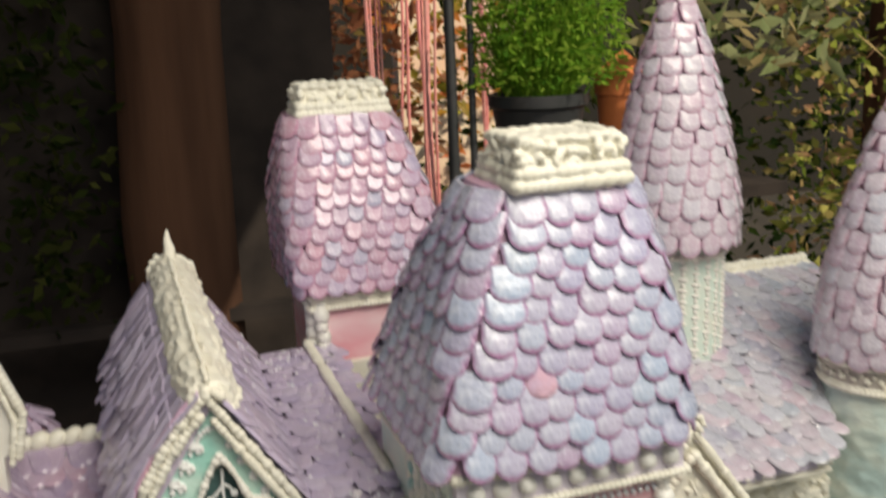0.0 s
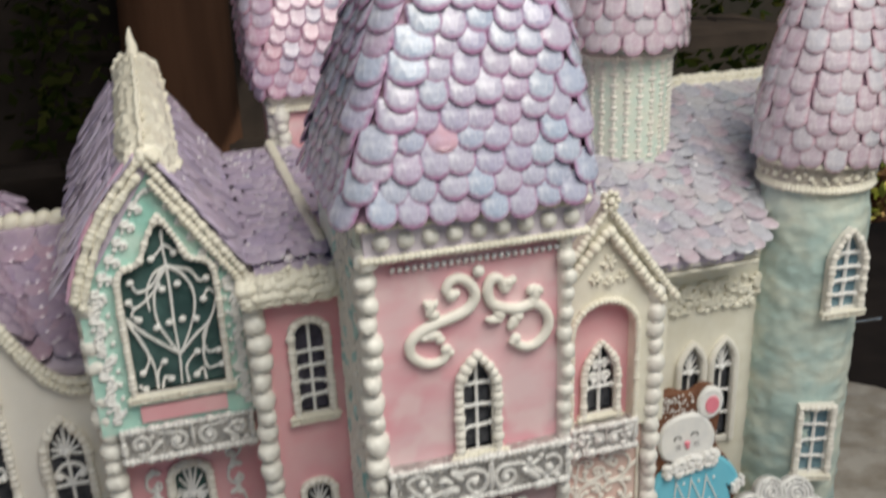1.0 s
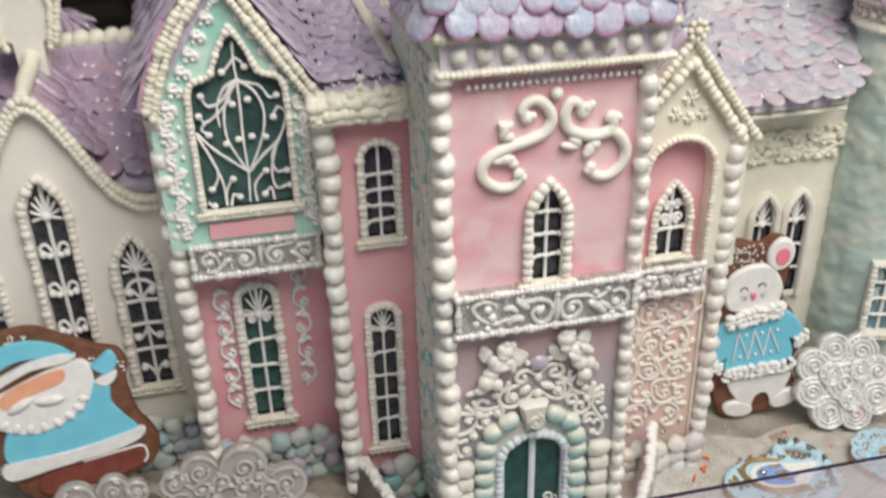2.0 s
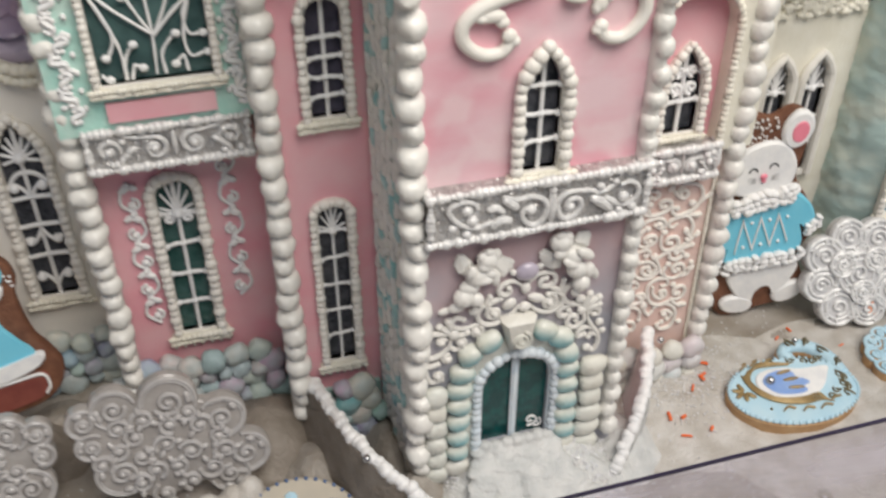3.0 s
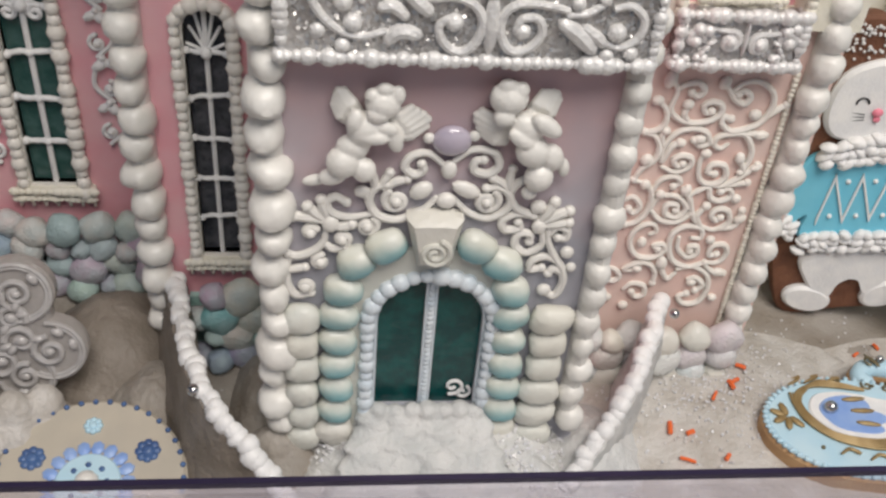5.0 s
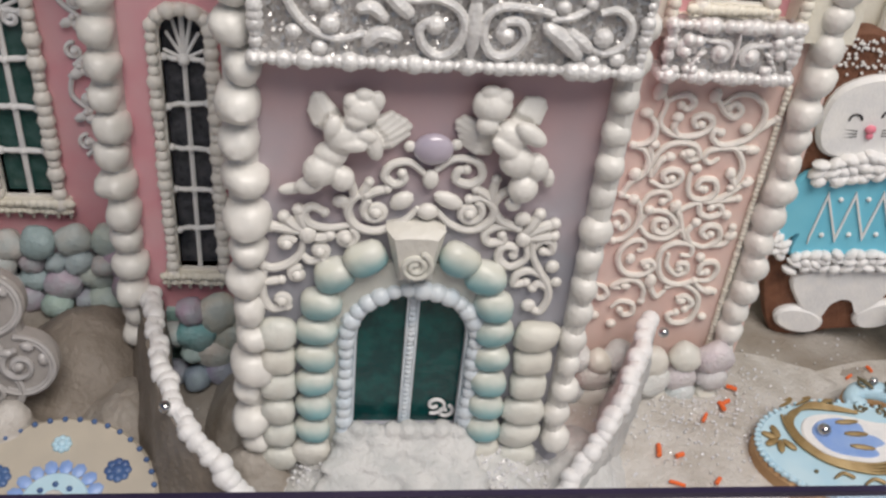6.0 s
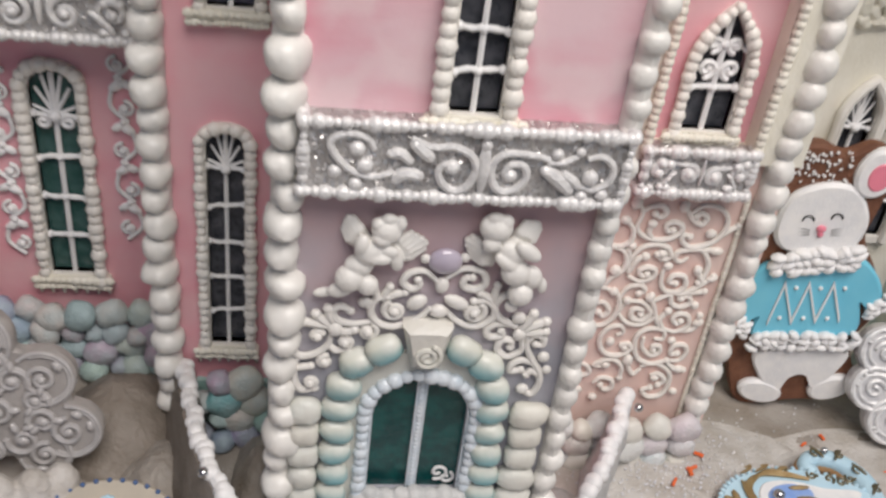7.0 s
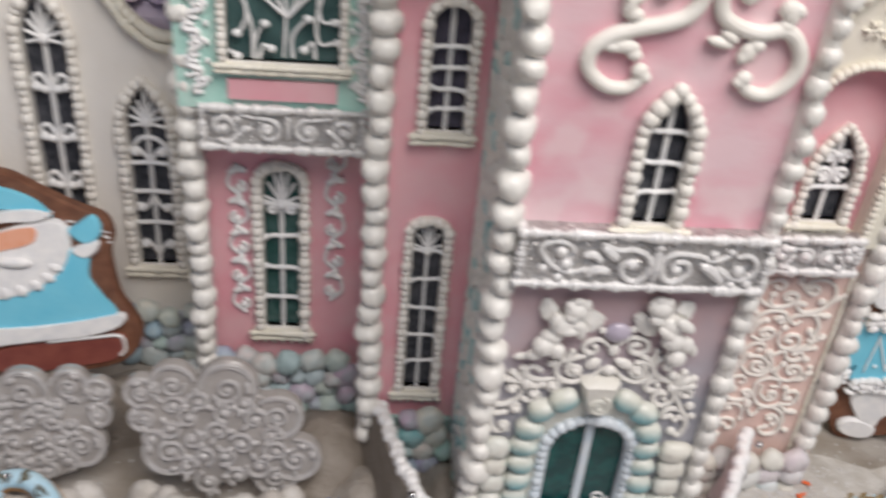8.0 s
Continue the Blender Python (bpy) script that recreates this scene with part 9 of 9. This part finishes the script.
def leaves(name, n, place, size, mat, label, category, seed, long_=1.8, parent=None):
    """Many single bent leaves, each its own little surface."""
    rn = random.Random(seed)
    g = Geo()
    for i in range(n):
        c = Vector(place(rn))
        s = size * rn.uniform(0.6, 1.3)
        m = Euler((rn.uniform(0, 6.28), rn.uniform(0, 6.28), rn.uniform(0, 6.28))).to_matrix()
        pts = [(0, 0, 0), (s * 0.42, 0.1 * s, s * long_ * 0.4), (0, 0.22 * s, s * long_), (-s * 0.42, 0.1 * s, s * long_ * 0.4), (0, 0.0, s * long_ * 0.45)]
        g.add([c + m @ Vector(p) for p in pts], [(0, 1, 4), (1, 2, 4), (2, 3, 4), (3, 0, 4)])
    if parent is not None:
        return part(name, g, mat, parent, label)
    return single(name, g, mat, label, category, kind="stuff")


plant = thing("potted_plant", (0.535, 1.2, 0.20), "feathery green plant in a black plastic pot", "potted plant")
v, f, N = [], [], 28
for z, r in ((0.20, 0.055), (0.36, 0.082), (0.365, 0.089), (0.385, 0.089), (0.385, 0.080), (0.37, 0.078)):
    v += [(0.535 + r * math.cos(2 * math.pi * i / N), 1.2 + r * math.sin(2 * math.pi * i / N), z) for i in range(N)]
for j in range(5):
    for i in range(N):
        a, b_ = j * N + i, j * N + (i + 1) % N
        f.append((a, b_, b_ + N, a + N))
f += [tuple(range(N))[::-1], tuple(5 * N + i for i in range(N))]
part("pot", Geo().add(v, f), POT, plant, "black plastic pot with a rolled rim")
rnd = random.Random(19)
g = Geo()
for i in range(420):
    a, q = rnd.uniform(0, 6.28), rnd.uniform(0, 1) ** 0.6
    x, y = 0.548 + 0.135 * q * math.cos(a), 1.2 + 0.10 * q * math.sin(a)
    h = rnd.uniform(0.06, 0.26)
    x0, y0 = 0.535 + 0.05 * math.cos(a), 1.2 + 0.05 * math.sin(a)
    g.tube([(x0, y0, 0.37), ((x0 + x) / 2, (y0 + y) / 2, 0.37 + h * 0.6), (x, y, 0.37 + h)], [0.0012, 0.0010, 0.0005], 3)
part("stem_work", g, LEAF_A, plant)
leaves("foliage", 5200, lambda r: (lambda a, q, h: (0.552 + 0.15 * q * math.cos(a), 1.2 + 0.11 * q * math.sin(a), 0.395 + h))(r.uniform(0, 6.28), r.random() ** 0.55, r.uniform(0.0, 0.30)), 0.0065, LEAF_A, "fine bright green foliage", "", 23, 3.0, plant)
single("plant_shelf", Geo().box(0.43, 1.0, 1.10, 1.32, 0.175, 0.198, 0.004), SHADE_BOARD, "dark shelf under the potted plant", "shelf")

# hanging pink stems between the posts
rnd = random.Random(6)
for i in range(15):
    x = rnd.choice((rnd.uniform(0.19, 0.36), rnd.uniform(0.19, 0.36), rnd.uniform(0.425, 0.465)))
    y = rnd.uniform(1.45, 1.9)
    k = (y + 0.36) / 1.56
    xs = -0.175 + (x + 0.175) * k
    pts = smooth_path([(xs + rnd.uniform(-0.02, 0.02), y, 1.2), (xs + rnd.uniform(-0.015, 0.015), y, 0.6), (xs, y, 0.3), (xs + rnd.uniform(-0.03, 0.03), y, -0.2)], 4)
    single("hanging_stem", Geo().tube(pts, rnd.uniform(0.002, 0.005), 5), STEM, "thin pink hanging plant stem", "stem", "hanging stems")
# Added pale panel; its colour gives the glaring gaps between the leaves.
single("sunlit_wall", Geo().box(0.80, 1.30, 3.0, 3.08, -0.9, 1.6), BRIGHT_GAP, "pale panel added for the bright gaps of the garden", "garden wall", kind="structure")
leaves("autumn_vine", 750, lambda r: (lambda u: (0.42 + 0.5 * u, r.uniform(1.9, 2.5), 0.9 - 1.0 * r.random() * (0.25 + u)))(r.random()), 0.026, LEAF_B, "orange and golden vine leaves in sunshine", "vine", 41)
leaves("trailing_vine", 1500, lambda r: (lambda x: (x, r.uniform(1.45, 2.0), r.uniform(-0.45, 0.95)))(r.gauss(1.72, 0.085)), 0.026, LEAF_E, "golden vine trailing down a post", "vine", 43)
leaves("dry_creeper", 650, lambda r: (r.uniform(0.34, 0.60), r.uniform(1.9, 2.4), r.uniform(0.2, 1.0)), 0.022, LEAF_F, "dry reddish brown creeper in sunshine", "creeper", 42, 2.6)
leaves("shade_hedge", 3200, lambda r: (r.uniform(0.75, 2.6), r.uniform(2.0, 2.7), r.uniform(-0.8, 0.9)), 0.03, LEAF_C, "green hedge with shade painted into its leaf colours", "hedge", 45)
leaves("ivy", 900, lambda r: (r.gauss(-0.275, 0.05), r.uniform(1.06, 1.2), 0.95 - 0.85 * r.random() ** 1.2), 0.016, LEAF_G, "ivy on the board wall, shade and sunlit bits in its colours", "ivy", 47)
leaves("drooping_leaves", 140, lambda r: (r.uniform(0.72, 1.12), r.uniform(1.05, 1.3), r.uniform(0.40, 0.56)), 0.026, LEAF_D, "large pale green drooping leaves", "leaves", 49, 2.6)
single("terracotta_pot", Geo().tube([(0.715, 1.22, 0.1985), (0.715, 1.22, 0.37), (0.715, 1.22, 0.372), (0.715, 1.22, 0.41)], [0.036, 0.048, 0.052, 0.052], 20), TERRA, "orange terracotta pot behind the turret", "pot")
single("garden_post", Geo().tube([(1.78, 1.7, -0.9), (1.76, 1.7, 0.3), (1.79, 1.7, 1.3)], [0.05, 0.045, 0.045], 12), BARK, "vine-covered brown garden post", "post")
